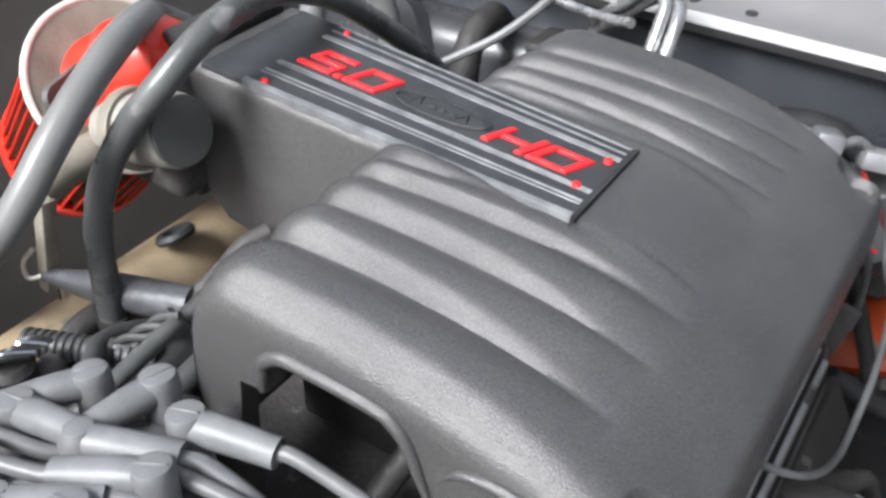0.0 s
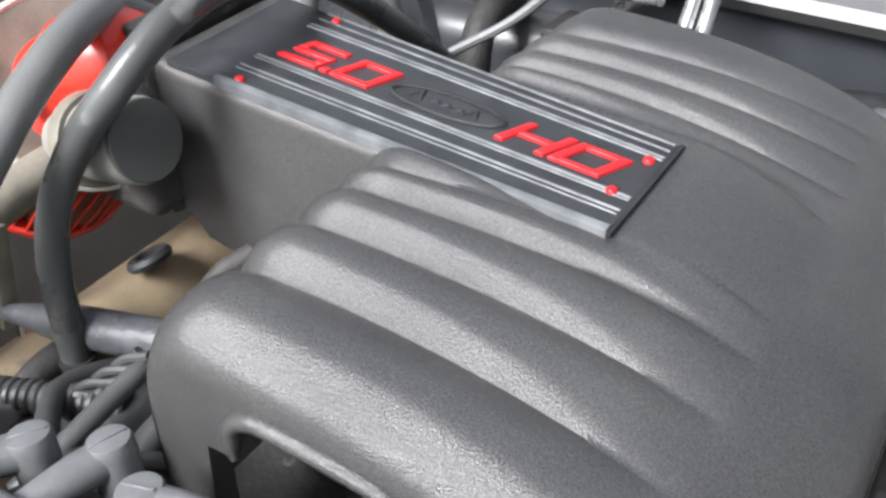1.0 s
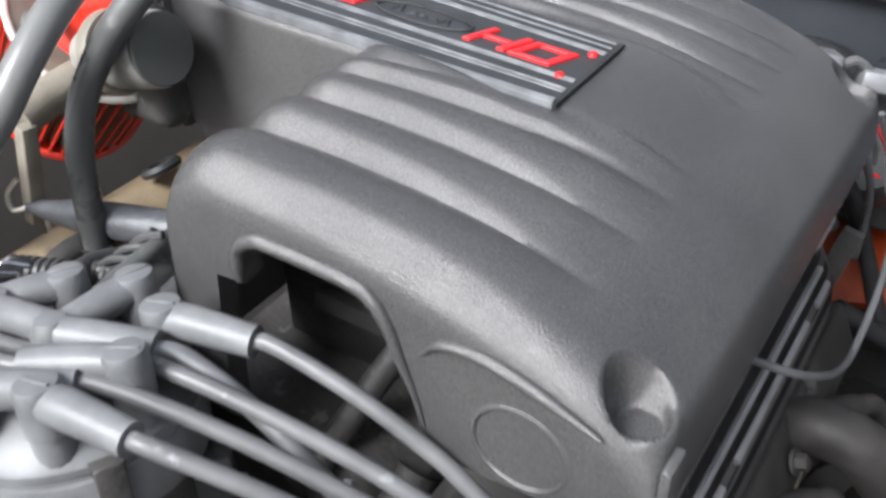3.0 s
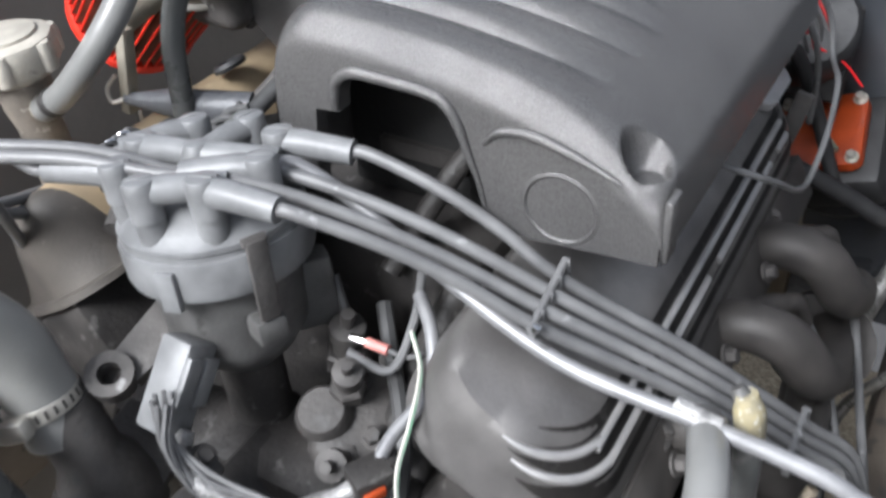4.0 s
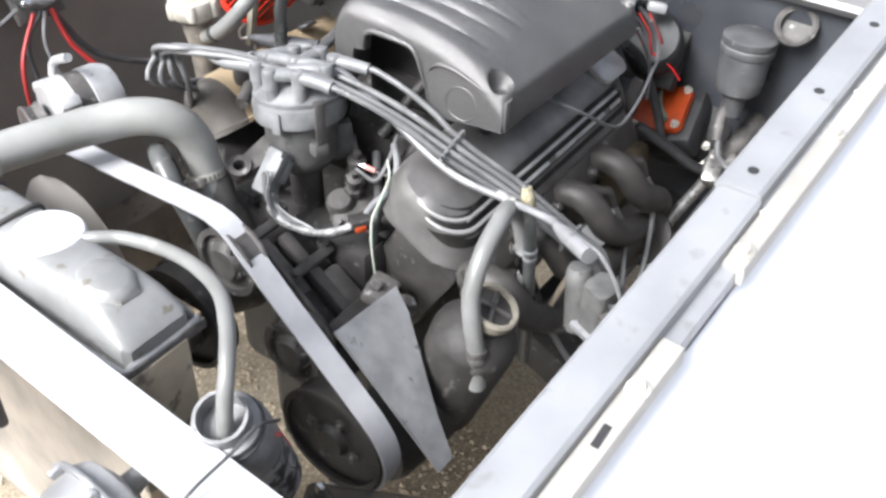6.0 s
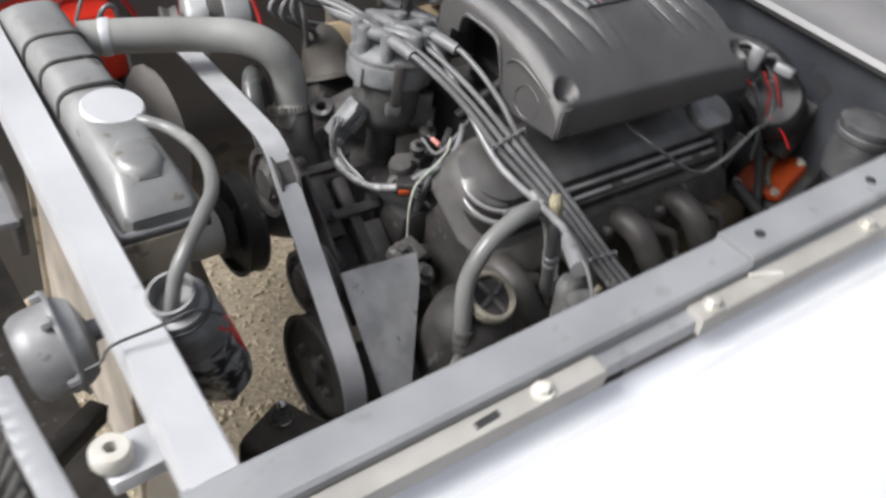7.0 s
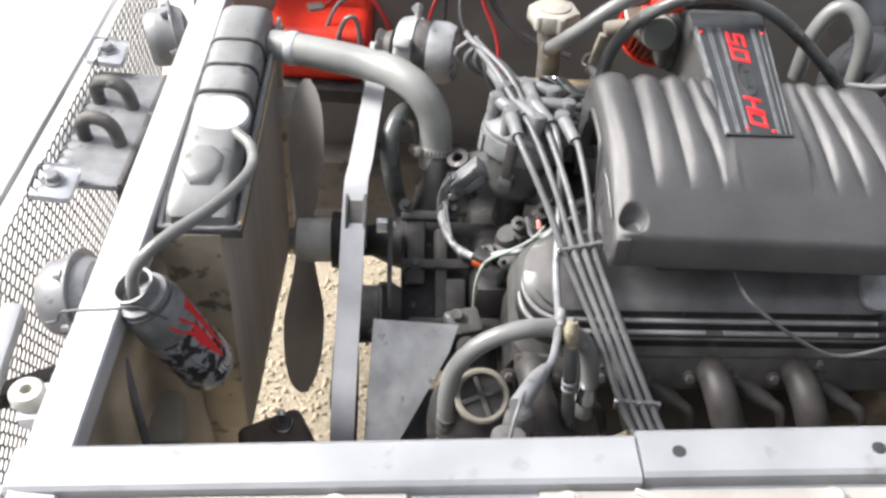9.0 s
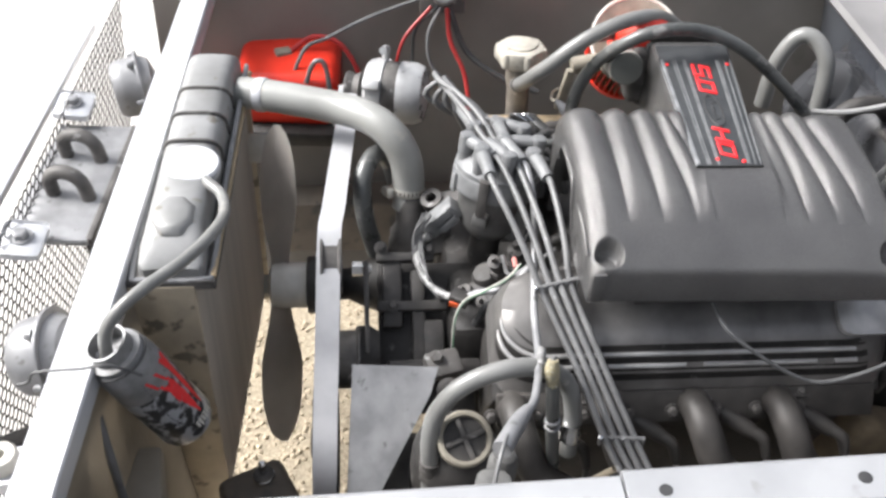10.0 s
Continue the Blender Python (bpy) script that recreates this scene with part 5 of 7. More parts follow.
# plug boots at the near head
for k, p in enumerate([*PLUGS]):
    root = thing("plug_boot", p, "grey rubber spark plug boot at the head", "plug boot", "plug boots")
    part("sleeve", lathe(nb(), [(0.009, -0.022), (0.0105, -0.018), (0.0105, 0.018), (0.009, 0.026), (0.0075, 0.030)], aim(p, (0.75, -0.45, -0.25)), 14), HEADER, root)
    part("elbow", tube(nb(), [p + Vector((0.020, -0.013, -0.006)), p + Vector((0.034, -0.022, -0.012)), p + Vector((0.040, -0.032, -0.034))], [0.008, 0.008, 0.0055], 10, 4), HEADER, root)

# ---- exhaust header ----
hdr = thing("exhaust_header", (0.0, -0.13, 0.62), "dull grey tubular exhaust header on the near bank", "exhaust header")
part("flange", box(nb(), (0.47, 0.010, 0.042), pose(0.000, -0.133, 0.690, -28, 0, 0), 0.003), HEADER, hdr)
for x in (-0.215, -0.104, 0.005, 0.110):
    part("tube", tube(nb(), [(x, -0.125, 0.690), (x + 0.001, -0.150, 0.700), (x + 0.006, -0.178, 0.690), (x + 0.022, -0.196, 0.655), (x + 0.055, -0.203, 0.625), (x + 0.10, -0.203, 0.600), (x * 0.6 + 0.19, -0.195, 0.555), (x * 0.3 + 0.24, -0.185, 0.50)], 0.0195, 18, 5), HEADER, hdr)
    bolts(hdr, [(x + s, -0.141, 0.690) for s in (-0.027, 0.027)], (0, -0.9, 0.45))
part("collector", tube(nb(), [(0.20, -0.190, 0.53), (0.30, -0.180, 0.46), (0.40, -0.17, 0.38)], [0.05, 0.045, 0.03], 18), HEADER, hdr)

# ---- distributor harness, loose wires ----
har = thing("wiring_harness", (-0.30, 0.11, 0.77), "taped grey wiring harness with plug beside the distributor", "wiring harness")
part("loom", tube(nb(), [(-0.300, 0.101, 0.764), (-0.310, 0.100, 0.756), (-0.318, 0.086, 0.750), (-0.316, 0.062, 0.742), (-0.302, 0.030, 0.738), (-0.285, 0.008, 0.744), (-0.268, -0.006, 0.752)], [0.0045, 0.0062, 0.005, 0.0066, 0.0048, 0.0060, 0.0044, 0.0062, 0.0046, 0.0064, 0.0048, 0.006, 0.0045], 10, 8), TAPE, har)
PL = aim((-0.268, 0.118, 0.800), (-0.62, 0.02, -0.72))
plug = part("plug", box(nb(), (0.024, 0.026, 0.058), PL @ pose(0, 0, 0.026), 0.004), CAPPAINT, har, "pale grey plug at the bowl")
for k in (-1, 1):
    part("latch", box(nb(), (0.005, 0.012, 0.030), PL @ pose(0.013, 0.007 * k, 0.020), 0.001), CAPPAINT, plug)
bm = box(nb(), (0.020, 0.024, 0.014), pose(-0.270, -0.004, 0.752, 0, 0, 60), 0.002)
part("connector", bm, DARK, har)
part("seal", box(nb(), (0.004, 0.014, 0.007), pose(-0.2775, -0.012, 0.748, 0, 0, 60), 0.001), ORANGE, har, "orange connector seal")
for k in range(7):
    a = 0.9 * k
    part("strand", tube(nb(), [(-0.306 + 0.006 * math.sin(a), 0.106 + 0.006 * math.cos(a), 0.795), (-0.317 + 0.006 * math.sin(a + 1), 0.098 + 0.005 * math.cos(a), 0.772), (-0.317 + 0.006 * math.sin(a + 2), 0.075, 0.748 + 0.005 * math.cos(a)), (-0.306, 0.038 + 0.004 * math.sin(a), 0.739 + 0.005 * math.cos(a))], 0.0016, 6, 4), WIRE, har)
bm = tube(nb(), [(-0.196, 0.010, 0.794), (-0.214, -0.006, 0.785), (-0.243, -0.016, 0.774), (-0.268, -0.022, 0.762), (-0.278, -0.028, 0.735), (-0.279, -0.034, 0.690)], 0.0015, 8, 5)
gw = solo("green_wire", bm, GREEN, (-0.25, -0.02, 0.76), "thin green and white wire hanging by the valve cover", "wire")
stripe = tube(nb(), [(-0.196, 0.0106, 0.7952), (-0.214, -0.0054, 0.7862), (-0.243, -0.0154, 0.7752), (-0.2688, -0.0218, 0.7630), (-0.2788, -0.0282, 0.7352), (-0.2798, -0.0344, 0.690)], 0.0010, 6, 5)
part("stripe", stripe, CREAM, gw, "white tracer stripe")
pt = thing("loose_terminal", (-0.185, 0.036, 0.772), "loose wire end with pink crimp terminal", "wire terminal")
part("sleeve", tube(nb(), [(-0.197, 0.044, 0.772), (-0.197, 0.028, 0.772)], 0.0034, 10), PINK, pt)
part("ring", tube(nb(), [(-0.198, 0.056, 0.772), (-0.197, 0.044, 0.772)], 0.0028, 8), CHROME, pt)
part("lead", tube(nb(), [(-0.197, 0.028, 0.772), (-0.194, 0.018, 0.768), (-0.196, 0.008, 0.776), (-0.200, 0.002, 0.784)], 0.0016, 8), WIRE, pt)
bm = tube(nb(), [(-0.17, 0.02, 0.80), (-0.19, 0.0, 0.792), (-0.215, -0.012, 0.775), (-0.245, -0.005, 0.762), (-0.262, -0.004, 0.754)], 0.0045, 10, 5)
solo("taped_wire", bm, SILVER, (-0.2, 0.0, 0.77), "grey taped wire beside the valve cover", "wire")
bm = tube(nb(), [(0.006, -0.086, 0.838), (0.009, -0.100, 0.827), (0.016, -0.128, 0.820), (0.044, -0.142, 0.800), (0.099, -0.148, 0.762), (0.144, -0.150, 0.745), (0.194, -0.150, 0.761), (0.240, -0.144, 0.782), (0.293, -0.130, 0.777), (0.306, -0.120, 0.804), (0.293, -0.110, 0.836)], 0.0024, 8, 6)
solo("sensor_wire", bm, WIRE, (0.1, -0.15, 0.73), "thin grey wire looping below the plenum", "wire")
# ---- oil filler and breather ----
BEIGE_CAP = mat("dusty_beige_cap", (0.46, 0.43, 0.37), (0.30, 0.28, 0.24), rough=0.5, scale=40, bump=0.15, spots=(0.20, 0.185, 0.16), spot_level=0.68)
FILLER = mat("grimy_brown_filler", (0.21, 0.185, 0.155), (0.11, 0.097, 0.082), rough=0.55, scale=45, bump=0.2, spots=(0.30, 0.28, 0.25), spot_level=0.68)
oil = thing("oil_filler", (-0.150, 0.366, 0.73), "oil filler tube with dusty breather cap", "oil filler")
OM = aim((-0.150, 0.366, 0.762), (-0.03, 0.06, 1))
part("tube", lathe(nb(), [(0.017, -0.03), (0.017, 0.06), (0.020, 0.075), (0.021, 0.09), (0.019, 0.105)], OM, 22), FILLER, oil, "brown grimy filler tube")
bm = lathe(nb(), [(0.024, 0.098), (0.030, 0.102), (0.035, 0.108), (0.035, 0.124), (0.0335, 0.128), (0.028, 0.130), (0, 0.1305)], OM, 12)
part("cap", bm, BEIGE_CAP, oil, "dusty pale beige lobed cap")
for k in range(6):
    a = radians(60 * k + 15)
    part("lobe", lathe(nb(), [(0.0070, 0.106), (0.0076, 0.110), (0.0076, 0.123), (0.0060, 0.127), (0, 0.1275)], OM @ pose(0.0312 * math.cos(a), 0.0312 * math.sin(a), 0), 12), BEIGE_CAP, oil)
part("dial", lathe(nb(), [(0.024, 0.129), (0.0235, 0.1325), (0.020, 0.1335), (0, 0.1335)], OM, 24), BEIGE_CAP, oil)
part("port", tube(nb(), [(-0.152, 0.366, 0.835), (-0.160, 0.340, 0.845)], 0.010, 12), BEIGE, oil)
bm = tube(nb(), [(-0.160, 0.346, 0.842), (-0.158, 0.322, 0.858), (-0.148, 0.294, 0.888), (-0.128, 0.279, 0.917), (-0.103, 0.276, 0.943), (-0.070, 0.281, 0.963), (-0.030, 0.294, 0.974), (0.010, 0.318, 0.968), (0.045, 0.345, 0.948), (0.070, 0.352, 0.930)], 0.0102, 16, 6)
bh = thing("breather_hose", (-0.138, 0.340, 0.832), "grey breather hose from oil filler to throttle body", "hose")
part("hose", bm, HOSE, bh)
part("clamp", lathe(nb(), [(0.0104, 0), (0.011, 0.001), (0.011, 0.007), (0.0104, 0.008)], aim((-0.1595, 0.336, 0.848), (0.05, -0.8, 0.6)), 18), DARK, bh)
bm = tube(nb(), [(-0.094, 0.275, 0.790), (-0.092, 0.274, 0.845), (-0.086, 0.277, 0.876), (-0.076, 0.275, 0.906), (-0.062, 0.262, 0.938), (-0.046, 0.244, 0.966), (-0.014, 0.236, 0.988), (0.030, 0.240, 0.992), (0.072, 0.246, 0.982), (0.118, 0.250, 0.960), (0.162, 0.250, 0.928), (0.206, 0.246, 0.890), (0.241, 0.242, 0.852), (0.26, 0.24, 0.80)], 0.0088, 16, 6)
vh = thing("vacuum_hose", (-0.076, 0.315, 0.785), "long ribbed grey hose arching over the intake neck", "hose")
part("hose", bm, DHOSE, vh)
part("sleeve", tube(nb(), [(-0.0945, 0.275, 0.788), (-0.0935, 0.2745, 0.812)], 0.0108, 14), DARK, vh, "dark end sleeve")

# ---- throttle body and air filter ----
tb = thing("throttle_body", (0.03, 0.305, 0.84), "grey cast throttle body with motor housing", "throttle body")
part("body", box(nb(), (0.105, 0.055, 0.090), pose(0.038, 0.308, 0.893), 0.012, 3), DUSTY, tb)
part("bore_ring", lathe(nb(), [(0.044, 0), (0.046, 0.004), (0.046, 0.035), (0.043, 0.04)], aim((0.030, 0.330, 0.885), (-0.12, 0.98, 0)), 32), DUSTY, tb)
TM = aim((-0.030, 0.303, 0.911), (-0.03, -0.955, 0.29))
part("motor_housing", lathe(nb(), [(0.016, -0.02), (0.023, 0.0), (0.0235, 0.050), (0.0215, 0.0545), (0, 0.0555)], TM, 34), mat("pale_beige_grey_can", (0.40, 0.385, 0.345), (0.27, 0.26, 0.235), rough=0.42, scale=30, bump=0.08, spots=(0.16, 0.15, 0.135), spot_level=0.68), tb, "dusty beige grey motor can")
part("motor_cap", lathe(nb(), [(0.0222, 0.0535), (0.0222, 0.0562), (0.0215, 0.0568), (0, 0.0570)], TM, 34), mat("green_grey_cap", (0.085, 0.088, 0.080), (0.066, 0.068, 0.062), rough=0.5, scale=25, bump=0.04), tb, "flat green grey end cap")
part("collar", lathe(nb(), [(0.026, 0.004), (0.027, 0.006), (0.027, 0.013), (0.026, 0.015)], TM, 30), BEIGE, tb)
part("elbow", tube(nb(), [(-0.03, 0.33, 0.89), (-0.055, 0.335, 0.885), (-0.085, 0.335, 0.880)], 0.013, 14), BEIGE, tb)
part("link", box(nb(), (0.012, 0.010, 0.07), pose(-0.092, 0.328, 0.845, 5, 8, 0), 0.002), BEIGE, tb)
part("link_rod", tube(nb(), [(-0.092, 0.328, 0.81), (-0.095, 0.322, 0.79), (-0.085, 0.31, 0.787), (-0.055, 0.30, 0.786)], 0.0025, 8), CHROME, tb)
part("lever", slab(nb(), rounded(0.05, 0.022, 0.008), 0.004, pose(-0.035, 0.352, 0.925, 80, 0, 20)), DUSTY, tb)
part("cable_clamp", box(nb(), (0.10, 0.016, 0.022), pose(0.055, 0.292, 0.955), 0.004), DARK, tb)

flt = thing("air_filter", (0.0, 0.43, 0.79), "red pleated air filter with dusty rim and red elbow", "air filter")
FD = Vector((0.133, 0.713, -0.688)).normalized()
PM = aim(Vector((0.007, 0.349, 0.914)) - 0.041 * FD, FD)
part("base", lathe(nb(), [(0.028, 0.004), (0.029, 0.020), (0.031, 0.034), (0.036, 0.043), (0.041, 0.046)], PM, 44), REDP, flt, "glossy red rubber base")
part("elbow", tube(nb(), [PM @ Vector((0, 0, 0.012)), PM @ Vector((0.004, 0, -0.002)), (0.018, 0.322, 0.930), (0.030, 0.326, 0.902), (0.036, 0.332, 0.878), (0.040, 0.338, 0.868)], [0.028, 0.029, 0.034, 0.040, 0.043, 0.043], 28, 5), REDP, flt, "glossy red rubber elbow to the throttle body")
part("dish", lathe(nb(), [(0.039, 0.0455), (0.046, 0.0445), (0.056, 0.0415), (0.0625, 0.0405), (0.0640, 0.043), (0.0620, 0.047)], PM, 44), BEIGE, flt, "dusty tan outer dish")
part("rim", tube(nb(), ring_path((0, 0, 0.042), 0.0630, PM, 40), 0.0028, 8, 1), CREAM, flt, "pale worn rim")
bm = nb()
N = 40
rows = []
for h, r in ((0.044, 0.0605), (0.09, 0.0595), (0.13, 0.0580), (0.172, 0.0565)):
    rows.append([bm.verts.new(PM @ Vector(((r - (0.008 if k % 2 else 0)) * math.cos(math.pi * k / N), (r - (0.008 if k % 2 else 0)) * math.sin(math.pi * k / N), h))) for k in range(2 * N)])
for a, b in zip(rows, rows[1:]):
    for k in range(2 * N):
        bm.faces.new((a[k], a[(k + 1) % (2 * N)], b[(k + 1) % (2 * N)], b[k]))
part("pleats", bm, mat("filter_gauze_brown", (0.27, 0.13, 0.085), (0.17, 0.075, 0.05), rough=0.75, scale=60, bump=0.4), flt, "dusty brown pleated gauze", angle=20)
for k in range(N):
    a = 2 * math.pi * k / N
    part("rib", tube(nb(), [PM @ Vector((r * math.cos(a), r * math.sin(a), h)) for h, r in ((0.042, 0.0610), (0.173, 0.0575))], 0.0012, 6), REDP, flt, "red rib of the filter cage")
part("end_cap", lathe(nb(), [(0.0580, 0.166), (0.0595, 0.168), (0.0600, 0.176), (0.0580, 0.180), (0.0560, 0.1785), (0.0545, 0.174), (0, 0.172)], PM, 40), REDP, flt)

# ---- injector clutter ----
rail2 = thing("fuel_rail", (-0.05, 0.19, 0.80), "dark fuel rail with injector plugs", "fuel rail")
part("pipe", tube(nb(), [(-0.17, 0.195, 0.80), (-0.05, 0.200, 0.805), (0.08, 0.20, 0.805), (0.22, 0.19, 0.80)], 0.010, 12), DARK, rail2)
for k in range(4):
    x = -0.15 + 0.085 * k
    part("injector", lathe(nb(), [(0.008, -0.03), (0.010, -0.01), (0.010, 0.015), (0.007, 0.02)], aim((x, 0.222, 0.795), (0, 0.5, 0.85)), 12), DARK, rail2)
    part("plug", box(nb(), (0.016, 0.026, 0.014), pose(x, 0.242, 0.802, 30, 0, 10 * k), 0.002), DARK, rail2)
for k, (pts, r, m, lab) in enumerate((
        ([(-0.19, 0.20, 0.80), (-0.155, 0.22, 0.825), (-0.12, 0.25, 0.822), (-0.07, 0.25, 0.80), (-0.03, 0.24, 0.79)], 0.0065, DWIRE, "dark split loom wire beside the fuel rail"),
        ([(-0.20, 0.25, 0.79), (-0.16, 0.265, 0.805), (-0.11, 0.285, 0.808), (-0.07, 0.29, 0.80)], 0.0095, DUSTY, "taped grey wire loom near the oil filler"),
        ([(-0.215, 0.185, 0.79), (-0.17, 0.175, 0.815), (-0.145, 0.175, 0.83), (-0.125, 0.165, 0.82), (-0.115, 0.15, 0.79)], 0.0055, DWIRE, "dark looped wire between cap and plenum"),
        ([(-0.195, 0.165, 0.80), (-0.165, 0.19, 0.835), (-0.135, 0.205, 0.815), (-0.105, 0.185, 0.79)], 0.0055, DWIRE, "dark crossed wire between cap and plenum"))):
    solo("wire_loom", tube(nb(), pts, r, 10, 6), m, pts[0], lab, "wire loom")
def corrugated(a, b, r, n):
    """A straight length of ribbed loom."""
    a, b = Vector(a), Vector(b)
    l = (b - a).length
    prof = []
    for k in range(n):
        prof += [(r * 0.86, l * k / n), (r, l * (k + 0.25) / n), (r, l * (k + 0.7) / n), (r * 0.86, l * (k + 0.95) / n)]
    return lathe(nb(), prof, aim(a, b - a), 14)


TAPED = mat("blue_grey_tape", (0.12, 0.124, 0.132), (0.066, 0.068, 0.074), rough=0.45, scale=50, bump=0.4, fine=240, spots=(0.30, 0.30, 0.30), spot_level=0.70)
tc = thing("taped_connector", (-0.075, 0.24, 0.81), "grey taped wire connector crossing the far bank", "connector")
part("sleeve", tube(nb(), [(-0.099, 0.330, 0.824), (-0.093, 0.312, 0.823), (-0.086, 0.290, 0.823), (-0.076, 0.258, 0.823), (-0.066, 0.228, 0.824)], [0.0045, 0.0075, 0.0115, 0.0125, 0.0118], 16, 5), TAPED, tc)
part("screw", lathe(nb(), [(0.0042, 0), (0.0042, 0.002), (0.0028, 0.003)], aim((-0.0870, 0.288, 0.8345), (-0.2, -0.1, 1)), 12), DUSTY, tc)
part("hook_wire", tube(nb(), [(-0.099, 0.329, 0.824), (-0.106, 0.338, 0.822), (-0.104, 0.342, 0.832), (-0.098, 0.336, 0.842)], 0.0018, 8, 5), ZINC, tc)
cl = thing("corrugated_loom", (-0.12, 0.26, 0.80), "black corrugated wire loom beside the sensor", "wire loom")
part("conduit", corrugated((-0.142, 0.298, 0.814), (-0.108, 0.214, 0.816), 0.0095, 17), DWIRE, cl)
part("tie", lathe(nb(), [(0.0104, 0), (0.0108, 0.001), (0.0108, 0.005), (0.0104, 0.006)], aim((-0.121, 0.246, 0.8152), (0.37, -0.93, 0.02)), 16), DUSTY, cl)
tw = thing("twisted_wires", (-0.12, 0.23, 0.83), "dark spiral wrapped wires by the plenum", "wire")
for k in range(3):
    part("strand", tube(nb(), [Vector((-0.128, 0.250, 0.812)).lerp(Vector((-0.092, 0.212, 0.842)), f) + Vector((0, 0.004 * math.cos(9 * f + 2.1 * k), 0.004 * math.sin(9 * f + 2.1 * k))) for f in (0, 0.2, 0.4, 0.6, 0.8, 1.0)], 0.0028, 8, 5), DWIRE, tw)
for pts, r, m, lab in (
        ([(-0.176, 0.214, 0.822), (-0.145, 0.207, 0.834), (-0.112, 0.208, 0.838), (-0.098, 0.209, 0.838), (-0.090, 0.212, 0.828)], 0.0058, DHOSE, "grey elbowed wire over the fuel rail"),
        ([(-0.160, 0.182, 0.800), (-0.130, 0.186, 0.815), (-0.095, 0.186, 0.822), (-0.06, 0.186, 0.815)], 0.0085, DWIRE, "thick dark hose under the plenum"),
        ([(-0.072, 0.232, 0.824), (-0.045, 0.226, 0.834), (-0.022, 0.222, 0.846), (-0.005, 0.215, 0.850)], 0.0060, DUSTY, "olive dusty tube by the neck"),
        ([(-0.085, 0.216, 0.830), (-0.055, 0.212, 0.840), (-0.030, 0.210, 0.848), (-0.010, 0.200, 0.845)], 0.0066, DWIRE, "dark tube beside the neck"),
        ([(-0.150, 0.262, 0.800), (-0.120, 0.246, 0.795), (-0.085, 0.230, 0.800), (-0.06, 0.215, 0.80)], 0.0125, BLACK, "thick black hose under the loom")):
    solo("wire", tube(nb(), pts, r, 12, 6), m, pts[0], lab, "wire")
jb = thing("injector_block", (-0.12, 0.19, 0.76), "grimy dark manifold block below the wires", "manifold block")
part("block", box(nb(), (0.15, 0.085, 0.06), pose(-0.115, 0.192, 0.775, 18, 0, 0), 0.010), DARK, jb)
part("cover", box(nb(), (0.05, 0.03, 0.012), pose(-0.098, 0.214, 0.812, 18, 0, 25), 0.003), DWIRE, jb)
sen = thing("vacuum_sensor", (-0.165, 0.272, 0.80), "small dark sensor with a splayed plug", "sensor")
part("body", lathe(nb(), [(0.014, 0), (0.015, 0.012), (0.015, 0.026), (0.011, 0.03)], aim((-0.168, 0.275, 0.802), (0, -0.1, 1)), 18), DARK, sen)
for k in range(5):
    part("lead", tube(nb(), [(-0.168 + 0.004 * k - 0.008, 0.275, 0.83), (-0.166 + 0.006 * k - 0.012, 0.268, 0.842), (-0.16 + 0.004 * k, 0.262, 0.835)], 0.0018, 6), CHROME if k % 2 else DWIRE, sen)
def sender(p, way, r, h, lab, top=None):
    """A hex-footed sender with a waist and a terminal."""
    root = thing("sender", p, lab, "sensor")
    m = aim(p, way)
    part("hex_foot", lathe(nb(), [(r, 0), (r, h * 0.30), (r * 0.85, h * 0.34)], m, 6), CAST, root)
    part("stem", lathe(nb(), [(r * 0.62, h * 0.3), (r * 0.62, h * 0.62), (r * 0.80, h * 0.66), (r * 0.80, h * 0.86), (r * 0.3, h * 0.9), (r * 0.3, h * 1.15), (0, h * 1.16)], m, 14), top or CAST, root)
    return root


sender((-0.212, 0.052, 0.738), (-0.3, -0.3, 0.9), 0.012, 0.042, "dusty temperature sender on the manifold")
sender((-0.188, 0.070, 0.735), (-0.1, -0.2, 0.95), 0.015, 0.046, "dusty knurled sender below the plenum")
sender((-0.228, 0.012, 0.716), (-0.5, -0.3, 0.8), 0.010, 0.030, "small dusty plug on the manifold")
sender((-0.196, 0.000, 0.712), (-0.3, -0.5, 0.8), 0.010, 0.034, "small dark sender near the valve cover", DARK)
sender((-0.238, 0.040, 0.705), (-0.7, -0.2, 0.7), 0.013, 0.036, "dusty hex fitting under the distributor")
wj = thing("coolant_fitting", (-0.205, 0.03, 0.69), "dusty cast coolant outlet with bolts on the manifold", "fitting")
part("casting", box(nb(), (0.075, 0.085, 0.05), pose(-0.205, 0.035, 0.70, 20, -20, 10), 0.014, 3), CAST, wj)
part("boss", lathe(nb(), [(0.019, 0), (0.019, 0.018), (0.015, 0.024), (0.010, 0.024)], aim((-0.222, 0.062, 0.714), (-0.4, -0.1, 0.9)), 18), CAST, wj)
bolts(wj, ((-0.192, 0.018, 0.735), (-0.226, 0.026, 0.722), (-0.200, 0.052, 0.738), (-0.178, 0.040, 0.742)), (-0.3, -0.3, 0.9), 0.006, 0.008, CAST)
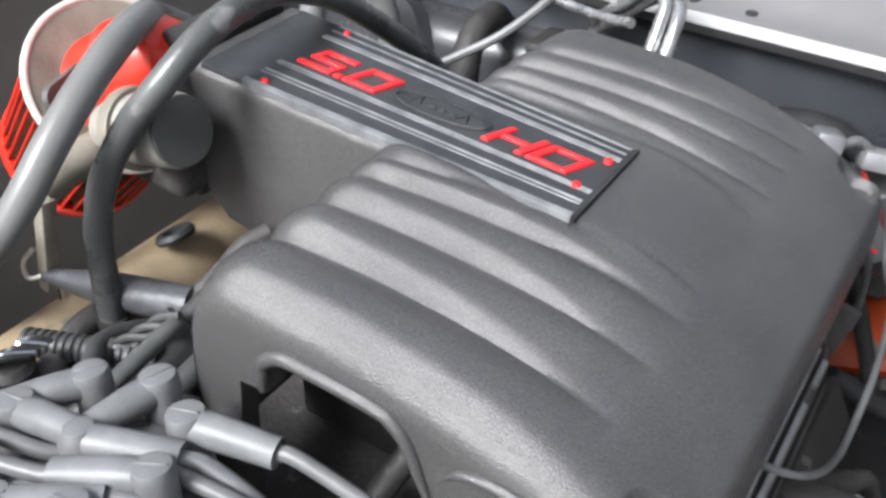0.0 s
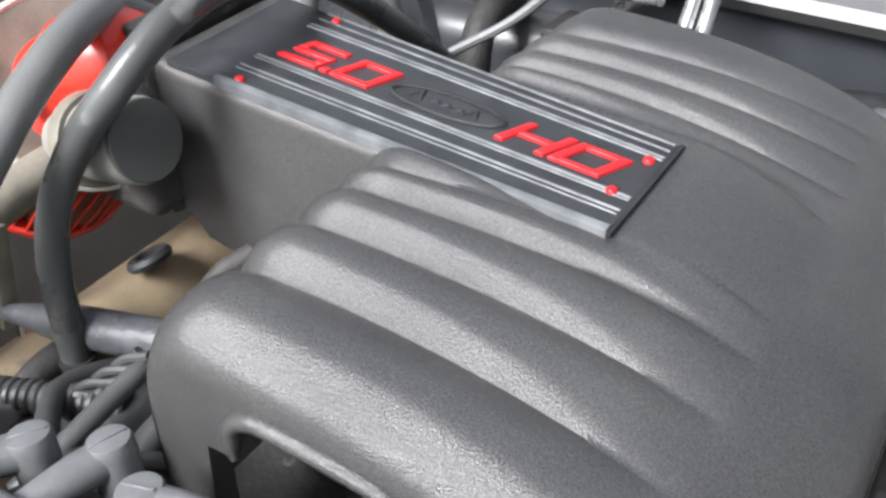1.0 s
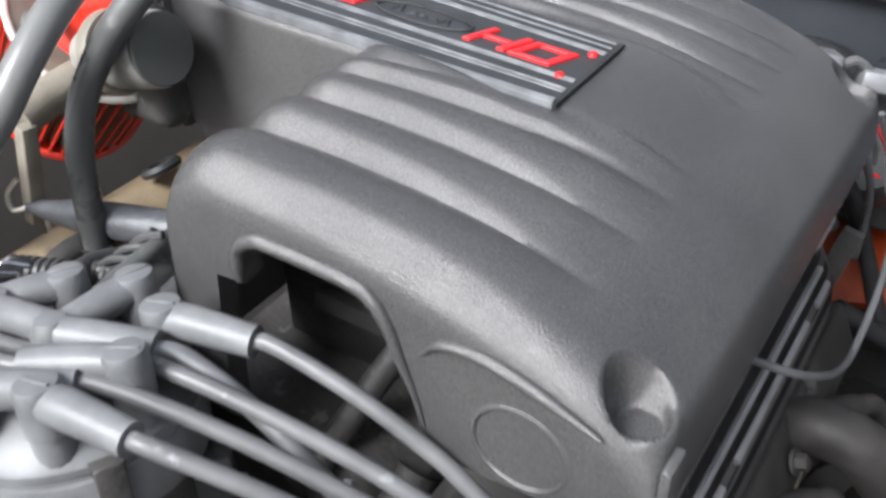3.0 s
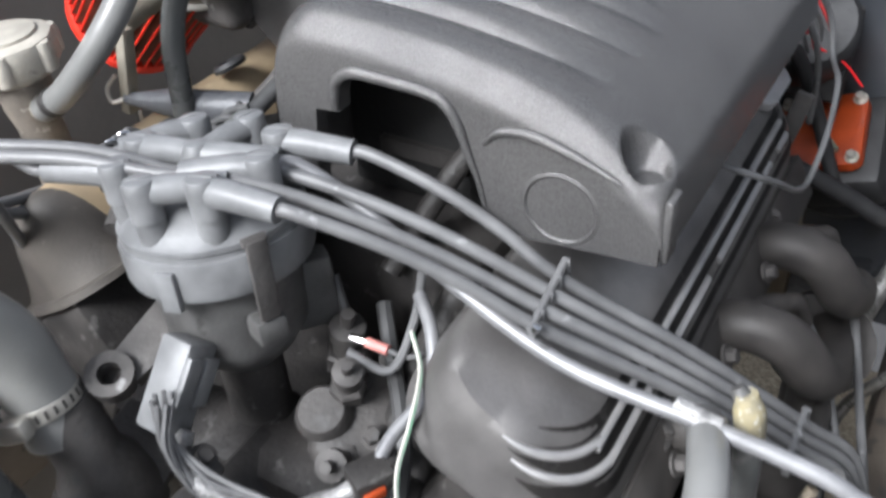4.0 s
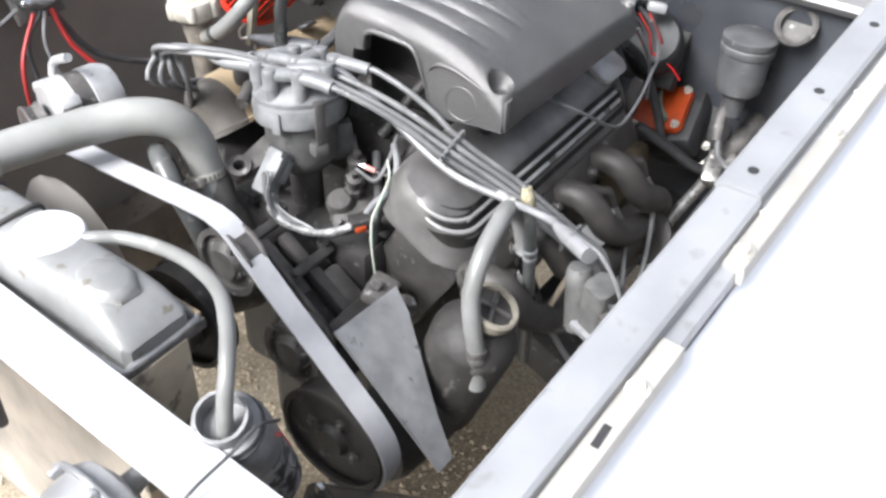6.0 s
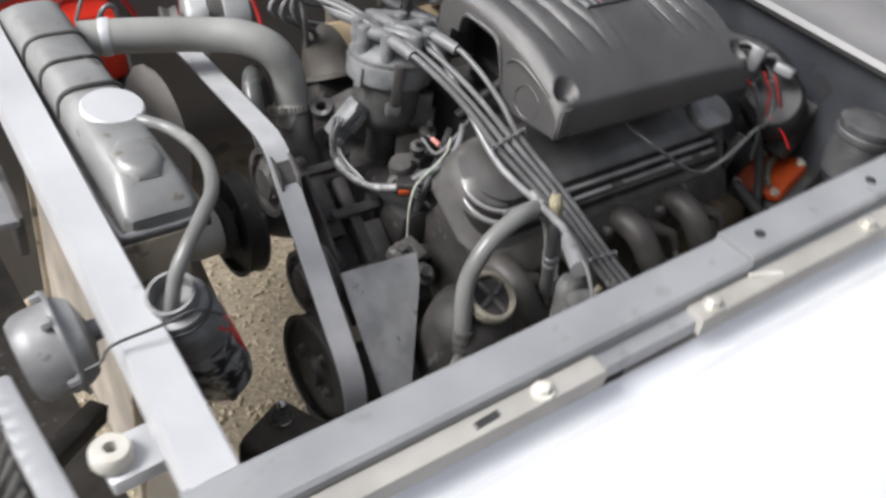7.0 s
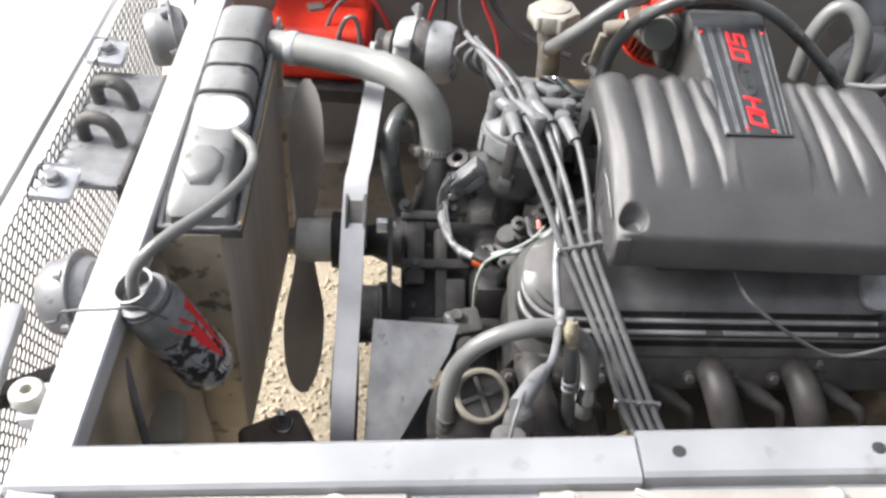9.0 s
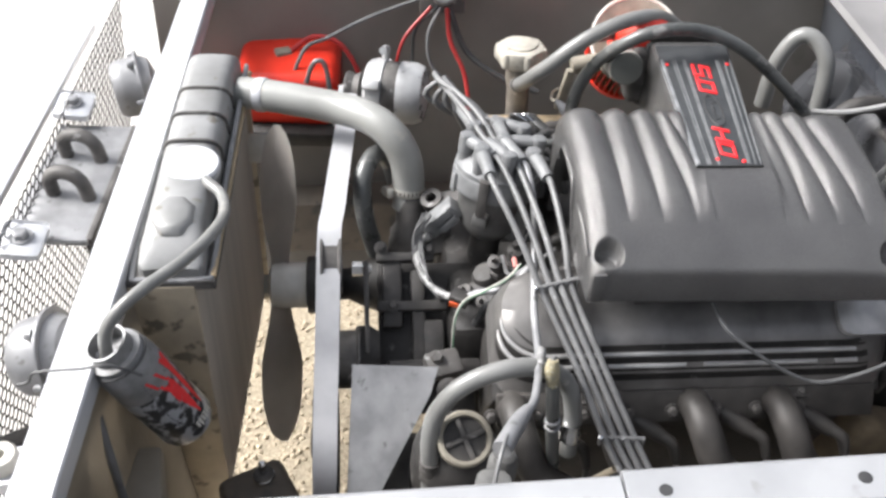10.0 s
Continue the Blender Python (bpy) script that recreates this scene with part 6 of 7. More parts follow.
for pts, r, m, lab in (
        ([(-0.17, 0.085, 0.79), (-0.182, 0.070, 0.772), (-0.188, 0.066, 0.758)], 0.0035, DWIRE, "dark lead of the temperature sender"),
        ([(-0.15, 0.03, 0.80), (-0.178, 0.020, 0.785), (-0.205, 0.022, 0.765), (-0.212, 0.048, 0.775)], 0.003, WIRE, "grey lead looping under the plenum"),
        ([(-0.14, 0.0, 0.79), (-0.165, -0.008, 0.772), (-0.188, -0.012, 0.745), (-0.20, -0.010, 0.735)], 0.004, DWIRE, "dark lead beside the valve cover"),
        ([(-0.16, 0.055, 0.77), (-0.185, 0.035, 0.756), (-0.215, 0.010, 0.748), (-0.236, -0.004, 0.735), (-0.25, -0.006, 0.70)], 0.0055, DWIRE, "dark small hose to the water pump")):
    solo("wire", tube(nb(), pts, r, 8, 6), m, pts[0], lab, "wire")
bm = nb()
tube(bm, [(-0.150, 0.055, 0.790), (-0.09, 0.030, 0.850), (-0.03, -0.005, 0.885), (0.03, -0.03, 0.89)], 0.0075, 12)
solo("fuel_line", bm, DARK, (-0.05, 0.03, 0.80), "dark hose slanting inside the hollow of the plenum", "hose")
bm = tube(nb(), [(-0.255, 0.02, 0.64), (-0.20, 0.02, 0.72), (-0.12, 0.01, 0.79)], 0.012, 10)
solo("intake_runner", bm, DARK, (-0.2, 0.02, 0.72), "dark manifold casting web", "casting")

# ---- rear of the bay ----
RESERVOIR = mat("grimy_grey_plastic", (0.105, 0.105, 0.108), (0.055, 0.055, 0.057), rough=0.42, scale=30, bump=0.15, spots=(0.20, 0.20, 0.20), spot_level=0.70)
mc = thing("clutch_reservoir", (0.36, -0.24, 0.70), "grey plastic fluid reservoir with ribbed cap", "reservoir")
part("bottle", lathe(nb(), [(0.016, -0.03), (0.018, 0.0), (0.034, 0.012), (0.037, 0.03), (0.037, 0.075)], aim((0.362, -0.240, 0.725), (0.05, 0, 1)), 28), RESERVOIR, mc)
bm = lathe(nb(), [(0.039, 0.072), (0.041, 0.076), (0.041, 0.084), (0.039, 0.086), (0.041, 0.089), (0.041, 0.098), (0.036, 0.102), (0, 0.103)], aim((0.362, -0.240, 0.725), (0.05, 0, 1)), 30)
part("cap", bm, RESERVOIR, mc)
part("outlet", tube(nb(), [(0.355, -0.235, 0.71), (0.345, -0.232, 0.685), (0.325, -0.24, 0.66)], 0.009, 12), DUSTY, mc)
bm = tube(nb(), [(0.330, -0.240, 0.668), (0.318, -0.250, 0.640), (0.320, -0.275, 0.622), (0.330, -0.31, 0.612), (0.335, -0.345, 0.60)], 0.005, 10, 5)
solo("fluid_hose", bm, WIRE, (0.32, -0.26, 0.63), "pale grey fluid hose below the reservoir", "hose")
boost = thing("brake_booster", (0.46, -0.15, 0.58), "black brake unit with an orange red cover plate", "brake unit")
part("drum", lathe(nb(), [(0.02, -0.05), (0.07, -0.04), (0.085, -0.01), (0.085, 0.03), (0.06, 0.05)], aim((0.462, -0.145, 0.60), (-0.8, 0.0, 0.6)), 32), BLACK, boost)
OP = aim((0.3825, -0.128, 0.645), (-0.406, 0.285, 0.76), (0.89, 0.146, 0.42))
part("cover_plate", slab(nb(), rounded(0.088, 0.088, 0.012), 0.012, OP, 0.002), ORANGE, boost, "orange red square plate")
part("black_body", box(nb(), (0.12, 0.11, 0.05), OP @ pose(0.0, 0.0, -0.03), 0.01), BLACK, boost)
for sx in (-1, 1):
    for sy in (-1, 1):
        bm = hexbolt(nb(), OP @ Vector((sx * 0.036, sy * 0.036, 0.012)), OP.to_3x3() @ Vector((0, 0, 1)), 0.0048, 0.008)
        part("bolt", bm, ZINC, boost, "bright hex bolt")
part("green_tape", tube(nb(), [OP @ Vector((-0.01, 0.03, 0.018)), OP @ Vector((0.0, 0.0, 0.020)), OP @ Vector((0.02, -0.03, 0.018))], 0.0045, 8), mat("dull_green_tape", (0.20, 0.25, 0.20), rough=0.5), boost)
part("side_cover", lathe(nb(), [(0.018, 0), (0.020, 0.003), (0.020, 0.014), (0.016, 0.018), (0, 0.018)], aim((0.405, -0.276, 0.606), (-0.8, 0, 0.6)), 24), ORANGE, boost)
bolts(boost, ((0.40, -0.205, 0.60), (0.385, -0.215, 0.575), (0.36, -0.225, 0.59), (0.41, -0.30, 0.59)), (-0.7, -0.2, 0.7), 0.005, 0.012, ZINC, "stud")
STEEL = mat("dull_steel", (0.36, 0.35, 0.33), (0.20, 0.195, 0.185), rough=0.35, metal=0.7, scale=70, bump=0.3, fine=300, spots=(0.12, 0.115, 0.11), spot_level=0.60)
st = thing("steering_shaft", (0.28, -0.22, 0.53), "bright steel steering shaft with universal joint", "steering shaft")
part("shaft", tube(nb(), [(0.345, -0.245, 0.600), (0.20, -0.202, 0.506), (0.10, -0.175, 0.44)], 0.0095, 14, 4), STEEL, st)
part("joint", box(nb(), (0.045, 0.030, 0.030), pose(0.330, -0.243, 0.60, 0, -33, 16), 0.006), STEEL, st)
part("yoke", box(nb(), (0.022, 0.042, 0.024), pose(0.352, -0.248, 0.615, 0, -33, 16), 0.004), STEEL, st)
part("column", tube(nb(), [(0.35, -0.248, 0.612), (0.41, -0.262, 0.64), (0.45, -0.27, 0.66)], 0.016, 14), DUSTY, st)
bm = tube(nb(), [(0.10, -0.23, 0.42), (0.19, -0.222, 0.455), (0.20, -0.27, 0.545), (0.205, -0.325, 0.640), (0.24, -0.365, 0.715)], 0.006, 10, 5)
solo("braided_line", bm, STEEL, (0.19, -0.25, 0.50), "bright braided line running up to the fender", "line")
bm = tube(nb(), [(-0.104, -0.232, 0.700), (-0.092, -0.246, 0.672), (-0.086, -0.250, 0.640), (-0.090, -0.244, 0.604), (-0.112, -0.226, 0.585), (-0.134, -0.206, 0.585)], 0.0062, 12, 6)
loop = thing("looped_hose", (-0.09, -0.25, 0.585), "grey corrugated hose loop by the header", "hose")
part("hose", bm, BOWL, loop)
for k in range(12):
    p = Vector((-0.086, -0.250, 0.645)).lerp(Vector((-0.112, -0.227, 0.586)), k / 11) + Vector((0.006, -0.005, -0.004)) * math.sin(math.pi * k / 11)
    part("ring", tube(nb(), ring_path((0, 0, 0), 0.0064, aim(p, Vector((-0.2, 0.2, -1)).lerp(Vector((-0.8, 0.6, -0.4)), k / 11)), 12), 0.0010, 6, 1), BOWL, loop)
part("pale_rod", tube(nb(), [(-0.110, -0.222, 0.690), (-0.128, -0.212, 0.655), (-0.142, -0.204, 0.622)], 0.0042, 10, 3), BRASS, loop, "yellowed rod end")
box_mat = mat("rust_tan_shield", (0.20, 0.155, 0.10), (0.11, 0.086, 0.058), rough=0.7, scale=25, bump=0.3)
bm = box(nb(), (0.16, 0.05, 0.10), pose(0.30, -0.11, 0.565, 0, 20, 8), 0.012)
solo("heat_shield", bm, box_mat, (0.30, -0.11, 0.52), "tan rusty shield behind the header", "shield")

# firewall fittings
BLOWER = mat("glossy_dark_plastic", (0.050, 0.051, 0.055), (0.032, 0.033, 0.036), rough=0.28, scale=12, bump=0.05)
fb = thing("blower_housing", (0.40, 0.34, 0.70), "glossy dark moulded heater blower housing on the firewall", "blower housing")
part("case", box(nb(), (0.13, 0.30, 0.17), pose(0.405, 0.320, 0.755, 0, 6, 4), 0.035, 4), BLOWER, fb)
part("motor", lathe(nb(), [(0.065, 0), (0.068, 0.01), (0.068, 0.04), (0.06, 0.05), (0.02, 0.054)], aim((0.365, 0.38, 0.775), (-0.75, 0.1, 0.6)), 30), BLOWER, fb)
part("lid", box(nb(), (0.09, 0.06, 0.012), pose(0.385, 0.19, 0.842, 0, 6, 4), 0.005), DARK, fb)
TUBING = mat("dull_steel_tubing", (0.52, 0.52, 0.515), (0.30, 0.30, 0.30), rough=0.26, metal=0.7, scale=45, bump=0.08, spots=(0.20, 0.195, 0.19), spot_level=0.66)
for side in (0.0, 0.0125):
    bm = tube(nb(), [(0.262 + side * 0.3, 0.084 - side, 0.82), (0.275 + side * 0.3, 0.083 - side, 0.872), (0.300, 0.081 - side, 0.912), (0.318 + side * 0.3, 0.085 - side * 0.8, 0.932 - side * 0.3), (0.340 + side * 0.5, 0.106 - side * 0.5, 0.928 - side * 0.6), (0.350 + side * 0.5, 0.132 - side * 0.3, 0.905 - side * 0.6), (0.372, 0.165, 0.875 - side)], 0.0056, 12, 6)
    solo("heater_tube", bm, TUBING, (0.33, 0.11 - side, 0.82), "bent bare steel heater tube at the firewall", "tube", "twin heater tubes")
bm = tube(nb(), [(0.318, 0.110, 0.905), (0.333, 0.138, 0.897), (0.350, 0.185, 0.893), (0.362, 0.235, 0.897), (0.385, 0.270, 0.885)], 0.0042, 10, 5)
solo("heater_tube", bm, TUBING, (0.35, 0.14, 0.83), "thin bright metal line beside the heater tube", "tube")
bm = tube(nb(), [(0.245, 0.385, 0.78), (0.248, 0.388, 0.85), (0.268, 0.390, 0.895), (0.292, 0.378, 0.900), (0.310, 0.355, 0.870), (0.312, 0.340, 0.80), (0.310, 0.335, 0.72)], 0.0125, 14, 6)
solo("heater_hose", bm, HOSE, (0.28, 0.37, 0.75), "pale grey looped heater hose by the blower", "hose")
bm = tube(nb(), [(0.38, 0.26, 0.84), (0.345, 0.255, 0.865), (0.30, 0.25, 0.855), (0.28, 0.245, 0.80)], 0.013, 14)
solo("heater_hose", bm, DARK, (0.36, 0.27, 0.80), "dark heater hose below the firewall", "hose")
for pts, r, m, lab in (
        ([(0.25, 0.245, 0.86), (0.28, 0.20, 0.89), (0.33, 0.17, 0.93), (0.36, 0.20, 0.945), (0.39, 0.26, 0.92)], 0.004, WIRE, "grey wire pair at the firewall"),
        ([(0.335, 0.118, 0.86), (0.325, 0.07, 0.845), (0.318, 0.033, 0.838), (0.335, -0.005, 0.838), (0.340, -0.040, 0.845), (0.345, -0.10, 0.80), (0.34, -0.13, 0.75)], 0.0035, WIRE, "grey wire dropping past the brake unit"),
        ([(0.27, -0.10, 0.83), (0.285, -0.115, 0.79), (0.30, -0.12, 0.75), (0.31, -0.12, 0.70)], 0.003, WIRE, "pale wire behind the plenum"),
        ([(0.255, -0.085, 0.845), (0.275, -0.10, 0.82), (0.285, -0.105, 0.80)], 0.0014, RED, "short red wire at the rear connector"),
        ([(0.325, -0.11, 0.77), (0.335, -0.135, 0.755), (0.345, -0.155, 0.73)], 0.0014, RED, "red taped wire near the booster")):
    solo("wire", tube(nb(), pts, r, 8, 6), m, pts[0], lab, "wire")
for pts, r, lab in (
        ([(0.26, -0.03, 0.84), (0.300, -0.045, 0.845), (0.345, -0.06, 0.83), (0.385, -0.05, 0.80)], 0.0095, "thick black hose behind the plenum"),
        ([(0.30, 0.05, 0.82), (0.34, 0.0, 0.84), (0.375, -0.06, 0.83), (0.40, -0.10, 0.78)], 0.0125, "thick black loom over the brake unit"),
        ([(0.27, -0.085, 0.80), (0.305, -0.10, 0.765), (0.325, -0.125, 0.70), (0.32, -0.16, 0.62)], 0.007, "black vacuum line beside the brake unit"),
        ([(0.29, -0.12, 0.66), (0.31, -0.17, 0.63), (0.33, -0.21, 0.60), (0.36, -0.25, 0.58)], 0.009, "black hose under the orange plate")):
    solo("hose", tube(nb(), pts, r, 12, 6), BLACK, pts[0], lab, "hose")
rc = thing("rear_connector", (0.322, -0.062, 0.815), "pale grey wiring connector block behind the plenum", "connector")
part("block", box(nb(), (0.028, 0.022, 0.038), pose(0.318, -0.058, 0.842, 8, 14, 25), 0.004), SILVER, rc)
part("lid", box(nb(), (0.024, 0.030, 0.016), pose(0.344, -0.096, 0.836, 8, 14, 25), 0.004), SILVER, rc)
part("bridge", tube(nb(), [(0.322, -0.066, 0.846), (0.334, -0.078, 0.852), (0.342, -0.090, 0.842)], 0.004, 8, 4), WIRE, rc)
for k in range(4):
    part("lead", tube(nb(), [(0.318 + 0.006 * k, -0.070 - 0.006 * k, 0.828), (0.324 + 0.004 * k, -0.088 - 0.008 * k, 0.806 - 0.004 * k), (0.318 + 0.008 * k, -0.098 - 0.006 * k, 0.780), (0.330, -0.108 - 0.004 * k, 0.750)], 0.0017, 6, 5), CABLE_RED if k % 2 else DWIRE, rc)
bk = thing("wiper_motor", (0.44, -0.05, 0.72), "black round motor on the firewall", "motor")
part("can", lathe(nb(), [(0.045, 0), (0.048, 0.004), (0.048, 0.05), (0.042, 0.058), (0, 0.06)], aim((0.385, -0.09, 0.745), (-0.7, -0.1, 0.7)), 30), BLACK, bk)
part("foot", box(nb(), (0.10, 0.10, 0.03), pose(0.405, -0.085, 0.73, 0, -60, 0), 0.005), DARK, bk)
port = solo("vent_port", lathe(nb(), [(0.022, 0.0), (0.030, 0.002), (0.031, 0.015), (0.027, 0.018), (0.022, 0.015), (0.020, -0.02)], aim((0.396, -0.295, 0.842), (-0.8, 0, 0.6)), 28), DUSTY, (0.40, -0.30, 0.80), "grey round vent port on the firewall", "vent port")

# ---- far side ----
jug = thing("red_tank", (-0.50, 0.56, 0.60), "glossy red plastic tank behind the radiator", "tank")
part("tank", box(nb(), (0.170, 0.15, 0.10), pose(-0.505, 0.575, 0.712, 4, 0, -4), 0.022, 4), REDP, jug)
part("tray", box(nb(), (0.19, 0.17, 0.03), pose(-0.505, 0.57, 0.652, 4, 0, -4), 0.006, 2), DARK, jug)
part("terminal", box(nb(), (0.028, 0.022, 0.020), pose(-0.515, 0.575, 0.757, 0, 0, 20), 0.004), BEIGE, jug, "brassy clamp terminal")
for pts, r, m, lab in (
        ([(-0.505, 0.578, 0.760), (-0.465, 0.585, 0.785), (-0.42, 0.580, 0.775), (-0.39, 0.565, 0.73), (-0.375, 0.55, 0.68)], 0.0042, CABLE_RED, "thick red battery cable"),
        ([(-0.50, 0.52, 0.745), (-0.475, 0.54, 0.79), (-0.44, 0.555, 0.80), (-0.37, 0.57, 0.83), (-0.29, 0.575, 0.86)], 0.0032, WIRE, "grey wire arching to the starter relay"),
        ([(-0.475, 0.50, 0.75), (-0.462, 0.50, 0.785), (-0.445, 0.50, 0.785), (-0.437, 0.49, 0.74), (-0.43, 0.48, 0.68)], 0.004, WIRE, "grey wire hoop above the radiator hose"),
        ([(-0.245, 0.565, 0.85), (-0.238, 0.545, 0.80), (-0.215, 0.52, 0.755), (-0.205, 0.49, 0.70)], 0.0038, CABLE_RED, "thick red cable below the relay"),
        ([(-0.255, 0.565, 0.85), (-0.275, 0.55, 0.81), (-0.27, 0.53, 0.765), (-0.235, 0.51, 0.735)], 0.003, WIRE, "grey wire below the relay"),
        ([(-0.27, 0.57, 0.85), (-0.315, 0.55, 0.80), (-0.33, 0.535, 0.74), (-0.335, 0.52, 0.68)], 0.003, CABLE_RED, "thin dark red wire below the relay"),
        ([(-0.26, 0.568, 0.85), (-0.295, 0.56, 0.815), (-0.30, 0.545, 0.76), (-0.30, 0.52, 0.70)], 0.003, DWIRE, "thin dark wire below the relay"),
        ([(-0.24, 0.57, 0.845), (-0.21, 0.545, 0.78), (-0.15, 0.52, 0.745), (-0.09, 0.50, 0.73)], 0.005, DWIRE, "dark loom along the far inner fender")):
    solo("wire", tube(nb(), pts, r, 8, 6), m, pts[0], lab, "wire")
rel = thing("starter_relay", (-0.25, 0.585, 0.85), "metal starter relay with studs on the far inner fender", "relay")
part("can", lathe(nb(), [(0.018, 0), (0.020, 0.004), (0.020, 0.030), (0.016, 0.034)], aim((-0.250, 0.590, 0.862), (0, -0.8, 0.5)), 20), SILVER, rel)
part("base", box(nb(), (0.075, 0.012, 0.05), pose(-0.250, 0.592, 0.855, -25, 0, 0), 0.003), DUSTY, rel)
for s in (-1, 1):
    part("stud", lathe(nb(), [(0.006, 0), (0.006, 0.012), (0.004, 0.013), (0.004, 0.022)], aim((-0.250 + s * 0.030, 0.578, 0.862), (0, -0.8, 0.5)), 10), CHROME, rel)

# ---- front end ----
def core_support():
    bm = nb()
    sheet(bm, lambda u, v: Vector((-0.690 + 0.040 * u + 0.03 * v, -0.40 + 0.345 * u, 0.815 - 0.50 * v)), 12, 12)
    bmesh.ops.solidify(bm, geom=bm.faces[:], thickness=0.004)
    return bm


SUPPORT = mat("brown_dusty_support", (0.31, 0.275, 0.225), (0.205, 0.18, 0.147), rough=0.65, scale=9, bump=0.35, fine=160, spots=(0.42, 0.36, 0.25), spot_level=0.74)
solo("core_support", core_support(), SUPPORT, (-0.66, -0.2, 0.4), "dusty brown radiator support panel", "support panel", kind="structure")
bm = box(nb(), (0.05, 0.075, 0.10), pose(-0.650, -0.185, 0.615, 0, 5, 8), 0.008)
solo("voltage_regulator", bm, SUPPORT, (-0.650, -0.185, 0.565), "dusty brown boxed regulator on the support panel", "regulator")
bm = tube(nb(), [(-0.668, -0.195, 0.78), (-0.655, -0.225, 0.70), (-0.645, -0.25, 0.60), (-0.635, -0.27, 0.52)], 0.005, 10)
solo("wire", bm, WIRE, (-0.65, -0.24, 0.6), "grey wire running down the support panel", "wire")


HORN = mat("horn_grey_paint", (0.32, 0.32, 0.325), (0.22, 0.22, 0.225), rough=0.45, metal=0.2, scale=25, bump=0.12, spots=(0.16, 0.155, 0.15), spot_level=0.68)


def horn(p, way, label):
    root = thing("horn", p, label, "horn", "horns")
    m = aim(p, way)
    part("back", lathe(nb(), [(0, -0.034), (0.010, -0.034), (0.011, -0.022), (0.020, -0.020), (0.038, -0.014), (0.0445, -0.003), (0.0445, 0.002)], m, 32), HORN, root)
    part("rim", lathe(nb(), [(0.044, 0.0), (0.0525, 0.0), (0.0530, 0.001), (0.0530, 0.0035), (0.0525, 0.0045), (0.044, 0.0045)], m, 36), SILVER, root, "worn flange ring")
    part("bell", lathe(nb(), [(0.0440, 0.003), (0.0440, 0.026), (0.0425, 0.036), (0.0370, 0.043), (0.0300, 0.043), (0.0260, 0.036), (0.0230, 0.018), (0, 0.016)], m, 36), HORN, root, "hollow grey sound drum")
    bolts(root, [m @ Vector((0.049 * math.cos(1.257 * k), 0.049 * math.sin(1.257 * k), 0.0045)) for k in range(5)], m.to_3x3() @ Vector((0, 0, 1)), 0.0045, 0.009, SILVER)
    part("bracket", tube(nb(), [m @ Vector((0, 0, -0.034)), m @ Vector((0, 0.012, -0.046)), Vector(p) + Vector((0.045, 0, 0.035))], 0.004, 8, 4), HORN, root)
    return root


horn((-0.724, -0.108, 0.784), (-0.975, 0.04, -0.20), "round grey horn hanging by the crossbar")
horn((-0.715, 0.43, 0.790), (-0.96, -0.25, -0.10), "round grey horn at the far end of the crossbar")
lat = thing("hood_latch", (-0.755, 0.14, 0.80), "silver grey hood latch plate with hook slots", "hood latch")
part("plate", box(nb(), (0.10, 0.24, 0.010), pose(-0.758, 0.16, 0.815, 0, 0, -4), 0.004), SILVER, lat)
part("lip", box(nb(), (0.010, 0.24, 0.05), pose(-0.708, 0.16, 0.795, 0, 0, -4), 0.003), DUSTY, lat)
for y in (0.13, 0.21):
    part("hook", tube(nb(), [(-0.775, y, 0.815), (-0.775, y, 0.845), (-0.755, y - 0.004, 0.855), (-0.735, y - 0.01, 0.845), (-0.728, y - 0.012, 0.81)], 0.009, 12, 5), DUSTY, lat)
for y in (0.02, 0.30):
    bm = box(nb(), (0.05, 0.06, 0.008), pose(-0.782, y, 0.838, 0, 8, 0), 0.008)
    part("tab", bm, BAR, lat)
    part("bolt", hexbolt(nb(), (-0.782, y, 0.842), (0, 0, 1), 0.009, 0.009), SILVER, lat)
wl = thing("bump_stop", (-0.736, -0.262, 0.78), "white round rubber bumper on a bracket", "bump stop")
part("disc", lathe(nb(), [(0.006, 0.0), (0.0155, 0.0), (0.0175, 0.004), (0.0175, 0.014), (0.0150, 0.018), (0.006, 0.018), (0.006, 0.0)], pose(-0.742, -0.262, 0.795), 24), CREAM, wl)
part("bracket", box(nb(), (0.055, 0.045, 0.018), pose(-0.722, -0.262, 0.788, 0, -6, 0), 0.003), BAR, wl)
bm = box(nb(), (0.040, 0.95, 0.016), pose(-0.868, 0.12, 0.800, 0, 4, -4), 0.005)
solo("grille_header", bm, FENDER, (-0.86, 0.12, 0.77), "pale painted grille header panel", "grille header", kind="structure")
solo("nose_bar", box(nb(), (0.024, 0.46, 0.020), pose(-0.7865, -0.365, 0.790, 0, 0, 2), 0.004), BAR, (-0.7865, -0.365, 0.780), "pale painted bar along the nose of the car", "nose bar", kind="structure")
for y, z, r in ((-0.16, 0.70, 40), (0.30, 0.72, -20)):
    bm = box(nb(), (0.16, 0.022, 0.022), pose(-0.765, y, z, 0, 15, r), 0.003)
    solo("grille_brace", bm, DARK, (-0.765, y, z), "dark diagonal steel brace behind the grille", "brace")


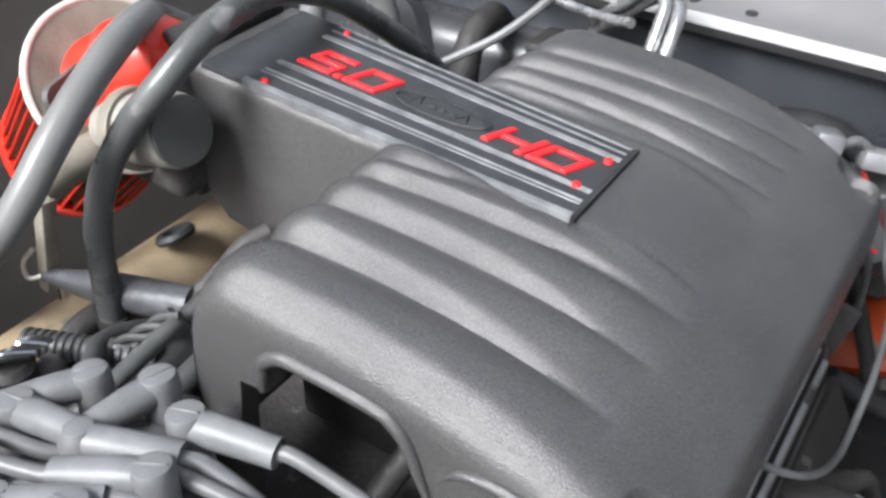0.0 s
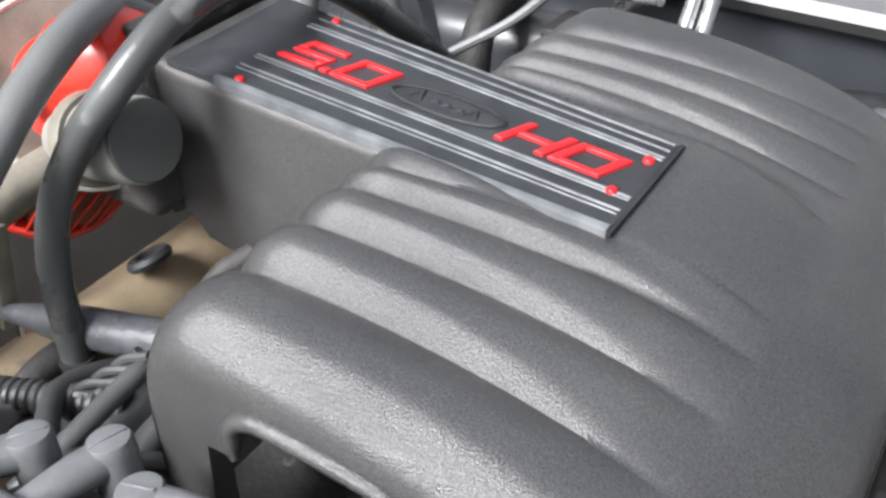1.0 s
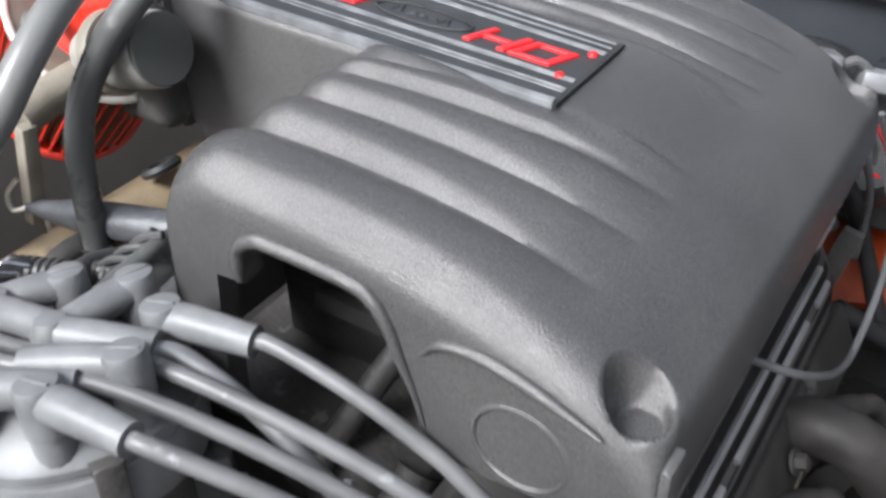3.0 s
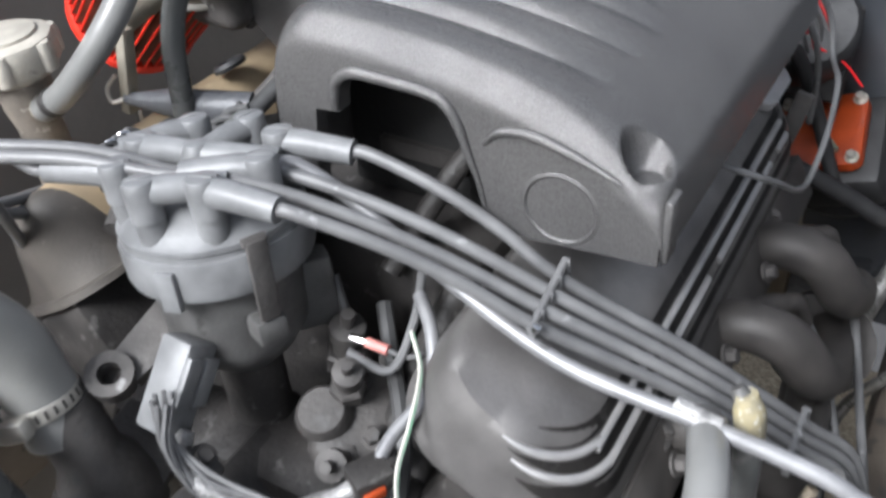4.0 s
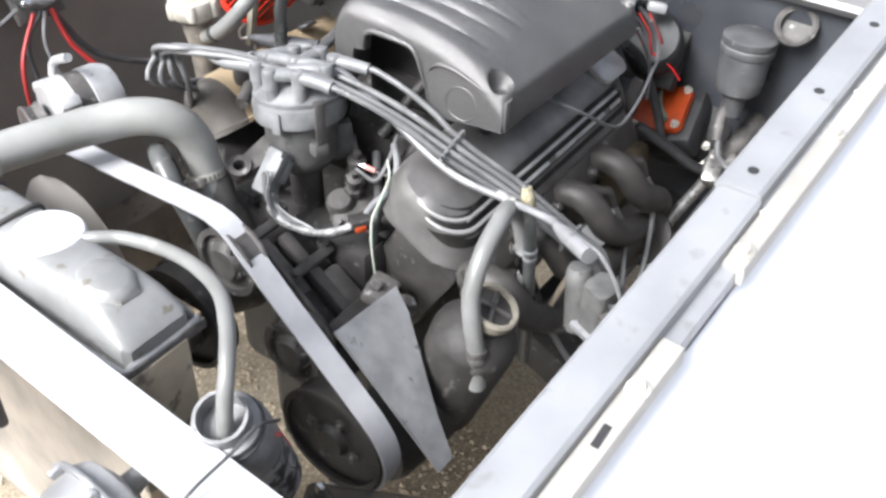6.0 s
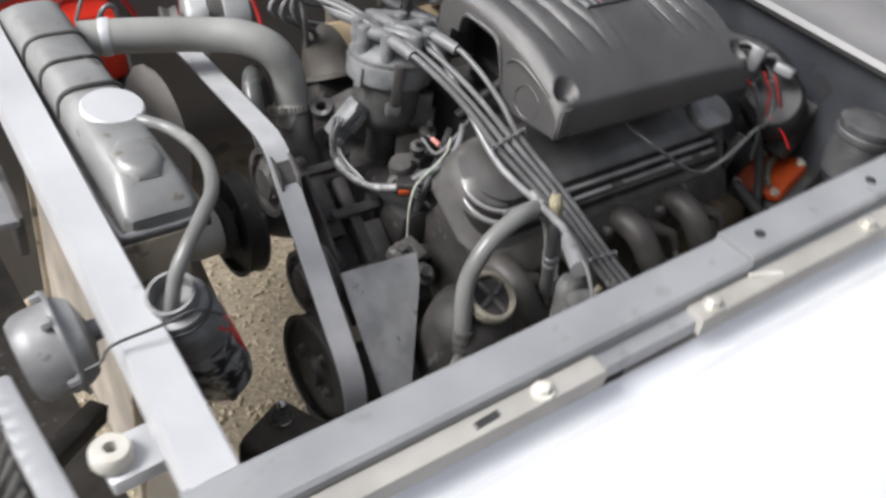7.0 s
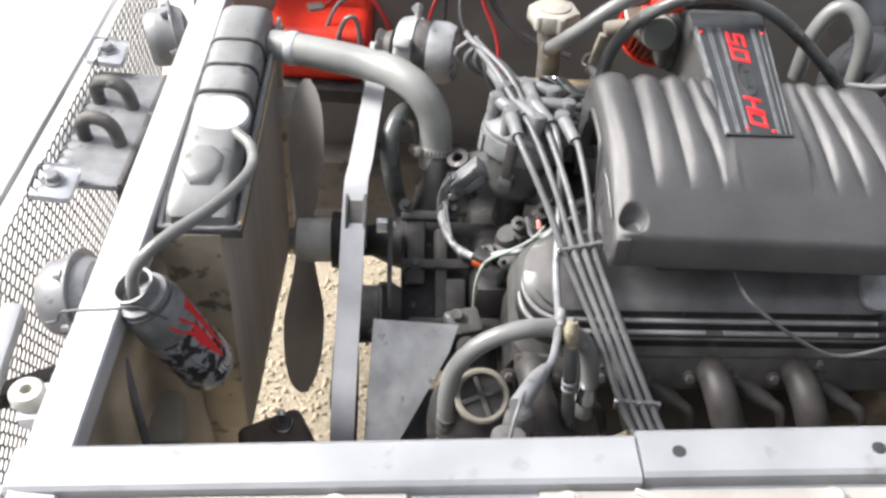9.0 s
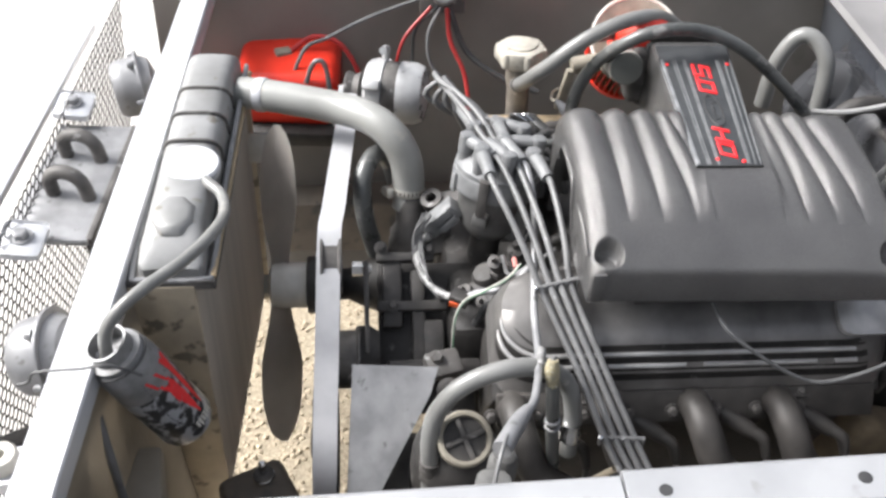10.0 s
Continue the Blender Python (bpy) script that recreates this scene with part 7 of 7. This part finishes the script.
def mesh_grille():
    """Expanded metal: hexagonal cells of thin strands in the plane across the nose."""
    bm = nb()
    s, t = 0.0095, 0.0015
    dy, dz = s * math.sqrt(3), s * 1.5
    seen = set()
    for i in range(58):
        for j in range(30):
            c = (-0.36 + dy * i + (dy / 2 if j % 2 else 0), 0.43 + dz * j)
            ring = [(c[0] + s * math.sin(math.pi / 3 * k), c[1] + s * math.cos(math.pi / 3 * k)) for k in range(6)]
            for a, b in zip(ring, ring[1:] + ring[:1]):
                key = (round((a[0] + b[0]) * 1e4), round((a[1] + b[1]) * 1e4))
                if key in seen:
                    continue
                seen.add(key)
                d = Vector((0, b[0] - a[0], b[1] - a[1])).normalized()
                n = Vector((1, 0, 0)).cross(d)
                x = lambda p: -0.835 + 0.10 * (p[1] - 0.45) + 0.05 * (p[0] - 0.1)
                v = [bm.verts.new(Vector((x(p) + ox, p[0], p[1])) + n * o) for p in (a, b) for o, ox in ((t, 0), (-t, 0), (0, 0.0016))]
                bm.faces.new((v[0], v[1], v[4], v[3])), bm.faces.new((v[1], v[2], v[5], v[4])), bm.faces.new((v[2], v[0], v[3], v[5]))
    return bm


solo("grille_mesh", mesh_grille(), DUSTY, (-0.83, 0.1, 0.43), "grey hexagonal expanded metal grille mesh", "grille", kind="stuff")

# ---- below the engine ----
solo("splash_pan", box(nb(), (0.17, 1.05, 0.012), pose(-0.752, 0.10, 0.43, 0, 6, 0), 0.004), DARK, (-0.752, 0.1, 0.42), "dark splash pan behind the grille", "splash pan", kind="structure")
RUST = mat("rusty_brown_frame", (0.13, 0.108, 0.086), (0.07, 0.058, 0.047), rough=0.75, scale=14, bump=0.4, fine=150, spots=(0.05, 0.045, 0.04), spot_level=0.62)
for y, lab in ((-0.335, "grimy brown boxed frame rail under the near side"), (0.60, "grimy brown boxed frame rail under the far side")):
    solo("frame_rail", box(nb(), (1.25, 0.17, 0.12), pose(0.08, y, 0.42), 0.012), RUST, (0.08, y, 0.36), lab, "frame rail", kind="structure")
solo("oil_pan", box(nb(), (0.50, 0.22, 0.20), pose(0.02, 0.115, 0.31), 0.03, 3), DARK, (0.02, 0.115, 0.21), "grimy dark oil pan below the block", "oil pan")
bm = lathe(nb(), [(0.17, -0.10), (0.19, -0.09), (0.19, 0.02), (0.13, 0.14), (0.11, 0.5)], aim((0.36, 0.115, 0.50), (1, 0, -0.05)), 30)
solo("bell_housing", bm, DARK, (0.36, 0.115, 0.31), "dark bell housing behind the block", "bell housing")
solo("motor_mount", box(nb(), (0.14, 0.16, 0.06), pose(-0.02, -0.19, 0.47, 25, 0, 0), 0.01), DARK, (-0.02, -0.19, 0.44), "dark motor mount bracket beside the block", "motor mount")
solo("crossmember", box(nb(), (0.085, 0.170, 0.100), pose(-0.500, -0.204, 0.538, 0, 0, 26), 0.012, 3), RUST, (-0.500, -0.204, 0.488), "grimy brown boxed crossmember end behind the radiator", "crossmember", kind="structure")
link = thing("end_link", (-0.516, -0.144, 0.588), "bright end link bushing on the crossmember", "end link")
part("bushing", lathe(nb(), [(0.010, 0), (0.0125, 0.002), (0.0125, 0.010), (0.009, 0.013), (0, 0.013)], pose(-0.516, -0.144, 0.586), 18), CAST, link)
part("ring", lathe(nb(), [(0.0128, 0.003), (0.0138, 0.004), (0.0138, 0.007), (0.0128, 0.008)], pose(-0.516, -0.144, 0.586), 20), CHROME, link, "bright chrome ring")
part("stem", lathe(nb(), [(0.005, 0.012), (0.005, 0.030), (0.003, 0.032), (0, 0.032)], pose(-0.516, -0.144, 0.586), 12), CHROME, link)
rng = random.Random(4)
unit = nb()
bmesh.ops.create_icosphere(unit, subdivisions=1, radius=1)
unit.verts.ensure_lookup_table()
uv, uf = [v.co.copy() for v in unit.verts], [[v.index for v in f.verts] for f in unit.faces]
unit.free()
gv, gf = [], []
for k in range(12000):
    x, y = rng.uniform(-0.68, 0.10), rng.uniform(-0.30, 0.85)
    r = rng.uniform(0.0022, 0.0045) * rng.choice((1, 1, 1.3, 1.9))
    m = pose(x, y, r * 0.45, rng.uniform(0, 360), rng.uniform(0, 360), rng.uniform(0, 360)) @ Matrix.Diagonal((r, r * rng.uniform(0.6, 1), r * rng.uniform(0.5, 0.9), 1))
    gf += [[i + len(gv) for i in f] for f in uf]
    gv += [m @ v for v in uv]
me = bpy.data.meshes.new("gravel")
me.from_pydata(gv, [], gf)
me.materials.append(GRAVEL)
tagged(new("gravel", me), "loose pale gravel below the engine", "gravel", kind="stuff")
bm = sheet(nb(), lambda u, v: Vector((-0.68 + 1.45 * u, -0.70 + 1.6 * v, 0.004)), 6, 6)
solo("gravel_bed", bm, BED, (0, 0.2, 0), "packed pale gravel bed under the car", "gravel bed", kind="structure")
